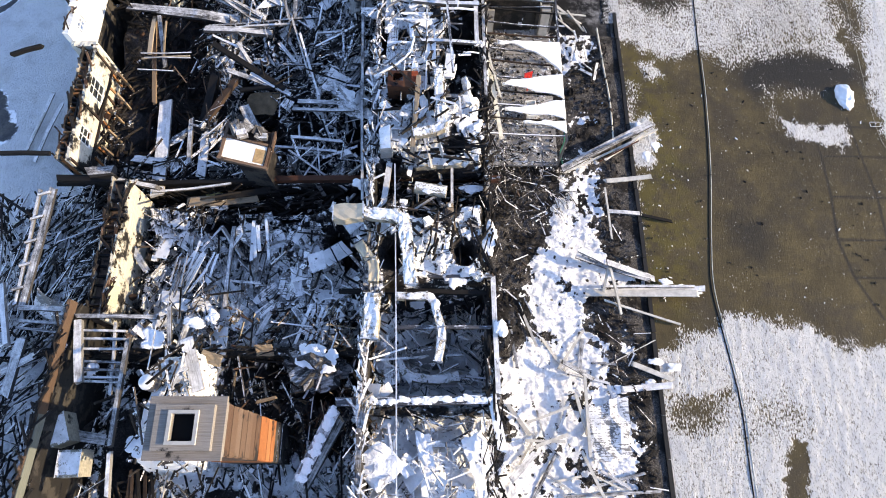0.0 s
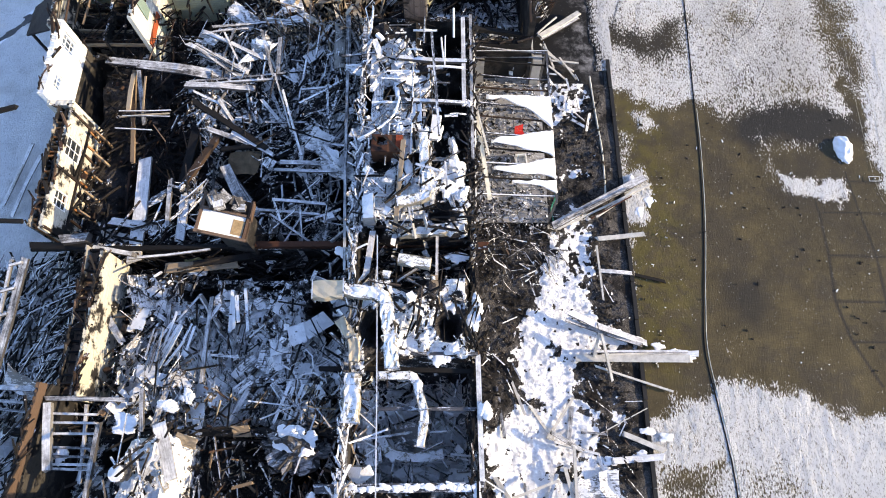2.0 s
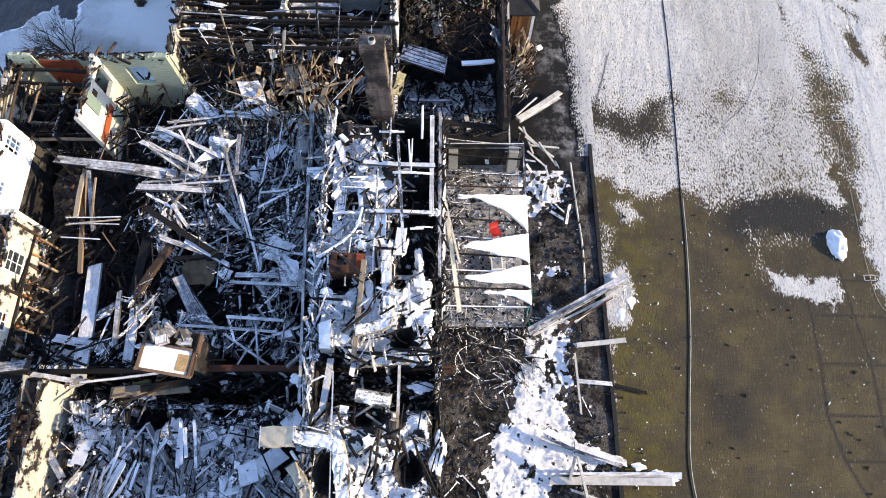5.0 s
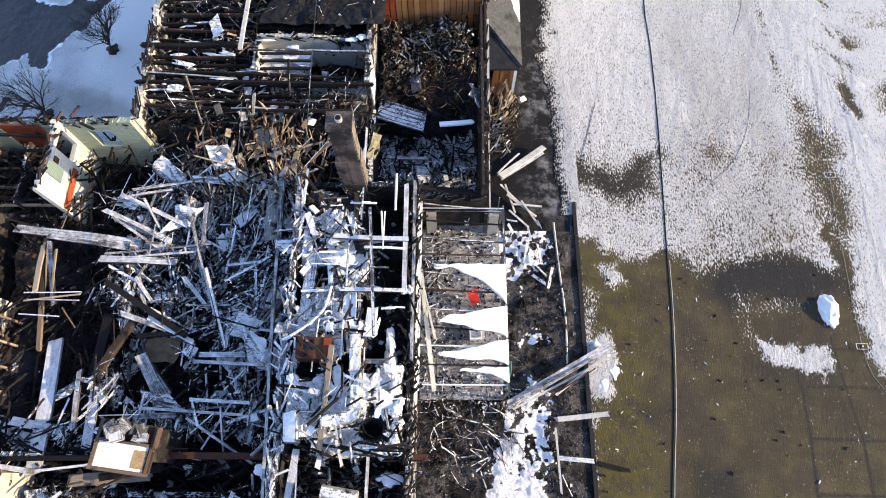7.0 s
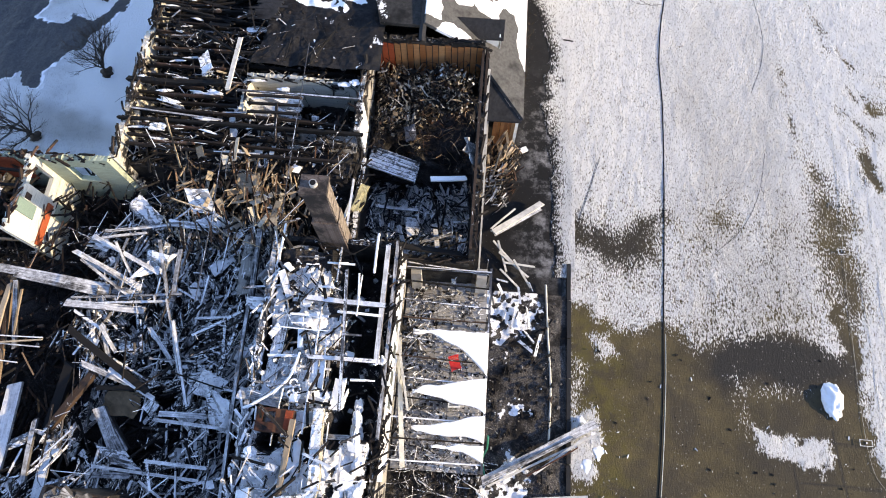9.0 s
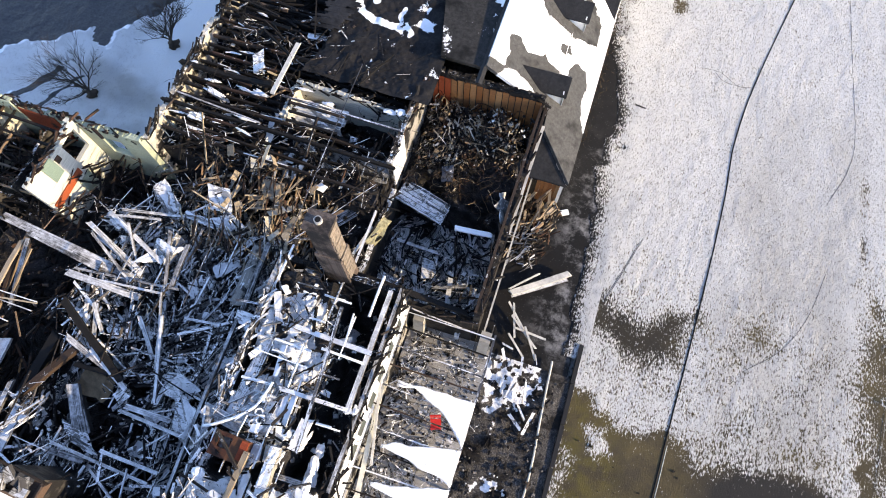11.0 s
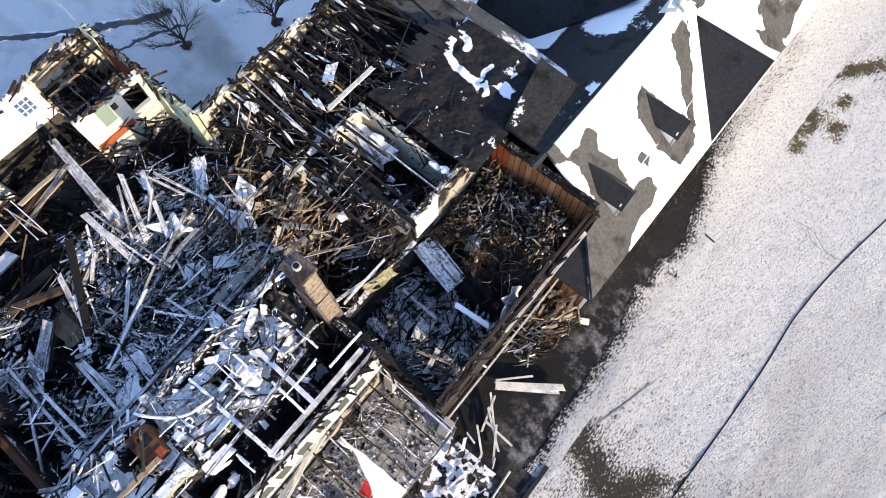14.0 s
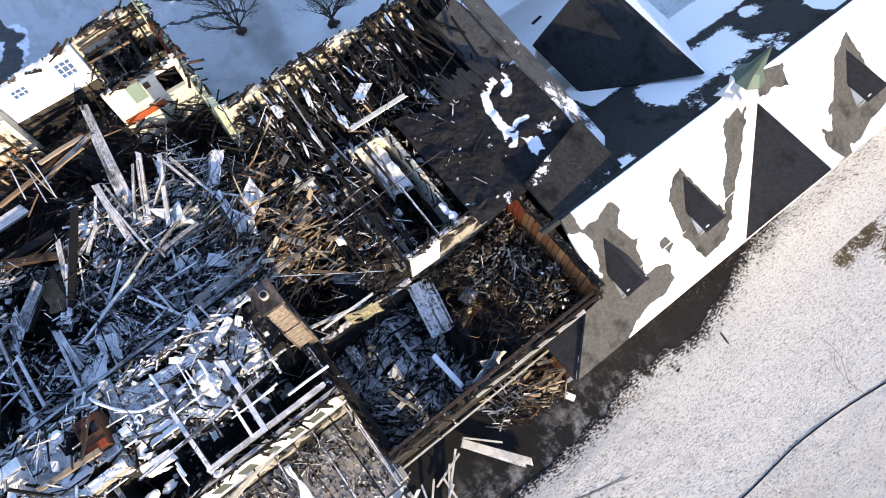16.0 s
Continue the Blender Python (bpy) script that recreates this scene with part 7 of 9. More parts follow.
lay(PALE, (3.81, 1.79, 0.60), (5.63, 1.74, 0.60), 0.12, 0.06)
sheet(WHITE, (7.02, 3.36, 0.25), (8.81, 3.75, 0.25), (6.94, 0.82, 0.25), 0.03)
lay(FROST, (5.54, -0.64, 0.20), (9.96, -0.40, 0.10), 0.14, 0.06)
lay(PALE, (6.47, 28.32, 0.50), (9.03, 30.30, 0.30), 0.3, 0.14)
lay(FROST, (6.55, 28.24, 0.35), (8.96, 29.97, 0.20), 0.2, 0.1)
lay(PALE, (6.30, 28.44, 0.60), (7.54, 29.73, 0.50), 0.08, 0.08)
lay(PALE, (6.48, 27.88, 0.30), (7.90, 26.43, 0.15), 0.1, 0.06)
lay(PALE, (6.78, 27.29, 0.30), (8.37, 26.05, 0.15), 0.1, 0.06)
lay(PALE, (6.74, 27.88, 0.30), (7.24, 26.24, 0.15), 0.1, 0.06)
lay(PALE, (7.08, 26.71, 0.30), (8.74, 26.63, 0.15), 0.1, 0.06)
lay(PALE, (6.90, 26.33, 0.30), (7.85, 25.48, 0.15), 0.1, 0.06)
lay(PALE, (7.58, 26.91, 0.30), (8.50, 25.49, 0.15), 0.1, 0.06)
# thin bars and wires over the north block
lay(STEEL, (-5.96, 28.75, 6.90), (-5.66, 21.80, 6.90), 0.03, 0.03)
lay(STEEL, (-2.92, 34.37, 7.20), (-2.73, 25.67, 7.20), 0.03, 0.03)
lay(PALE, (-5.94, 30.58, 5.00), (-5.43, 30.54, 5.00), 0.05, 0.05)
lay(CHAR, (-11.74, 30.66, 5.70), (-0.15, 30.56, 5.70), 0.12, 0.18)
lay(CHAR, (-11.80, 32.76, 5.80), (-7.02, 32.86, 5.80), 0.2, 0.22)
lay(FROST, (-11.24, 31.22, 5.70), (-6.80, 30.85, 5.70), 0.08, 0.08)
lay(STEEL, (-6.37, 32.44, 5.90), (-0.49, 32.34, 5.90), 0.08, 0.08)
lay(PALE, (-6.58, 35.17, 6.30), (-6.68, 32.30, 6.20), 0.2, 0.1)
sheet(WHITE, (-8.52, 34.01, 6.00), (-8.07, 34.36, 6.20), (-8.28, 33.36, 5.60), 0.03)
sheet(WHITE, (-10.01, 30.36, 5.90), (-9.28, 30.36, 5.90), (-10.14, 30.11, 5.70), 0.03)
snow_heap(-11.21, 32.86, 5.80, 0.5, 0.2, 0.12)
snow_heap(-10.09, 30.41, 5.50, 0.5, 0.25, 0.15)
snow_heap(-8.30, 33.82, 5.20, 0.5, 0.4, 0.15)
snow_heap(-1.42, 33.32, 5.60, 0.5, 0.25, 0.15)
snow_heap(-0.84, 33.45, 5.70, 0.4, 0.3, 0.15)
sheet(GREYB, (-5.38, 31.10, 4.90), (-4.24, 31.11, 4.90), (-5.32, 30.24, 4.20), 0.03)
sheet(GREYB, (-3.96, 31.11, 4.90), (-2.25, 31.12, 4.90), (-3.89, 30.25, 4.20), 0.03)
sheet(GREYB, (-1.97, 31.12, 4.90), (-0.55, 31.13, 4.90), (-2.01, 30.36, 4.30), 0.03)
lay(CHAR, (-5.79, 32.21, 5.90), (-3.22, 32.22, 5.90), 0.1, 0.12)
lay(CHAR, (-5.74, 31.77, 5.90), (-3.18, 31.79, 5.90), 0.1, 0.12)
lay(CHAR, (-5.69, 31.30, 5.90), (-3.15, 31.32, 5.90), 0.1, 0.12)
sheet(WHITE, (-6.31, 33.10, 4.90), (-3.55, 33.11, 4.90), (-6.40, 32.12, 4.20), 0.03)
duct(CORR, [(-0.1, 30.85, 3.2), (2.25, 30.45, 2.55)], 1.15, 0.16)
lay(SNOWY, (3.16, 29.29, 4.20), (4.81, 29.44, 4.20), 0.22, 0.14)
sheet(WHITE, (4.57, 31.24, 4.80), (5.06, 29.84, 4.90), (4.76, 31.81, 4.00), 0.03)
sheet(WHITE, (4.56, 30.55, 4.90), (4.73, 31.14, 4.90), (5.24, 30.48, 4.30), 0.03)
sheet(WHITE, (0.11, 26.49, 2.00), (0.13, 26.94, 2.00), (1.10, 26.48, 1.40), 0.03)
sheet(STEELP, (1.49, 32.43, 3.60), (1.99, 32.61, 3.60), (1.64, 31.75, 3.30), 0.03)
lay(PALE, (-0.86, 25.93, 4.60), (-0.49, 28.17, 4.20), 0.12, 0.1)
sheet(MOSSY, (-0.46, 27.32, 4.40), (-0.19, 28.72, 4.30), (-0.06, 27.40, 4.00), 0.03)
lay(FROST, (-0.51, 26.23, 4.50), (-0.48, 28.81, 4.60), 0.1, 0.08)
lay(CHAR, (-1.04, 25.74, 4.50), (4.85, 25.73, 3.70), 0.22, 0.22)
lay(STEEL, (-3.36, 25.85, 5.50), (-0.71, 29.67, 5.50), 0.03, 0.03)
lay(FROST, (0.24, 28.84, 1.60), (2.45, 28.78, 1.60), 0.16, 0.08)
lay(FROST, (1.51, 27.86, 1.50), (2.08, 26.39, 1.40), 0.22, 0.06)
lay(FROST, (3.39, 28.00, 1.50), (3.65, 26.51, 1.40), 0.24, 0.06)
lay(FROST, (2.61, 26.97, 1.60), (4.29, 27.56, 1.60), 0.14, 0.06)
sheet(WHITE, (1.74, 28.40, 1.40), (2.46, 28.61, 1.40), (1.98, 27.39, 1.20), 0.03)
# timber on the western snow
lay(FROST, (-22.43, 20.97, 0.30), (-23.21, 17.14, 0.20), 0.2, 0.06)
lay(FROST, (-21.74, 20.17, 0.35), (-22.55, 16.60, 0.20), 0.2, 0.06)
lay(PALE, (-22.62, 19.64, 0.30), (-23.06, 17.86, 0.20), 0.1, 0.05)
lay(CHAR, (-9.62, 46.34, 0.10), (-9.75, 47.12, 0.10), 0.16, 0.06)
lay(CHAR, (10.12, 41.42, 0.06), (10.76, 41.33, 0.06), 0.09, 0.06)
# snow clinging to the spilt timber
snow_heap(12.12, 9.30, 0.20, 0.55, 0.28, 0.22)
snow_heap(11.34, 9.62, 0.20, 0.55, 0.28, 0.22)
snow_heap(10.28, 9.96, 0.20, 0.55, 0.28, 0.22)
snow_heap(12.76, 9.04, 0.20, 0.55, 0.28, 0.22)
snow_heap(9.22, 10.30, 0.20, 0.55, 0.28, 0.22)
snow_heap(11.65, 18.42, 0.00, 0.4, 0.5, 0.14)
snow_heap(11.88, 17.72, 0.00, 0.4, 0.5, 0.14)
snow_heap(11.36, 17.08, 0.00, 0.4, 0.5, 0.14)
snow_heap(11.11, 19.01, 0.00, 0.4, 0.5, 0.14)
snow_heap(10.39, 5.52, 0.10, 0.6, 0.3, 0.2)
snow_heap(11.32, 5.24, 0.10, 0.6, 0.3, 0.2)
snow_heap(8.59, 4.16, 0.10, 0.6, 0.3, 0.2)
snow_heap(9.99, 4.43, 0.10, 0.6, 0.3, 0.2)
CABLES = [[(11.03, 29.47, 0.015), (11.61, 31.34, 0.015), (12.21, 33.47, 0.015)], [(21.15, 38.44, 0.015), (22.02, 40.82, 0.015), (22.23, 43.17, 0.015), (21.58, 48.83, 0.015), (20.84, 55.18, 0.015)], [(16.38, 44.72, 0.015), (15.51, 44.53, 0.015), (14.41, 45.16, 0.015), (13.42, 45.18, 0.015)], [(15.60, 44.51, 0.015), (14.66, 44.61, 0.015), (14.05, 45.15, 0.015)], [(21.54, 34.48, 0.015), (20.90, 31.85, 0.015), (19.84, 29.76, 0.015), (18.23, 28.14, 0.015)], [(11.01, 29.56, 0.015), (11.74, 31.98, 0.015), (12.03, 33.13, 0.015)]]

# ---- loose timber, area by area ----
FR, CH, TN, SH, SN = m_frosty, m_char, m_tan, m_sheet, m_snowy
THIN, WIDE = (0.025, 0.095), (0.12, 0.26)
SPILLS = [
    # name, label, area, number, length, width, thickness, material, heading, spread, tilt, lift
    ("hall_boards", "frosted boards and battens heaped over the hall", (-13.2, -3.4, 14.0, 27.2), 1250, (0.3, 2.6), (0.03, 0.13), (0.03, 0.07), FR, 60, 60, 15, 1.7),
    ("hall_planks", "broad frosted planks strewn over the hall", (-12.4, -3.4, 14.0, 27.2), 180, (0.8, 2.4), (0.08, 0.19), (0.04, 0.1), FR, 100, 40, 14, 1.7),
    ("hall_charred", "charred sticks among the hall's rubble", (-16.8, -3.3, 13.8, 28.0), 700, (0.4, 2.6), THIN, (0.04, 0.1), CH, None, 0, 20, 1.5),
    ("hall_sheets", "broken plaster sheets over the hall", (-11.5, -3.4, 14.2, 27.0), 150, (0.4, 1.3), (0.3, 0.8), (0.02, 0.04), SH, None, 0, 24, 1.5),
    ("west_charred", "red-brown burnt timber along the outer wall", (-15.4, -11.8, 14.2, 24.4), 150, (0.6, 3.0), THIN, (0.04, 0.1), m_umber, 95, 35, 22, 1.6),
    ("north_spill", "split tan boards spilt at the hall's end", (-9.6, -2.6, 24.8, 29.0), 230, (0.3, 1.8), (0.02, 0.09), (0.03, 0.07), TN, 110, 45, 24, 2.2),
    ("north_spill_dark", "charred boards spilt at the hall's end", (-14.5, 0.0, 24.5, 29.2), 90, (0.5, 2.2), THIN, (0.03, 0.09), CH, None, 0, 24, 1.8),
    ("south_room_boards", "frosted boards over the southern room", (-13.6, -3.4, 5.3, 12.0), 130, (0.3, 2.2), (0.02, 0.09), (0.03, 0.07), FR, 80, 45, 10, 0.8),
    ("south_room_planks", "broad snowy planks over the southern room", (-13.4, -3.4, 5.4, 11.8), 34, (0.8, 2.4), WIDE, (0.04, 0.09), FR, 80, 25, 8, 0.8),
    ("south_room_sheets", "broken plaster sheets over the southern room", (-13.4, -3.4, 5.4, 11.8), 100, (0.5, 1.5), (0.35, 0.9), (0.02, 0.04), SH, None, 0, 12, 0.8),
    ("south_room_charred", "charred sticks in the southern room", (-13.6, -3.3, 5.2, 12.4), 150, (0.4, 1.8), THIN, (0.03, 0.08), CH, None, 0, 18, 0.9),
    ("corridor_charred", "charred timber choking the corridor", (-17.0, 2.0, 11.8, 13.8), 420, (0.5, 2.4), THIN, (0.04, 0.1), CH, 5, 30, 18, 1.5),
    ("corridor_scraps", "pale scraps in the dark corridor", (-14.0, 2.0, 11.7, 13.6), 120, (0.3, 1.0), WIDE, (0.02, 0.05), SH, None, 0, 25, 1.2),
    ("strip_boards", "frosted battens over the strip of rooms", (-3.1, 1.9, 7.0, 25.0), 110, (0.3, 1.8), (0.04, 0.11), (0.04, 0.09), SN, 0, 90, 12, 0.9),
    ("strip_charred", "charred battens over the strip of rooms", (-3.1, 1.9, 5.6, 25.0), 260, (0.3, 1.8), (0.03, 0.1), (0.04, 0.1), CH, None, 0, 14, 0.8),
    ("strip_chunks", "snowy chunks of masonry on the strip of rooms", (-3.1, 1.9, 8.0, 24.0), 26, (0.2, 0.6), (0.15, 0.4), (0.1, 0.3), SN, 0, 40, 14, 0.8),
    ("strip_south", "frosted boards in the southern strip", (-3.0, 1.9, -8.5, 7.5), 420, (0.4, 1.8), THIN, (0.03, 0.08), SN, None, 0, 16, 1.2),
    ("strip_south_sheets", "pale sheets in the southern strip", (-3.0, 1.8, -8.5, 7.5), 70, (0.4, 1.2), (0.3, 0.8), (0.02, 0.05), SH, None, 0, 18, 0.9),
    ("far_south_boards", "frosted timber over the far southern rooms", (-17.0, -3.4, -8.5, 5.0), 480, (0.5, 2.4), THIN, (0.03, 0.09), FR, 90, 50, 14, 1.6),
    ("far_south_charred", "charred timber over the far southern rooms", (-17.0, -3.0, -8.5, 5.4), 330, (0.4, 2.0), THIN, (0.03, 0.09), CH, None, 0, 20, 2.0),
    ("hearth_spill", "tan and black splinters round the chimney", (-9.0, -2.6, 1.0, 6.8), 420, (0.15, 1.2), (0.02, 0.10), (0.02, 0.06), m_tan, None, 0, 26, 2.0),
    ("west_room_boards", "frosted timber along the south-west rooms", (-17.2, -14.2, 5.2, 13.2), 330, (0.5, 2.4), THIN, (0.03, 0.09), FR, 70, 40, 16, 1.6),
    ("block_charred", "charred sticks and joist ends over the north block", (-11.2, -0.6, 29.0, 34.6), 120, (0.6, 3.0), (0.04, 0.12), (0.04, 0.12), CH, 0, 16, 6, 1.7),
    ("block_charred_far", "charred sticks over the north block's far rooms", (-11.2, -6.3, 34.6, 40.4), 130, (0.6, 3.0), (0.04, 0.12), (0.04, 0.12), CH, 0, 18, 6, 1.8),
    ("block_frosted", "frosted scraps over the north block", (-11.2, -4.5, 29.0, 37.0), 120, (0.3, 2.2), (0.02, 0.07), (0.02, 0.05), FR, 5, 40, 6, 1.9),
    ("block_scraps", "pale scraps over the north block", (-11.0, -1.0, 29.0, 36.5), 60, (0.3, 0.9), (0.2, 0.5), (0.02, 0.05), SH, None, 0, 25, 1.7),
    ("block_tan", "split tan wood over the north block", (-11.2, -1.0, 28.6, 34.0), 40, (0.4, 1.8), THIN, (0.03, 0.07), TN, None, 0, 20, 1.7),
    ("red_room_rubble", "tangled charred rubble in the room with red boards", (0.0, 5.0, 31.0, 36.0), 160, (0.2, 1.3), (0.02, 0.09), (0.02, 0.07), CH, None, 0, 30, 1.0),
    ("red_room_scraps", "pale and tan scraps on the room's rubble", (0.0, 4.4, 31.4, 36.0), 120, (0.1, 0.9), (0.015, 0.06), (0.015, 0.04), TN, None, 0, 30, 1.2),
    ("dark_room_boards", "blue-shaded frosted boards in the dark room", (-0.1, 5.0, 25.8, 30.4), 240, (0.4, 1.9), WIDE, (0.03, 0.06), FR, 70, 60, 10, 0.5),
    ("dark_room_sticks", "frosted sticks in the dark room", (-0.1, 5.0, 25.8, 29.6), 320, (0.3, 1.5), THIN, (0.03, 0.06), FR, None, 0, 14, 0.6),
    ("dark_room_charred", "charred timber in the dark room", (-0.2, 5.1, 25.8, 30.8), 220, (0.4, 1.8), THIN, (0.03, 0.08), CH, None, 0, 18, 1.2),
    ("hall_splinters", "fine frosted splinters over the hall", (-13.4, -3.3, 13.9, 27.4), 3400, (0.1, 1.0), (0.012, 0.04), (0.012, 0.03), FR, None, 0, 18, 1.9),
    ("south_splinters", "fine frosted splinters over the southern room", (-13.6, -3.3, 5.2, 12.4), 520, (0.1, 0.9), (0.012, 0.04), (0.012, 0.03), FR, None, 0, 14, 1.0),
    ("strip_splinters", "fine splinters over the strip of rooms", (-3.1, 1.9, -8, 25.0), 500, (0.1, 0.7), (0.012, 0.04), (0.012, 0.03), SN, None, 0, 16, 1.0),
    ("block_splinters", "fine splinters over the north block", (-11.2, -0.6, 25.5, 36.0), 800, (0.1, 1.2), (0.012, 0.035), (0.012, 0.03), FR, None, 0, 18, 1.9),
    ("red_room_flakes", "pale flakes on the rubble of the room with red boards", (-0.1, 4.4, 32.6, 36.0), 620, (0.08, 0.7), (0.015, 0.10), (0.01, 0.04), m_spill, None, 0, 30, 1.1),
    ("parapet_boards", "frosted boards beyond the parapet", (-22.5, -15.8, -8.0, 6.2), 420, (0.4, 2.4), THIN, (0.03, 0.08), FR, 70, 40, 14, 1.6),
    ("parapet_charred", "charred timber beyond the parapet", (-22.5, -15.6, -8.0, 6.4), 420, (0.4, 2.2), THIN, (0.03, 0.09), CH, 70, 60, 16, 1.6),
    ("block_studs", "fallen charred studs across the north block", (-11.2, -0.8, 29.0, 38.0), 90, (0.5, 2.2), (0.04, 0.1), (0.04, 0.1), CH, 90, 16, 10, 1.8),
    ("west_yard_boards", "frosted timber heaped outside the leaning wall", (-22.4, -17.3, 6.4, 13.2), 240, (0.4, 2.4), THIN, (0.03, 0.08), SN, 75, 40, 14, 1.6),
    ("west_yard_charred", "charred timber heaped outside the leaning wall", (-22.4, -17.3, 6.4, 13.4), 130, (0.4, 2.4), THIN, (0.03, 0.09), CH, 75, 50, 16, 1.6),
    ("flat_joist_scraps", "burnt laths over the flat's floor", (-18.8, -14.9, 24.8, 28.0), 60, (0.3, 2.0), (0.03, 0.08), (0.03, 0.06), m_umber, 0, 60, 20, 2.4),
    ("flat_spill", "tan splinters below the flat", (-14.6, -11.4, 23.8, 28.2), 110, (0.4, 1.8), THIN, (0.03, 0.07), m_umber, 100, 40, 28, 2.4),
]
# the larger boards and sheets are things of their own: name, label, category, group, material
SINGLE = {
    "hall_planks": ("fallen_plank", "broad frosted plank fallen into the hall", "plank", "hall planks", m_frosty_one),
    "hall_sheets": ("plaster_piece", "broken plaster sheet lying on the hall's rubble", "sheet", "hall sheets", m_sheet_one),
    "south_room_planks": ("fallen_plank", "broad snowy plank in the southern room", "plank", "southern planks", m_frosty_one),
    "south_room_sheets": ("plaster_piece", "broken plaster sheet in the southern room", "sheet", "southern sheets", m_sheet_one),
    "strip_south_sheets": ("plaster_piece", "pale sheet in the snowy southern strip", "sheet", "strip sheets", m_sheet_one),
    "block_charred": ("charred_joist", "charred joist end over the north block", "joist", "block timber", m_char_one),
    "block_studs": ("charred_stud", "fallen charred stud across the north block", "stud", "block studs", m_char_one),
    "block_scraps": ("plaster_piece", "pale scrap of plaster over the north block", "scrap", "block scraps", m_sheet_one),
    "dark_room_boards": ("shaded_board", "blue-shaded frosted board in the dark room", "board", "dark room boards", m_frosty_one),
    "south_room_boards": ("frosted_batten", "thin frosted board in the southern room", "board", "southern boards", m_frosty_one),
    "strip_boards": ("snowy_batten", "snow-crusted batten over the strip of rooms", "batten", "strip battens", m_frosty_one),
    "strip_chunks": ("masonry_chunk", "snowy chunk of masonry on the strip of rooms", "chunk", "masonry chunks", m_snow),
    "block_frosted": ("frosted_lath", "frosted lath over the north block", "lath", "block laths", m_frosty_one),
    "west_charred": ("burnt_timber", "burnt red-brown timber along the outer wall", "timber", "outer wall timber", m_umber_one),
    "north_spill": ("split_board", "split tan board spilt at the hall's end", "board", "spilt boards", m_tan_one),
    "corner_timber": ("yard_timber", "snowy timber at the corner of the yard", "timber", "corner timber", m_frosty_one),
}
for i, (name, label, area, n, ln, w, th, mat, hd, sp, tilt, lift) in enumerate(SPILLS):
    if name in SINGLE:
        scatter(name, label, area, zbed, n, ln, w, th, SINGLE[name][4], hd, sp, tilt * 0.7, lift * 0.75, seed=300 + i, gaps=mat in (FR, SN, SH), single=SINGLE[name])
        continue
    scatter(name, label, area, zbed, n, ln, w, th, mat, hd, sp, tilt, lift, seed=300 + i, gaps=mat in (FR, SN, SH) or name.startswith("red_room"))

r = random.Random(71)
for k in range(44):
    area, mats = r.choice([((-12.6, -4.0, 14.6, 26.6), (m_frosty_one, m_frosty_one, m_sheet_one)), ((-12.6, -4.0, 14.6, 26.6), (m_frosty_one, m_frosty_one, m_tan_one)), ((-13.0, -4.0, 5.8, 11.4), (m_frosty_one, m_sheet_one)), ((-11.5, -1.5, 25.2, 28.6), (m_tan_one, m_frosty_one)), ((-16.0, -4.0, -6.0, 4.4), (m_frosty_one, m_char_one))])
    x, y = r.uniform(*area[:2]), r.uniform(*area[2:])
    if in_void(x, y) > 0:
        continue
    bundle("torn_boarding", "torn section of frosted boarding on the rubble", x, y, zbed(x, y) + r.uniform(0.5, 1.4), 80 + 140 * noise.noise(Vector((x * 0.33 + 31, y * 0.33, 1.7))), r.randint(4, 8), r.uniform(0.9, 2.2), r.uniform(0.09, 0.17), r.choice(mats), 700 + k, 14)


YX, YY = np.arange(2, 10.6, 0.1), np.arange(-9, 27, 0.1)
YGRID = yard_height(*np.meshgrid(YX, YY))


def zyard(x, y):
    return float(YGRID[int(min(max((y + 9) / 0.1, 0), len(YY) - 1)), int(min(max((x - 2) / 0.1, 0), len(YX) - 1))])


YSNOW = yard_snow(*np.meshgrid(YX, YY))


def clear_of_snow(x, y):
    return YSNOW[int((y + 9) / 0.1), int((x - 2) / 0.1)] < 0.1


YARD = [
    ("yard_splinters", "grey splinters and laths strewn over the yard", (2.3, 10.0, -8.0, 13.6), 260, (0.15, 1.2), (0.02, 0.07), (0.02, 0.05), FR, None, 0, 8, 0.2),
    ("yard_dark", "charred crumbs strewn over the yard", (2.2, 9.8, -8.0, 25.0), 2200, (0.05, 0.4), (0.04, 0.12), (0.03, 0.08), CH, None, 0, 10, 0.1),
    ("yard_laths", "pale laths and branches across the porch's end", (2.4, 7.0, 13.4, 17.2), 70, (0.3, 1.9), (0.02, 0.06), (0.02, 0.04), FR, 150, 40, 8, 0.3),
    ("porch_splinters", "pale splinters on the porch floor", (2.4, 6.2, 16.4, 25.2), 650, (0.08, 0.7), (0.02, 0.06), (0.02, 0.04), m_frosty, None, 0, 8, 0.3),
    ("corner_timber", "snowy timber at the corner of the yard", (6.4, 9.2, 22.2, 25.8), 12, (0.4, 1.7), (0.06, 0.18), (0.03, 0.06), SN, 120, 35, 8, 0.25),
    ("porch_end_splinters", "broken laths beside the boarded porch", (5.5, 7.6, 30.5, 33.6), 150, (0.3, 1.4), (0.03, 0.1), (0.02, 0.05), m_tan, 60, 50, 20, 0.6),
]
for i, (name, label, area, n, ln, w, th, mat, hd, sp, tilt, lift) in enumerate(YARD):
    scatter(name, label, area, zyard if area[2] < 26 and area[0] < 6.3 or i in (0, 1, 4) else (lambda x, y: 0.0), n, ln, w, th, mat, hd, sp, tilt, lift, seed=500 + i, keep=clear_of_snow if i < 2 else None, single=SINGLE.get(name))

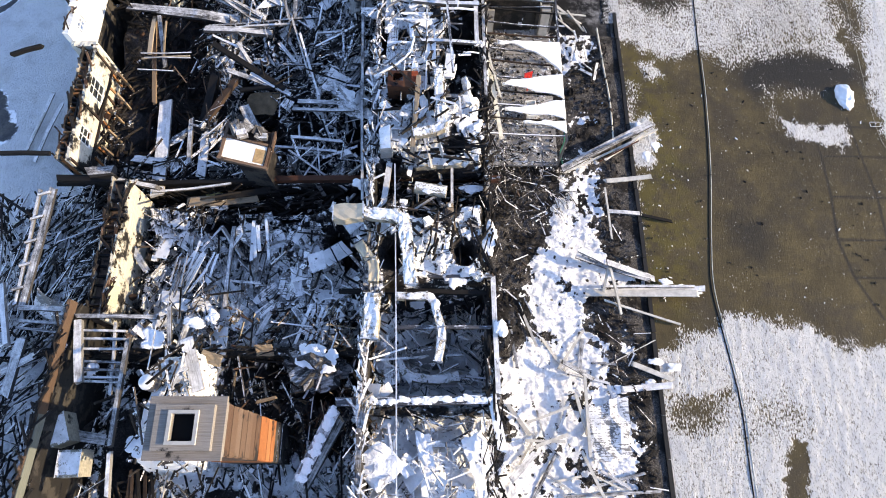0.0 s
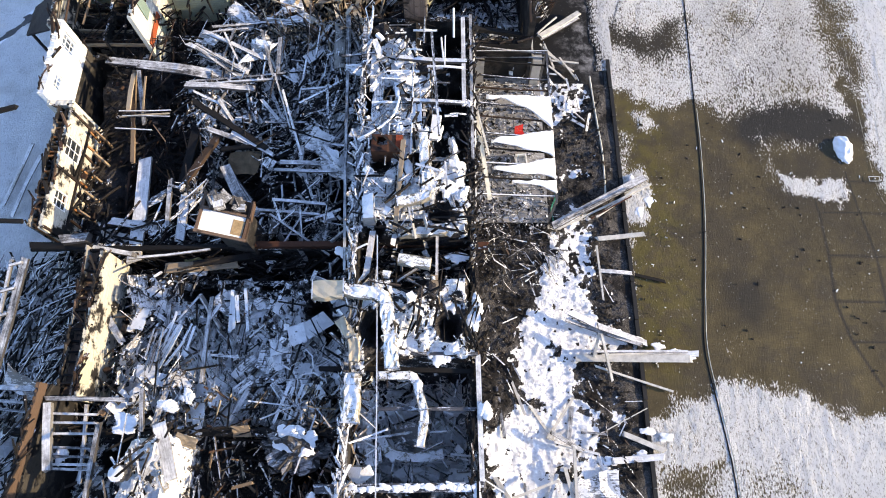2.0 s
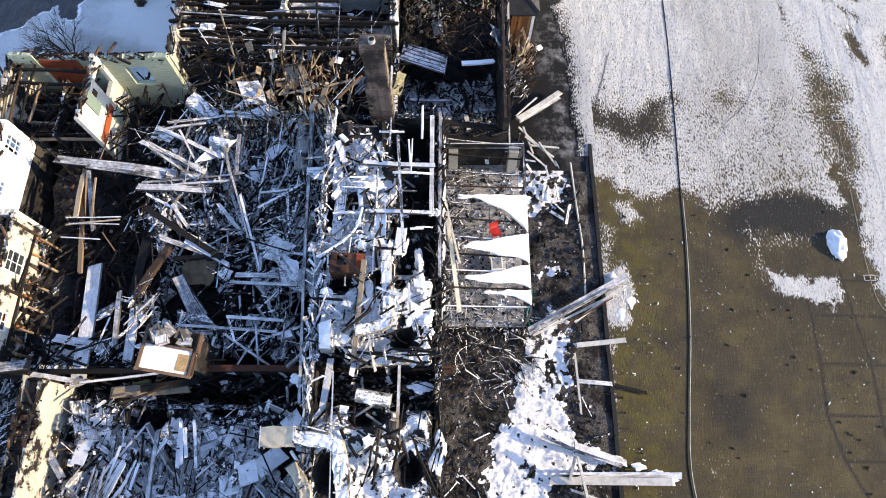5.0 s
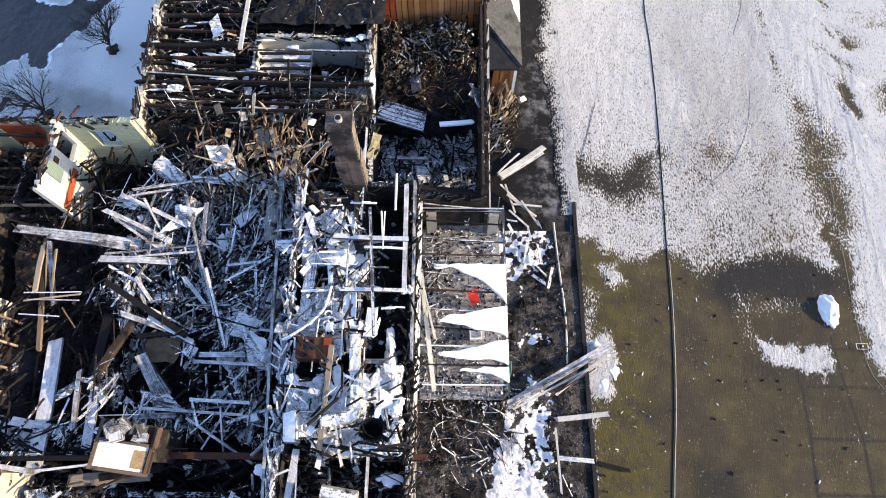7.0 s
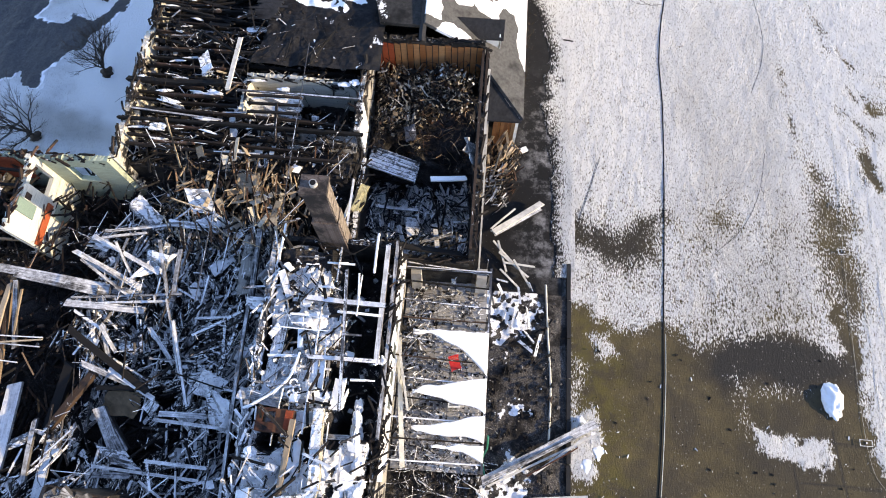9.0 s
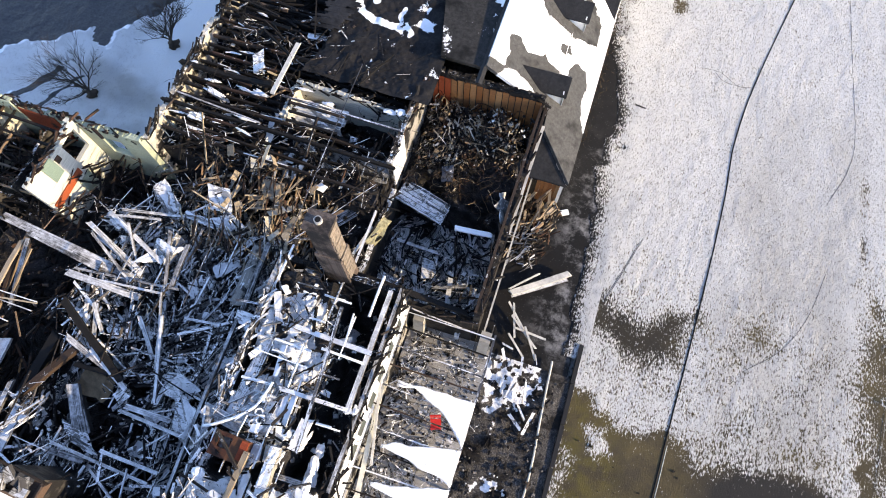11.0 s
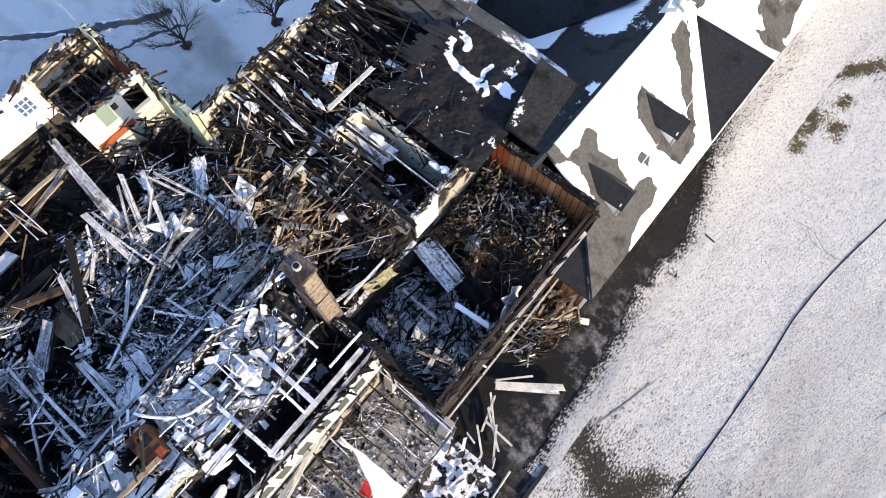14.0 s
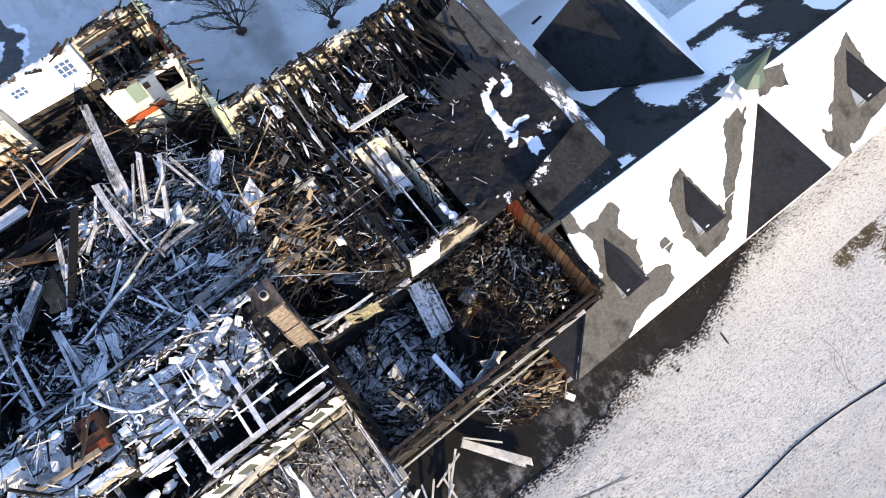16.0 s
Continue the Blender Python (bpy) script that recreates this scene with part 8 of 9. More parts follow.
# fine litter between the timber
LUMPS = [
    ("hall_crumbs", "broken frosted lumps between the hall's timber", (-13.6, -3.3, 13.8, 27.4), zbed, 2600, (0.04, 0.26), FR, 1.3),
    ("west_yard_crumbs", "frosted lumps outside the leaning wall", (-22.4, -17.3, 6.4, 13.2), zbed, 500, (0.04, 0.25), FR, 0.8),
    ("south_crumbs", "broken frosted lumps in the southern room", (-13.6, -3.3, 5.2, 12.2), zbed, 1300, (0.04, 0.24), FR, 0.7),
    ("strip_crumbs", "snowy lumps on the strip of rooms", (-3.1, 1.9, -8.5, 25.0), zbed, 600, (0.03, 0.15), SN, 0.5),
    ("far_south_crumbs", "dark and frosted lumps in the far southern rooms", (-17.0, -3.3, -8.5, 5.0), zbed, 1500, (0.04, 0.25), FR, 1.0),
    ("west_crumbs", "charred lumps along the outer wall", (-17.0, -13.0, 5.0, 28.0), zbed, 420, (0.04, 0.24), m_umber, 1.0),
    ("block_crumbs", "charred lumps over the north block", (-11.2, -0.6, 25.4, 36.0), zbed, 1500, (0.04, 0.26), CH, 1.3),
    ("red_room_crumbs", "ash-grey lumps in the room with red boards", (-0.1, 5.0, 30.9, 36.0), zbed, 1100, (0.03, 0.22), CH, 0.9),
    ("red_room_ash", "pale flakes of insulation on the room's rubble", (0.3, 4.6, 31.2, 35.9), zbed, 800, (0.03, 0.2), TN, 1.2),
    ("red_room_frost", "frosted lumps on the room's rubble", (0.0, 5.0, 33.0, 36.0), zbed, 200, (0.03, 0.14), FR, 1.1),
    ("dark_room_crumbs", "frosted lumps in the dark room", (-0.1, 5.0, 25.8, 30.6), zbed, 500, (0.03, 0.2), FR, 0.5),
]
for i, (name, label, area, zf, n, size, mat, lift) in enumerate(LUMPS):
    crumbs(name, label, area, zf, n, size, mat, lift, seed=820 + i, gaps=mat in (FR, SN) or name.startswith("red_room"))
crumbs("yard_gravel", "loose stones and crumbs over the yard", (2.3, 10.2, -8.5, 25.0), zyard, 2600, (0.015, 0.09), m_yard_stone, 0.02, 840, keep=clear_of_snow)
crumbs("yard_snow_lumps", "lumps of broken snow over the yard", (3.6, 9.5, -8.5, 15.5), zyard, 2200, (0.015, 0.07), m_snow, 0.02, 841, keep=lambda x, y: not clear_of_snow(x, y))
wires("red_room_wires", "bent wires and pipes tangled in the room's rubble", (0.1, 4.9, 31.0, 35.9), zbed, 340, (0.5, 2.2), 0.013, CH, 1.3, 850, 24)
wires("red_room_pale_wires", "ashen springs and wires on the room's rubble", (0.1, 4.9, 31.0, 35.9), zbed, 170, (0.4, 1.6), 0.012, TN, 1.4, 851, 30)
wires("block_wires", "wires and torn conduit hanging over the north block", (-10.5, -0.8, 25.5, 36.5), zbed, 130, (0.8, 3.5), 0.012, CH, 2.2, 852, 12)
wires("hall_wires", "bent wires over the hall's rubble", (-13.0, 1.5, 5.5, 26.5), zbed, 150, (0.8, 3.2), 0.012, CH, 1.8, 853, 14)
wires("porch_branches", "bare branches and wires across the porch's end", (2.6, 6.6, 13.6, 17.6), zyard, 90, (0.6, 2.4), 0.012, FR, 0.6, 854, 10)
scatter("fallen_siding", "bright pine boards fallen beside the porch", (5.6, 7.3, 32.0, 33.9), lambda x, y: 0.9 - 0.5 * (33.9 - y), 34, (0.4, 1.6), (0.05, 0.16), (0.02, 0.04), m_tan_one, 75, 25, 20, 0.6, seed=855, single=("fallen_siding", "split tan siding board torn from the wall end", "board", "fallen siding"))
scatter("fallen_laths", "grey broken laths in front of the fallen siding", (5.7, 7.0, 29.9, 32.4), lambda x, y: 0.05, 60, (0.3, 1.2), (0.03, 0.09), (0.02, 0.05), m_frosty_one, 40, 60, 12, 0.4, seed=857, single=("fallen_lath", "grey weathered lath on the tarred strip", "lath", "fallen laths"))
crumbs("porch_litter", "grey litter and frost over the porch slabs", (2.4, 6.2, 15.8, 25.2), lambda x, y: 0.42, 800, (0.02, 0.12), FR, 0.05, 842)
crumbs("porch_ash", "charred litter over the porch slabs", (2.4, 6.2, 15.8, 25.2), lambda x, y: 0.42, 420, (0.02, 0.10), CH, 0.05, 843)
wires("porch_wires", "fallen wires and branches over the porch slabs", (2.5, 6.2, 16.0, 25.0), lambda x, y: 0.45, 110, (0.6, 2.2), 0.010, FR, 0.5, 856, 8)
r = random.Random(91)
for k in range(34):
    x, y = r.uniform(3.4, 9.2), r.uniform(-8, 7.5)
    a, ln = r.gauss(75, 45), r.uniform(0.7, 2.6)
    dx, dy = ln / 2 * math.cos(radians(a)), ln / 2 * math.sin(radians(a))
    e0, e1 = (min(max(x - dx, 2.4), 10), y - dy), (min(max(x + dx, 2.4), 10), y + dy)
    board("yard_plank", "long pale plank half sunk in the yard's snow", "plank", (*e0, zyard(e0[0], max(e0[1], -8.9)) + r.uniform(0.02, 0.16)), (*e1, zyard(e1[0], max(e1[1], -8.9)) + r.uniform(0.02, 0.16)), r.uniform(0.06, 0.2), 0.05, r.choice((PALE[3], m_frosty_one, m_frosty_one)), r.uniform(-15, 15), "yard planks")
for a_, b_, c_, d_, zz, n in ((1.75, 2.3, -8.5, 25.2, 5.25, 260), (-3.45, -2.95, -8.5, 25.0, 5.5, 240)):
    scatter("wall_top_splinters", "charred splinters lying along a wall's top", (a_, b_, c_, d_), lambda x, y: zz, n, (0.2, 1.3), (0.03, 0.1), (0.03, 0.07), CH if zz < 5.4 else SN, 90, 40, 10, 0.25, seed=860)

scatter("north_spill_bright", "sunlit split panels at the hall's end", (-7.6, -3.4, 25.6, 29.2), zbed, 70, (0.4, 1.3), (0.10, 0.36), (0.02, 0.05), m_spill, 100, 40, 26, 2.4, seed=871)
scatter("north_spill_pale", "sunlit pale boards and panels at the hall's end", (-8.6, -3.2, 25.0, 29.2), zbed, 420, (0.4, 2.4), (0.02, 0.10), (0.02, 0.05), m_tan, 110, 30, 26, 2.6, seed=870)
for i in range(4):
    x = -18.7 + 0.42 * i
    tagged(board("flat_rafter", "burnt rafter over the flat's open room", "rafter", (x, 24.7, 5.75 + rng.uniform(-0.15, 0.1)), (x + rng.uniform(-0.2, 0.2), 28.1 - 1.6 * rng.random() * (i % 3 == 0), 5.85 + rng.uniform(-0.2, 0.1)), 0.05, 0.12, m_char_one if i % 3 else m_tan_one), group="flat rafters")
# snow caught on the joists of the north block
r = random.Random(63)
for k in range(30):
    yy = 29.3 + 0.5 * r.randint(1, 17)
    snow_heap(r.uniform(-11.0, -6.6) if k % 3 else r.uniform(-6.4, -1.4), yy + r.uniform(-0.1, 0.1), 5.62 + r.uniform(-0.1, 0.1), r.uniform(0.35, 1.0), r.uniform(0.08, 0.2), r.uniform(0.15, 0.3))
for k in range(10):
    yy = 29.5 + 0.85 * k
    tagged(board("scorched_joist", "red-brown scorched joist lying across the block", "joist", (-11.0 + r.uniform(0, 1.5), yy, 5.75), (-8.2 + r.uniform(0, 2.2), yy + r.uniform(-0.1, 0.1), 5.7), 0.08, 0.16, m_umber_one), group="scorched joists")
# floor joists of the north block and of the flat
for i in range(23):
    y = 29.3 + 0.5 * i
    x1 = -1.0 if y > 33.8 or y < 31.4 else -6.4
    a, b = -11.3 + rng.uniform(0, 0.3), x1 - rng.uniform(0, 3.5) * (rng.random() < 0.5)
    tagged(board("floor_joist", "charred floor joist of the burnt block", "joist", (a, y + rng.uniform(-0.08, 0.08), 5.6 + rng.uniform(-0.15, 0.1)), (b, y + rng.uniform(-0.15, 0.15), 5.55 - rng.uniform(0, 0.5)), 0.09, 0.22, m_char_one), group="floor joists")
for i in range(9):
    y = 24.8 + 0.33 * i
    tagged(board("flat_joist", "burnt joist of the flat's open floor", "joist", (-18.8, y, 3.9), (-14.9, y + rng.uniform(-0.05, 0.05), 3.9), 0.07, 0.2, m_tan_one if i % 3 == 0 else m_char_one), group="flat joists")

# ---- chimneys ----


def clad_tower(x0, x1, y0, y1, z0, z1):
    """A tall chimney cased in boards, with a moulded cap and a square flue."""
    t = thing("chimney", "tall board-clad chimney with a moulded grey cap", "chimney", (x0 + x1) / 2, (y0 + y1) / 2, z0)
    W, D, H = x1 - x0, y1 - y0, z1 - z0
    core = Heap()
    core.box(-W / 2 + 0.05, -D / 2 + 0.05, 0, W / 2 - 0.05, D / 2 - 0.05, H - 0.5)
    part("core", core.mesh("core", m_burnt), t)
    n = 17
    h = (H - 0.7) / n
    orange = debris("orange_scorched_board", [(0, (0.30, 0.10, 0.035)), (1, (0.40, 0.16, 0.065))], 0.0, island=False, char=0.24)
    for i in range(n):
        mat = orange if i in (6, 7, 8, 9) else m_burnt if i < 6 else m_clad
        for s in (0, 1, 2, 3):
            b = Heap()
            if s in (0, 1):
                x = W / 2 if s == 0 else -W / 2
                b.box(x - 0.03, -D / 2, i * h + 0.006, x + 0.03 - 0.012 * (i % 3), D / 2, (i + 1) * h - 0.006)
            else:
                y = D / 2 if s == 2 else -D / 2
                b.box(-W / 2 + 0.03, y - 0.03, i * h + 0.006, W / 2 - 0.03, y + 0.03 - 0.01 * (i % 2), (i + 1) * h - 0.006)
            part("board", b.mesh("board", mat), t)
    for k, (g, z, hh) in enumerate(((0.04, H - 0.7, 0.25), (0.10, H - 0.45, 0.2), (0.16, H - 0.25, 0.12))):
        b = Heap()
        hx, hy = W / 2 + g, D / 2 + g
        b.box(-hx, -hy, z, hx, hy, z + hh)
        part("cap_moulding", b.mesh("cap_moulding", m_capwood), t)
    rim = Heap()
    a, b_ = W / 2 - 0.12, D / 2 - 0.1
    ix, iy = 0.34, 0.38
    rim.box(-a, -b_, H - 0.13, -ix, b_, H + 0.06)
    rim.box(ix, -b_, H - 0.13, a, b_, H + 0.06)
    rim.box(-ix, -b_, H - 0.13, ix, -iy, H + 0.06)
    rim.box(-ix, iy, H - 0.13, ix, b_, H + 0.06)
    part("cap_rim", rim.mesh("cap_rim", m_capwood), t)
    lip = Heap()
    for q in ((-ix - 0.1, -iy - 0.1, ix + 0.1, -iy), (-ix - 0.1, iy, ix + 0.1, iy + 0.1), (-ix - 0.1, -iy, -ix, iy), (ix, -iy, ix + 0.1, iy)):
        lip.box(q[0], q[1], H + 0.06, q[2], q[3], H + 0.14)
    part("flue_lip", lip.mesh("flue_lip", m_concrete), t)
    # near-black plate closes the recess, a deep flue's darkness put into its colour
    fl = Heap()
    fl.box(-ix, -iy, H - 0.125, ix, iy, H - 0.11)
    part("flue", fl.mesh("flue", plain("soot", (0.004, 0.004, 0.004), 0.95)), t)


clad_tower(-8.42, -6.48, 0.72, 2.2, 2.5, 12.0)

mb = Mat("chimney_brick")
bt = mb.node("ShaderNodeTexBrick", Vector=mb.obj(), Scale=4.6, Color1=(0.075, 0.055, 0.05), Color2=(0.13, 0.10, 0.085), Mortar=(0.16, 0.15, 0.14))
bt.inputs["Mortar Size"].default_value = 0.012
mbc = mb.mix(mb.step(mb.noise(0.8, 5, 0.7), 0.42, 0.62), bt.outputs["Color"], (0.02, 0.018, 0.018))
mb.bump(mb.noise(20.0, 4, 0.7), 0.4, 0.02)
m_chim = mb.done(mbc, 0.92)
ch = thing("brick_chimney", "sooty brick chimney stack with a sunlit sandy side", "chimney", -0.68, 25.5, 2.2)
for nm, q, mat in (("shaft", (-0.62, -0.40, 0, 0.46, 0.40, 5.6), m_chim), ("upper_shaft", (-0.50, -0.34, 5.6, 0.40, 0.34, 8.1), m_chim), ("crown", (-0.56, -0.40, 8.1, 0.46, 0.40, 8.32), m_chim)):
    part(nm, mesh_of(nm, box_verts(*q), BOX_F, mat), ch)
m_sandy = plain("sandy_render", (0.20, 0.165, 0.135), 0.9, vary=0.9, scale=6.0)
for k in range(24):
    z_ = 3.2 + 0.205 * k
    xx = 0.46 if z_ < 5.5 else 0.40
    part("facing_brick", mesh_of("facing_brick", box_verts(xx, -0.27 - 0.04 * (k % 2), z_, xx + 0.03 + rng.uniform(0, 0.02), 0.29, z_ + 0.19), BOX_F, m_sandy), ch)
part("flue_pot", tube_mesh("flue_pot", [(-0.05, 0, 8.32), (-0.05, 0, 8.5)], 0.15, m_concrete, 14), ch, None, "round grey flue pot")
# black disc on the closed pot paints the darkness of its opening
part("flue_hole", tube_mesh("flue_hole", [(-0.05, 0, 8.495), (-0.05, 0, 8.51)], 0.11, m_hose, 14), ch)

# ---- tipped roof hatch with a white panel ----
hx = thing("roof_housing", "tipped roof housing with a white panel and charred frame", "roof housing", -8.5, 13.75, 2.6, -8)
hp = Heap()
hp.box(-0.6, -0.55, 0, 0.6, 0.7, 3.9)
part("shaft", hp.mesh("shaft", m_burnt), hx)
tip = pose(0.0, -0.1, 4.2, 6, 14, 0)
hp = Heap()
hp.box(-1.05, -0.85, -0.15, 1.05, 0.85, 0.15)
part("tray", hp.mesh("tray", m_char_one), hx, tip)
hp = Heap()
hp.box(-0.9, -0.8, 0.16, 0.85, 0.12, 0.22)
pn = part("panel", hp.mesh("panel", m_whitepaint), hx, tip, "white panel with a scorched corner")
hp = Heap()
hp.box(0.38, -0.7, 0.224, 0.84, -0.05, 0.236)
part("burn", hp.mesh("burn", plain("scorched_tan", (0.32, 0.22, 0.12), 0.9, vary=0.8)), hx, tip)
for q in ((-1.05, -0.92, 0.15, 1.05, -0.8, 0.34), (-1.02, -0.8, 0.15, -0.9, 0.85, 0.34), (0.9, -0.8, 0.15, 0.98, 0.85, 0.3), (-0.9, 0.12, 0.16, 0.86, 0.22, 0.36)):
    part("frame_bar", mesh_of("frame_bar", box_verts(*q), BOX_F, m_clad), hx, tip)
for i in range(16):
    s = rng.uniform(0.12, 0.3)
    part("chunk", mesh_of("chunk", box_verts(-s, -s * 0.7, -s * 0.4, s, s * 0.7, s * 0.4), BOX_F, m_frosty_one), hx, tip @ pose(rng.uniform(-0.75, 0.75), rng.uniform(0.35, 0.8), 0.3 + rng.uniform(0, 0.25), rng.uniform(-30, 30), rng.uniform(-30, 30), rng.uniform(0, 180)))
part("side_panel", mesh_of("side_panel", box_verts(1.0, 0.1, -0.35, 1.06, 0.85, 0.4), BOX_F, m_clad), hx, tip)

# ---- open porch on the yard side ----
porch = thing("porch", "burnt-out porch frame of thin dark bars on a slab", "porch", 2.2, 16.2, 0)
PW, PL = 4.1, 9.2
m_slab = debris("sooty_slabs", [(0, (0.30, 0.29, 0.28)), (1, (0.46, 0.445, 0.425))], 0.34, island=False, char=0.22)
slab_me = mesh_of("slab", box_verts(0.01, 0.01, 0, 0.81, 0.91, 0.14), BOX_F, m_slab)
for i in range(5):
    for j in range(10):
        part("slab", slab_me, porch, pose(i * 0.82, j * 0.92, 0.28 + rng.uniform(-0.012, 0.012), rng.uniform(-0.6, 0.6)))
for i in range(11):
    y = 0.3 + i * 0.88
    a, b = (0.0, y, 3.35 + rng.uniform(-0.1, 0.1)), (PW, y + rng.uniform(-0.15, 0.15), 2.85)
    part("rafter", mesh_of("rafter", board_verts((Vector(b) - Vector(a)).length, 0.06, 0.09, rng, -0.05), BOARD_F, m_char_one if i % 2 else m_steel), porch, along(a, b))
for x, z in ((0.05, 3.4), (PW, 2.9)):
    part("rail", mesh_of("rail", board_verts(PL, 0.1, 0.12, rng), BOARD_F, m_steel), porch, along((x, 0, z), (x, PL, z)))
for j in range(5):
    part("post", mesh_of("post", box_verts(-0.05, -0.05, 0, 0.05, 0.05, 2.6), BOX_F, m_steel), porch, pose(PW, 0.1 + j * 2.24, 0.3))
# end gallery
for z in (1.6, 2.3, 3.1):
    part("gallery_rail", mesh_of("gallery_rail", box_verts(0, 0, 0, PW, 0.05, 0.05), BOX_F, m_steel), porch, pose(0, PL + 0.1 - 0.25 * (z - 1.6), z))
for i in range(5):
    part("gallery_post", mesh_of("gallery_post", box_verts(0, 0, 0, 0.05, 0.05, 2.4), BOX_F, m_steel), porch, pose(0.1 + i * 0.95, PL, 0.75, -8))
for x in (0.25, 3.45):
    part("gallery_box", mesh_of("gallery_box", box_verts(0, 0, 0, 0.5, 0.5, 1.9), BOX_F, m_concrete), porch, pose(x, PL - 0.5, 0.4, -6))


def snow_tongue(y0, y1, tipx, tipy, seed):
    """A sagging tongue of snow on the porch roof: full at the eave, ragged at the tip."""
    r = random.Random(seed)
    N, M = 22, 12
    V, F = [], []
    for i in range(N):
        a = i / (N - 1)
        x = 6.32 + (tipx - 6.32) * a
        k, k2 = (1 - a) ** 2.2, (1 - a) ** 0.8
        lo = tipy + (y0 - tipy) * k + 0.3 * noise.noise(Vector((x * 0.9, seed * 3.1, 0.3))) * min(1, a * 2) + r.uniform(-0.012, 0.012) * min(1, a * 3)
        hi = tipy + (y1 - tipy) * k2 + 0.25 * noise.noise(Vector((x * 1.1, seed * 5.7, 0.9))) * min(1, a * 2) + r.uniform(-0.012, 0.012) * min(1, a * 3)
        for j in range(M):
            b = j / (M - 1)
            z = 3.05 + 0.13 * (6.32 - x) - 0.12 * math.sin(math.pi * b) * (0.3 + a) + 0.04 * noise.noise(Vector((x * 3, b * 5, seed)))
            V.append((x, lo + (hi - lo) * b, z))
    for i in range(N - 1):
        for j in range(M - 1):
            F.append((i * M + j, i * M + j + 1, (i + 1) * M + j + 1, (i + 1) * M + j))
    ob = new("snow_sheet", mesh_of("snow_sheet", V, F, m_snow))
    ob.data.shade_smooth()
    s = ob.modifiers.new("thick", "SOLIDIFY")
    s.thickness, s.offset = 0.09, 0
    return tagged(ob, "sagging sheet of white snow on the porch bars", "snow sheet", "porch snow sheets")


snow_tongue(20.3, 22.25, 2.9, 22.05, 1)
snow_tongue(18.7, 20.2, 3.1, 19.35, 2)
snow_tongue(17.45, 18.6, 3.2, 17.8, 3)
snow_tongue(16.65, 17.35, 4.1, 17.1, 4)

# siding and blinds on the outer wall above the porch
sid = thing("siding", "white boarded siding with dark blinds above the porch", "siding", kind="structure")
sh = Heap()
for i in range(9):
    sh.box(2.145, 15.6, 3.35 + i * 0.2, 2.185, 25.2, 3.54 + i * 0.2)
part("siding_boards", sh.mesh("siding_boards", m_whitepaint), sid)
for y in (18.75, 19.75, 20.9, 22.0, 23.1, 24.1):
    part("blind", mesh_of("blind", box_verts(2.18, y - 0.32, 3.6, 2.22, y + 0.32, 4.9), BOX_F, m_blind), sid)
    fr = Heap()
    for q in ((2.18, y - 0.4, 3.52, 2.24, y - 0.32, 4.98), (2.18, y + 0.32, 3.52, 2.24, y + 0.4, 4.98), (2.18, y - 0.32, 4.9, 2.24, y + 0.32, 4.98)):
        fr.box(*q)
    part("blind_frame", fr.mesh("blind_frame", m_whitepaint), sid)


def chair(x, y, z, turn, mat, label):
    c = thing("garden_chair", label, "chair", x, y, z, turn)
    part("seat", mesh_of("seat", box_verts(-0.24, -0.24, 0.40, 0.24, 0.24, 0.45), BOX_F, mat), c)
    bk = Heap()
    for i in range(5):
        bk.box(-0.24 + i * 0.1, 0.2, 0.45, -0.17 + i * 0.1, 0.24, 0.9)
    bk.box(-0.25, 0.19, 0.85, 0.25, 0.25, 0.93)
    part("backrest", bk.mesh("backrest", mat), c, pose(0, 0, 0, -8))
    for a, b in ((-0.21, -0.21), (0.21, -0.21), (-0.21, 0.21), (0.21, 0.21)):
        part("leg", mesh_of("leg", box_verts(a - 0.02, b - 0.02, 0, a + 0.02, b + 0.02, 0.40), BOX_F, mat), c)


chair(4.9, 21.05, 0.75, 20, m_redpaint, "red painted garden chair on the porch slabs")
tb = thing("white_tub", "shallow white basin on the porch slabs", "basin", 4.95, 19.6, 0.45, 4)
hp = Heap()
for q in ((-0.3, -0.5, 0, 0.3, 0.5, 0.06), (-0.3, -0.5, 0.06, -0.24, 0.5, 0.4), (0.24, -0.5, 0.06, 0.3, 0.5, 0.4), (-0.24, -0.5, 0.06, 0.24, -0.44, 0.4), (-0.24, 0.44, 0.06, 0.24, 0.5, 0.4)):
    hp.box(*q)
part("bowl", hp.mesh("bowl", m_whitepaint), tb)
hose("garden_hose", "green garden hose looped over the porch corner", [(6.6, 17.9, 1.4), (6.62, 17.4, 0.9), (6.45, 16.9, 0.5), (6.6, 16.2, 0.3)], 0.04, m_jade)

# ---- roof details over the south-west rooms ----
vt = thing("roof_vent", "round roof vent with a white lid", "roof vent", -11.1, 3.5, 6.4)
part("vent_pipe", tube_mesh("vent_pipe", [(0, 0, 0), (0, 0, 0.6)], 0.3, m_steel, 20), vt)
part("lid", tube_mesh("lid", [(0, 0, 0.6), (0, 0, 0.68)], 0.27, m_whitepaint, 20), vt, None, "white round lid")
pw = wall("wall_parapet", "thin standing parapet with brown and green boarding", (-15.55, -4.0), (-14.85, 6.8), 6.2, 6.8, 0.12, debris("dull_boarding", [(0, (0.10, 0.06, 0.04)), (1, (0.15, 0.10, 0.07))], 0.12, island=False, char=0.25), (), 0.1, 31)
wall("wall_parapet_foot", "charred wall below the parapet", (-15.55, -4.0), (-14.85, 6.8), 2.2, 6.2, 0.12, m_burnt, (), 0.05, 32)
pn = Heap()
pn.box(0.6, -0.10, 0.05, 6.4, -0.065, 0.5)
part("green_lining", pn.mesh("green_lining", debris("grey_green_lining", [(0, (0.13, 0.145, 0.13)), (1, (0.17, 0.18, 0.155))], 0.1, island=False, char=0.1)), pw)

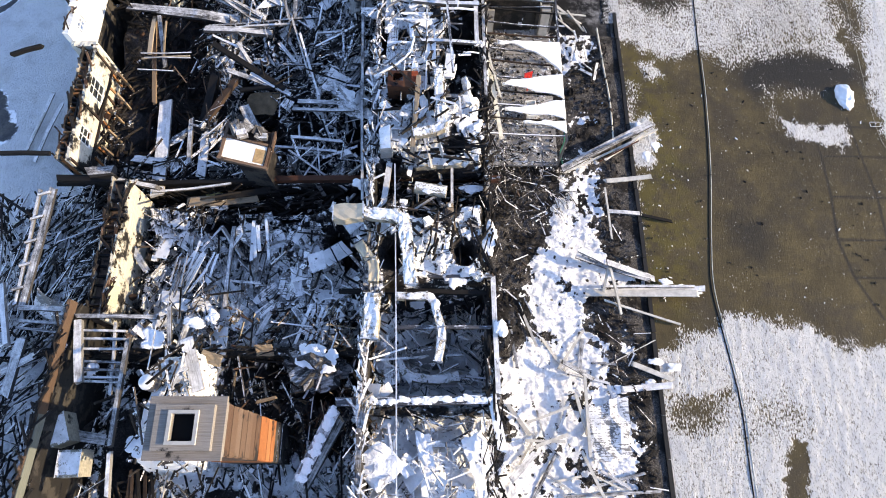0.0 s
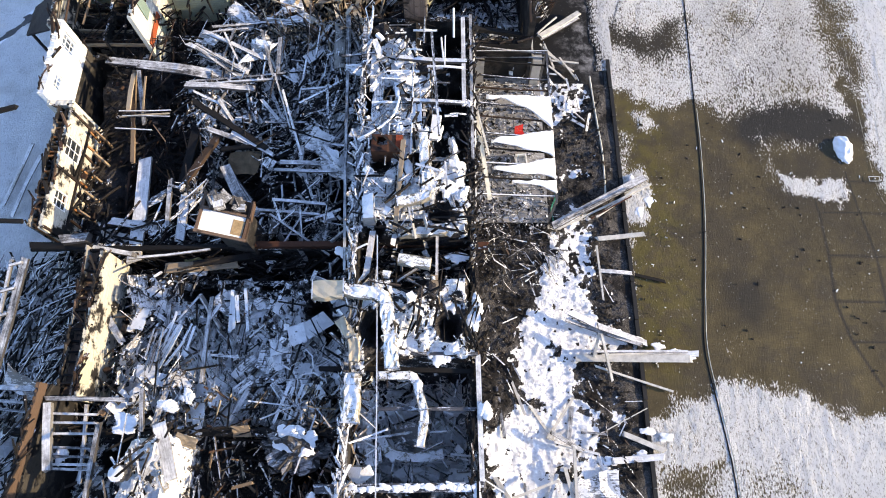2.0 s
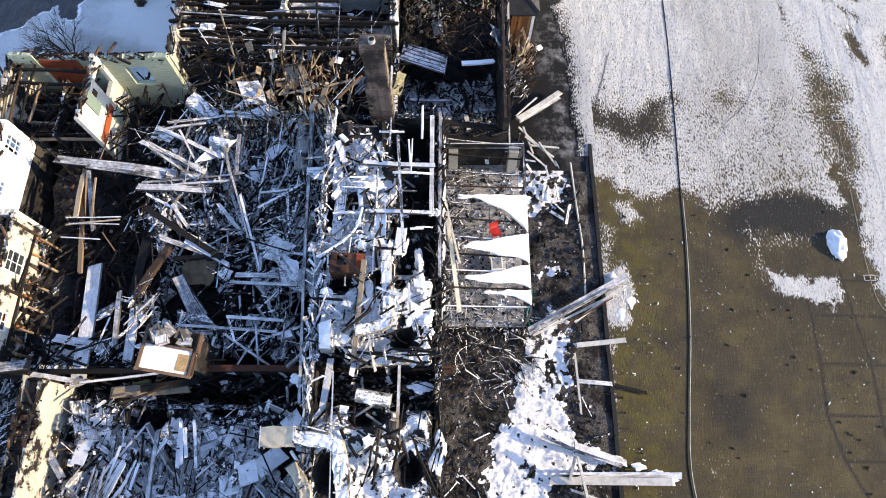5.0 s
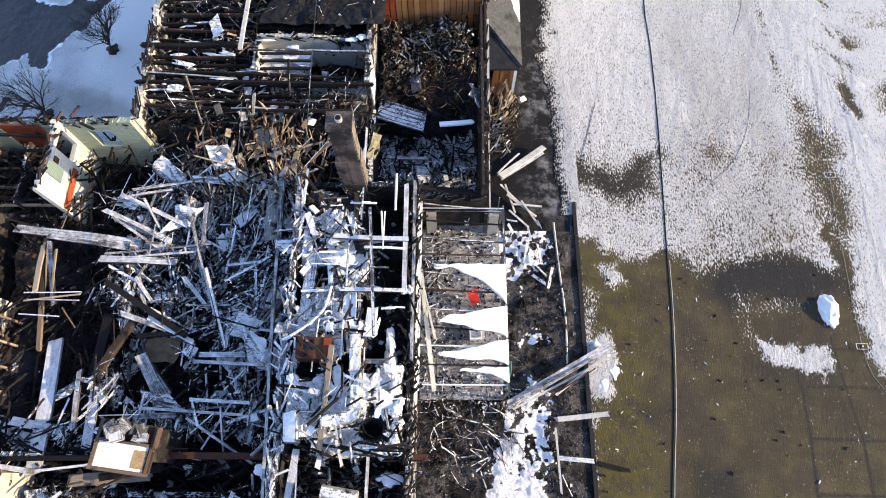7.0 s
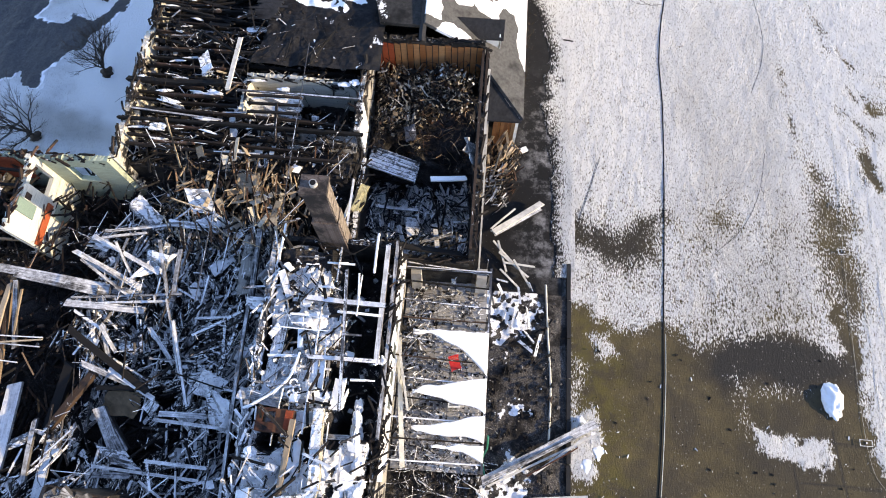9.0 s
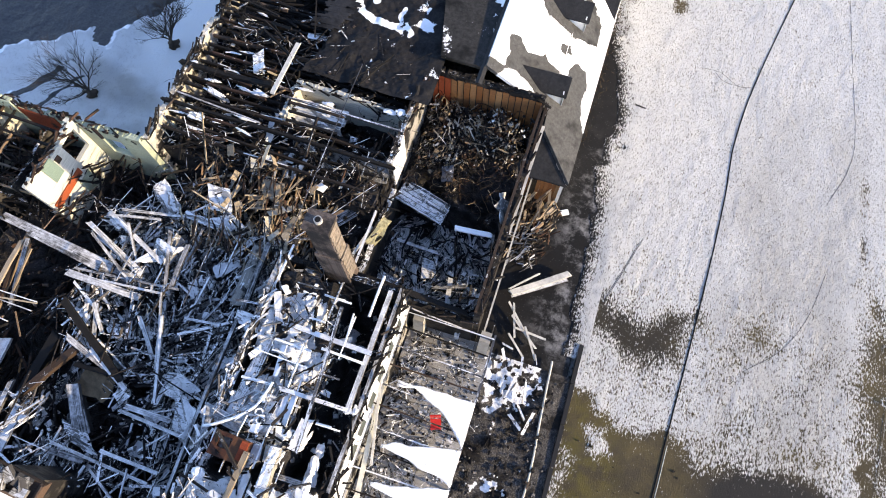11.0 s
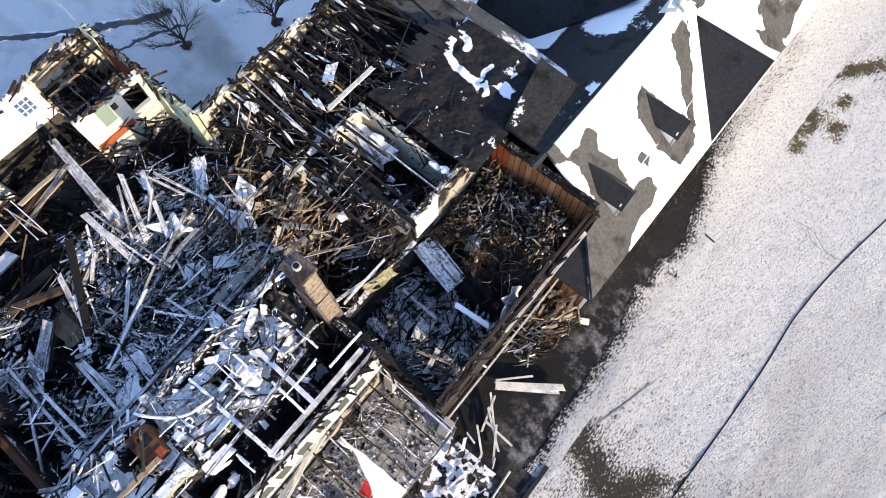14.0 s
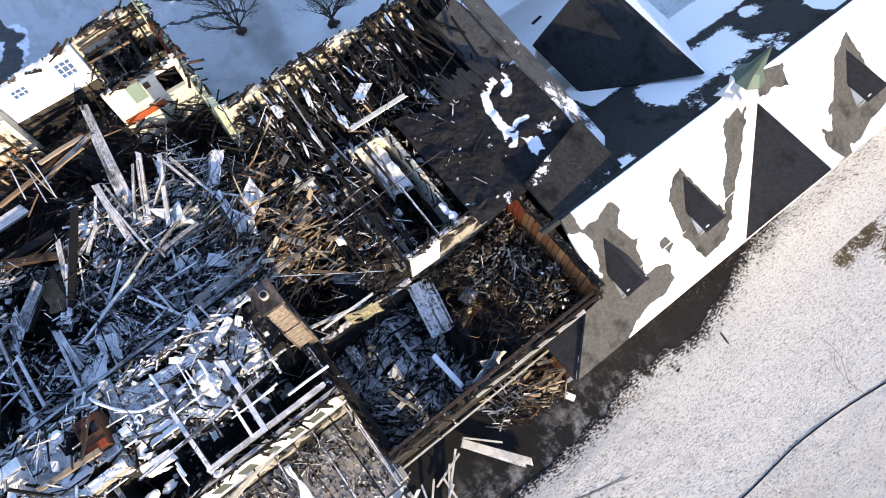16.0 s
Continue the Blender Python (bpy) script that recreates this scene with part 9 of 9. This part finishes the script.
# burnt laths along the mid wall
for i in range(15):
    y = 6.5 + 0.42 * i
    tagged(board("wall_lath", "black lath standing off the plastered wall", "lath", (-14.75, y, 5.0 + rng.uniform(-0.1, 0.1)), (-14.05, y + rng.uniform(-0.2, 0.2), 5.35), 0.06, 0.08, m_char_one), group="wall laths")
lw = new("lath_wall", wall_mesh("lath_wall", 6.2, 2.6, 0.1, m_tan_one, (), 0.8, seed=33))
lw.matrix_world = along((-14.85, 6.4, 2.6), (-14.85, 12.6, 2.6))
tagged(lw, "burnt lath skin of the outer face of the wall", "wall", kind="structure")

# framing on the west walls: studs on the broken inner skin
for i in range(6):
    y = 14.0 + 1.05 * i
    tagged(board("wall_stud", "scorched tan stud of the opened wall", "stud", (-16.3, y, 2.8), (-16.35, y, 4.6 - rng.uniform(0, 1.0)), 0.1, 0.1, m_tan_one), group="wall studs")

# ---- flat: coloured panels ----
hp = Heap()
hp.box(-14.57, 24.5, 4.12, -14.52, 26.55, 4.52)
tagged(new("red_skirting", hp.mesh("red_skirting", m_redwall)), "broad red board low on the cream wall", "skirting", kind="structure")
hp = Heap()
hp.box(-14.57, 25.4, 5.15, -14.53, 26.05, 6.35)
tagged(new("green_door", hp.mesh("green_door", debris("grey_green_door", [(0, (0.18, 0.26, 0.22)), (1, (0.2, 0.28, 0.24))], 0, island=False, char=0.1))), "grey-green door flush in the cream wall", "door", kind="structure")
hp = Heap()
hp.box(-17.6, 27.98, 4.0, -15.7, 28.03, 6.0)
tagged(new("red_panel", hp.mesh("red_panel", m_redwall)), "rusty red panel on the flat's wall", "panel", kind="structure")
for k, (p, q) in enumerate((((-18.9, 26.3), (-14.8, 26.3)), ((-17.0, 24.7), (-17.0, 28.0)))):
    wall("wall_flat_inner_%d" % k, "charred partition in the flat", p, q, 3.3, 4.6, 0.12, m_burnt, (), 1.6, 40 + k)
for y in (26.9, 27.6):
    tagged(board("flat_beam", "charred beam across the flat", "beam", (-18.9, y, 5.8), (-14.8, y - 0.1, 5.7), 0.1, 0.16, m_char_one), group="flat beams")

hp = Heap()
hp.box(-14.58, 26.05, 2.8, -14.53, 26.95, 3.85)
tagged(new("olive_panel", hp.mesh("olive_panel", m_green)), "olive green board low on the broken wall", "panel", kind="structure")
hp = Heap()
hp.box(-14.57, 26.12, 5.65, -14.53, 26.4, 6.0)
tagged(new("wall_grille", hp.mesh("wall_grille", m_clad)), "small brown grille in the cream wall", "grille", kind="structure")
hp = Heap()
hp.box(-18.85, 27.96, 4.9, -17.7, 28.02, 6.4)
tagged(new("green_lining", hp.mesh("green_lining", m_green)), "pale green plaster in the flat's far corner", "panel", kind="structure")
lean = thing("lean_to", "small dark lean-to roof against the burnt outer wall", "lean-to", -20.0, 26.2, 0)
part("roof", mesh_of("roof", [(-1.6, -0.7, 3.9), (0.85, -1.3, 5.2), (0.85, 0.9, 5.6), (-1.3, 0.9, 4.2), (-1.6, -0.7, 3.78), (0.85, -1.3, 5.08), (0.85, 0.9, 5.48), (-1.3, 0.9, 4.08)], [(0, 1, 2, 3), (7, 6, 5, 4), (0, 4, 5, 1), (1, 5, 6, 2), (2, 6, 7, 3), (3, 7, 4, 0)], m_shingle_dark), lean)
for px, py in ((-1.45, -0.6), (-1.15, 0.8)):
    part("post", mesh_of("post", box_verts(px, py, 0, px + 0.12, py + 0.12, 4.0), BOX_F, m_char_one), lean)

# boarded end under the hipped roof
be = thing("board_end", "bright pine boarded wall end, half torn away", "wall", 5.45, 34.0, -0.05, kind="structure")
for i in range(9):
    if i in (1, 2):
        continue
    part("board", mesh_of("board", box_verts(0, -0.02, 0, 0.19, 0.02, 2.9 - 0.9 * rng.random() * (i < 5)), BOX_F, m_pine), be, pose(0.2 * i, rng.uniform(-0.03, 0.03), 0, rng.uniform(-3, 6)))
part("corner_post", mesh_of("corner_post", box_verts(1.78, -0.06, 0, 1.94, 0.1, 2.9), BOX_F, m_whitepaint), be)
lc = new("gutter_scrap", mesh_of("gutter_scrap", box_verts(-0.2, -0.15, 0, 0.25, 0.15, 0.12), BOX_F, m_whitepaint))
lc.matrix_world = pose(7.9, 33.6, -0.02, 0, 0, 30)
tagged(lc, "small white scrap on the tarred strip", "scrap")
tagged(board("outer_plate", "pale bare plate along the burnt wall's foot", "plate", (5.75, 25.3, 1.6), (5.75, 34.0, 2.2), 0.08, 0.16, PALE[3]), group="plates")
tagged(board("outer_plate", "pale bare plate along the burnt wall's foot", "plate", (5.5, 29.6, 4.6), (5.55, 35.2, 4.9), 0.2, 0.08, PALE[3]), group="plates")
for k, x in enumerate((5.2, 5.42)):
    tagged(board("top_plate", "blackened wall plate along the top of the wall", "plate", (x, 25.6, 4.7 if k else 4.95), (x + 0.03, 36.3, 5.2), 0.12, 0.14, m_char_one), group="plates")

# ---- snow lying on the scorched roof ----
def deck_snow(X, Y):
    w = fbm(X, Y, 0.7, 234, 4)
    P, Q = X + 0.12 * w, Y + 0.12 * fbm(X, Y, 0.6, 236, 4)
    s = streak(P, Q, [(-4.0, 38.9), (-4.25, 39.25), (-4.6, 39.35), (-4.9, 39.1), (-4.8, 38.5), (-4.4, 38.0), (-3.8, 37.7), (-3.2, 37.7), (-2.8, 37.7)], 0.36 + 0.25 * w)
    s = np.maximum(s, streak(P, Q, [(-2.8, 37.7), (-2.4, 37.9), (-2.6, 38.3), (-2.5, 38.8)], 0.2 + 0.2 * w))
    s = np.maximum(s, streak(P, Q, [(-2.2, 38.0), (-1.7, 37.4)], 0.2 + 0.2 * w))
    for pts in ([(-2.8, 37.6), (-2.1, 37.9), (-2.0, 37.2)], [(-1.8, 37.9), (-1.4, 38.6), (-0.8, 38.4), (-1.2, 37.8)], [(-1.8, 39.0), (-1.2, 39.1), (-1.3, 38.7)], [(-6.0, 39.5), (-5.6, 39.1), (-5.9, 38.9)]):
        s = np.maximum(s, blot(P + 0.3 * w, Q, pts, 0.3))
    s = np.maximum(s, 0.5 * np.clip(3.0 * fbm(X, Y, 0.5, 238, 3) - 0.95, 0, 1))
    return s * 0.9


deck = new("scorched_deck", grid_mesh("scorched_deck", band(-6.6, 0.35, 0.08), band(34.0, 40.2, 0.08), lambda X, Y: 6.0 + 0.16 * fbm(X, Y, 0.8, 231) - 2.4 * np.clip((-5.7 - X + 1.2 * fbm(X, Y, 1.2, 232)) / 1.2, 0, 1) + 0.05 * (Y - 36), m_deck, [("snow", deck_snow)]))
tagged(deck, "scorched remains of the wing's roof deck", "roof", kind="structure")

scatter("deck_sticks", "charred sticks and torn shingles over the scorched deck", (-6.4, -0.9, 34.4, 39.8), lambda x, y: 6.0, 26, (0.4, 2.6), (0.02, 0.07), (0.02, 0.05), m_char, 90, 30, 8, 0.3, seed=880, keep=lambda x, y: y < 37.2)
crumbs("deck_crumbs", "burnt flakes of shingle over the scorched deck", (-6.4, -0.9, 34.2, 39.8), lambda x, y: 6.0, 120, (0.03, 0.12), m_char, 0.08, seed=881, flat=0.15)
for k in range(22):
    y_ = 36.5 + 0.13 * k
    x_ = -6.4 + 0.02 * k + rng.uniform(-0.3, 0.3)
    tagged(board("shingle_course", "scorched course of dark shingles on the deck", "shingles", (x_, y_, 6.14), (x_ + rng.uniform(0.9, 1.5), y_ + 0.03, 6.16), 0.12, 0.03, m_shingle_dark, 6, bend=0.02), group="shingle courses")

# ---- lawn: snow mound, marker line, litter ----
for x, y, sx, sy, sz in ((7.9, 19.2, 0.5, 0.35, 0.18), (6.9, 16.0, 0.5, 0.4, 0.2)):
    snow_heap(x, y, 0.0, sx, sy, sz)
mound = new("snow_mound", lump_mesh("snow_mound", 0.5, 0.85, 0.34, m_snow, 2, 4, 0.35))
mound.matrix_world = pose(23.3, 20.9, 0.0)
tagged(mound, "single rounded heap of snow on the wet lawn", "snow heap")
white_end = new("plaster_end", wall_mesh("plaster_end", 1.5, 2.2, 0.3, m_whitepaint, (), 0.3, seed=51))
white_end.matrix_world = along((-0.43, 30.72, 3.7), (-0.43, 32.2, 3.7))
tagged(white_end, "white painted end of the broken wall", "wall", kind="structure")
line = thing("marker_line", "low wire line on stakes with small square frames", "wire line", 25.0, 22.0, 0)
for x, y in ((25.2, 31.4), (25.0, 28.7), (24.55, 19.0)):
    part("stake", mesh_of("stake", box_verts(-0.03, -0.03, 0, 0.03, 0.03, 0.2), BOX_F, m_steel), line, pose(x - 25, y - 22, -0.05))
    fr = Heap()
    for q in ((-0.3, -0.15, 0.14, 0.3, -0.13, 0.16), (-0.3, 0.13, 0.14, 0.3, 0.15, 0.16), (-0.3, -0.13, 0.14, -0.28, 0.13, 0.16), (0.28, -0.13, 0.14, 0.3, 0.13, 0.16)):
        fr.box(*q)
    part("frame", fr.mesh("frame", m_whitepaint), line, pose(x - 25, y - 22, -0.05))
for k in range(3):
    part("wire", tube_mesh("wire", curve_pts([(0.6 + 0.75 * k, 16, 0.03), (0.2 + 0.8 * k, 9, 0.04), (-0.05 + 0.85 * k, 6, 0.03), (-0.4 + 0.9 * k, -3, 0.04), (0.4 + 0.9 * k, -5.5, 0.03), (2.2 + 0.9 * k, -9, 0.03)], 6), 0.006, m_hose_pale, 6), line)
for k, pts in enumerate(CABLES):
    hose("thin_cable", "thin dark cable lying in loops on the snow", pts, 0.011, m_hose)
r = random.Random(88)
lit = Heap()
for _ in range(150):
    x, y = r.uniform(10.8, 24), r.uniform(7.5, 23)
    s = 0.015 + 0.07 * r.random() ** 4
    m = pose(x, y, 0.03, r.uniform(-20, 20), r.uniform(-20, 20), r.uniform(0, 180))
    lit.add([tuple(m @ Vector(v)) for v in box_verts(-s, -s * 0.5, -0.02, s, s * 0.5, 0.03)], BOX_F)
tagged(new("lawn_litter", lit.mesh("lawn_litter", m_char)), "dark crumbs of burnt litter on the lawn", "litter", kind="stuff")
lit = Heap()
for _ in range(60):
    x, y = r.choice([(r.uniform(10.9, 13.6), r.uniform(8, 21)), (r.uniform(11, 24), r.uniform(8, 22))])
    s = r.uniform(0.012, 0.04)
    m = pose(x, y, 0.03, r.uniform(-20, 20), r.uniform(-20, 20), r.uniform(0, 180))
    lit.add([tuple(m @ Vector(v)) for v in box_verts(-s * r.choice((1, 4)), -s * 0.5, -0.02, s, s * 0.5, 0.02)], BOX_F)
tagged(new("lawn_crumbs", lit.mesh("lawn_crumbs", m_snow)), "white crumbs and splinters on the lawn", "litter", kind="stuff")
# drift of snow along the kerb
def drift_x(X, Y):
    return X + 0.055 * np.clip(Y - 31, 0, 99) + 0.25 * np.clip(Y - 42, 0, 9) + 0.5 * fbm(X, Y, 2.4, 241) + 0.25 * fbm(X, Y, 0.6, 244)


dr = new("snow_drift", grid_mesh("snow_drift", band(7.4, 10.9, 0.09), band(26.2, 75, 0.11), lambda X, Y: -0.035 + 0.11 * np.clip((drift_x(X, Y) - 9.6) / 1.2, 0, 1) - 0.07 * (drift_x(X, Y) < 9.5) + 0.015 * fbm(X, Y, 0.4, 243), m_lawn, [("pits", lambda X, Y: 1.0 + 0.0 * X), ("snow", lambda X, Y: np.clip(0.45 + 0.6 * (drift_x(X, Y) - 9.95), -0.2, 0.85)), ("darkened", lambda X, Y: 1.0 + 0.0 * X)]))
dr.data.shade_smooth()
tagged(dr, "ragged drift of snow along the tarred strip", "snow drift", kind="structure")

# ---- road and trees on the far side ----
# outline of the dark ground: the road and a narrow tongue beside it
ROAD = [(-19.5, 47), (-21.7, 42.8), (-22.6, 40.7), (-21.4, 40.3), (-19.9, 40.8), (-19.0, 40.4), (-18.1, 41.4), (-17.5, 42.5), (-16.8, 46), (-16.2, 46), (-17.0, 42.4), (-17.6, 40.9), (-18.5, 39.8), (-19.3, 38.8),
        (-20.4, 37.6), (-20.8, 37.1), (-20.7, 35.6), (-21.5, 35.6), (-22.0, 36.8), (-24.0, 35.6), (-27.0, 33.0), (-32.0, 28.0), (-45, 22), (-45, 66), (-24, 66)]
# two tracks; the third, thinnest line is a tree's shadow painted dark
TRACKS_AND_SHADE = [[(-30.0, 20.4), (-27.6, 21.7), (-26.2, 20.9), (-25.0, 18.5)], [(-29.0, 25.4), (-27.2, 27.2), (-25.6, 29.0), (-23.6, 31.4), (-22.4, 33.6)], [(-22.9, 28.6), (-22.4, 30.2), (-21.7, 32.0), (-20.9, 33.3)]]


def road_dark(X, Y):
    u, v = 0.5 * fbm(X, Y, 1.6, 251) + 0.3 * fbm(X, Y, 0.5, 254), 0.5 * fbm(X, Y, 1.4, 252) + 0.3 * fbm(X, Y, 0.5, 255)
    d = blot(X + u, Y + v, ROAD, 0.5)
    for pts, w in zip(TRACKS_AND_SHADE, (0.9, 0.3, 0.16)):
        d = np.maximum(d, 0.9 * streak(X + 0.6 * u, Y + 0.6 * v, pts, w))
    return d


rd = new("road", grid_mesh("road", band(-45, -15.6, 0.15), band(16, 66, 0.2), lambda X, Y: lawn_height(X, Y) + 0.025 - 0.4 * (road_dark(X, Y) < 0.04), m_slush, [("snow", lambda X, Y: 0.95 - 1.25 * road_dark(X, Y) + 0.35 * np.clip(fbm(X, Y, 3.0, 253), 0, 1))]))
tagged(rd, "dark wet road and tracks beside the snowy verge, with a painted tree shadow", "road", kind="structure")


def bare_tree(x, y, h, seed):
    t = thing("bare_tree", "small bare tree with a dark root clump in snow", "tree", x, y, 0)
    r = random.Random(seed)
    tr = Heap()

    def limb(p, d, ln, rad, level):
        q = p + d * ln
        side = d.cross(Vector((0.3, 0.9, 0.2))).normalized()
        up = d.cross(side)
        V = []
        for c, k in ((p, rad), (q, rad * 0.6)):
            for i in range(5):
                a = 2 * math.pi * i / 5
                V.append(tuple(c + (side * math.cos(a) + up * math.sin(a)) * k))
        tr.add(V, [(i, (i + 1) % 5, 5 + (i + 1) % 5, 5 + i) for i in range(5)])
        if level:
            for _ in range(r.choice((3, 3, 4)) + (4 if level == 5 else 0)):
                nd = (d + Vector((r.uniform(-1, 1), r.uniform(-1, 1), r.uniform(-0.2, 0.45))) * (1.0 if level == 5 else 0.62)).normalized()
                limb(p + d * ln * (r.uniform(0.8, 1.0) if level == 5 else r.uniform(0.45, 1.0)), nd, h * r.uniform(0.22, 0.36) if level == 5 else ln * r.uniform(0.58, 0.85), rad * (0.62 if level == 5 else 0.52), level - 1)

    limb(Vector((0, 0, 0)), Vector((0.08, -0.05, 1)).normalized(), h * 0.13, 0.085, 5)
    part("trunk", tr.mesh("trunk", m_bark), t)
    part("root_clump", lump_mesh("root_clump", 0.34, 0.3, 0.26, m_bark, seed, 3, 0.6), t)


bare_tree(-16.9, 37.0, 4.6, 3)
bare_tree(-19.8, 32.4, 4.4, 5)
bare_tree(-18.6, 42.6, 4.0, 8)

# brown tufts at the foot of the wing
tuf = Heap()
for _ in range(700):
    y = r.uniform(38, 56)
    x = 7.6 + 0.3 * r.gauss(0, 1) + (0.9 if y > 46 else 0) * r.random()
    m = pose(x, y, 0, r.gauss(0, 25), r.gauss(0, 25), r.uniform(0, 360))
    h = r.uniform(0.15, 0.5)
    tuf.add([tuple(m @ Vector(v)) for v in ((-0.03, 0, 0), (0.03, 0, 0), (0, 0.02, h))], [(0, 1, 2)])
tagged(new("dry_tufts", tuf.mesh("dry_tufts", plain("dry_grass", (0.05, 0.036, 0.024), 0.9))), "dry brown tufts at the foot of the wing", "grass", kind="stuff")
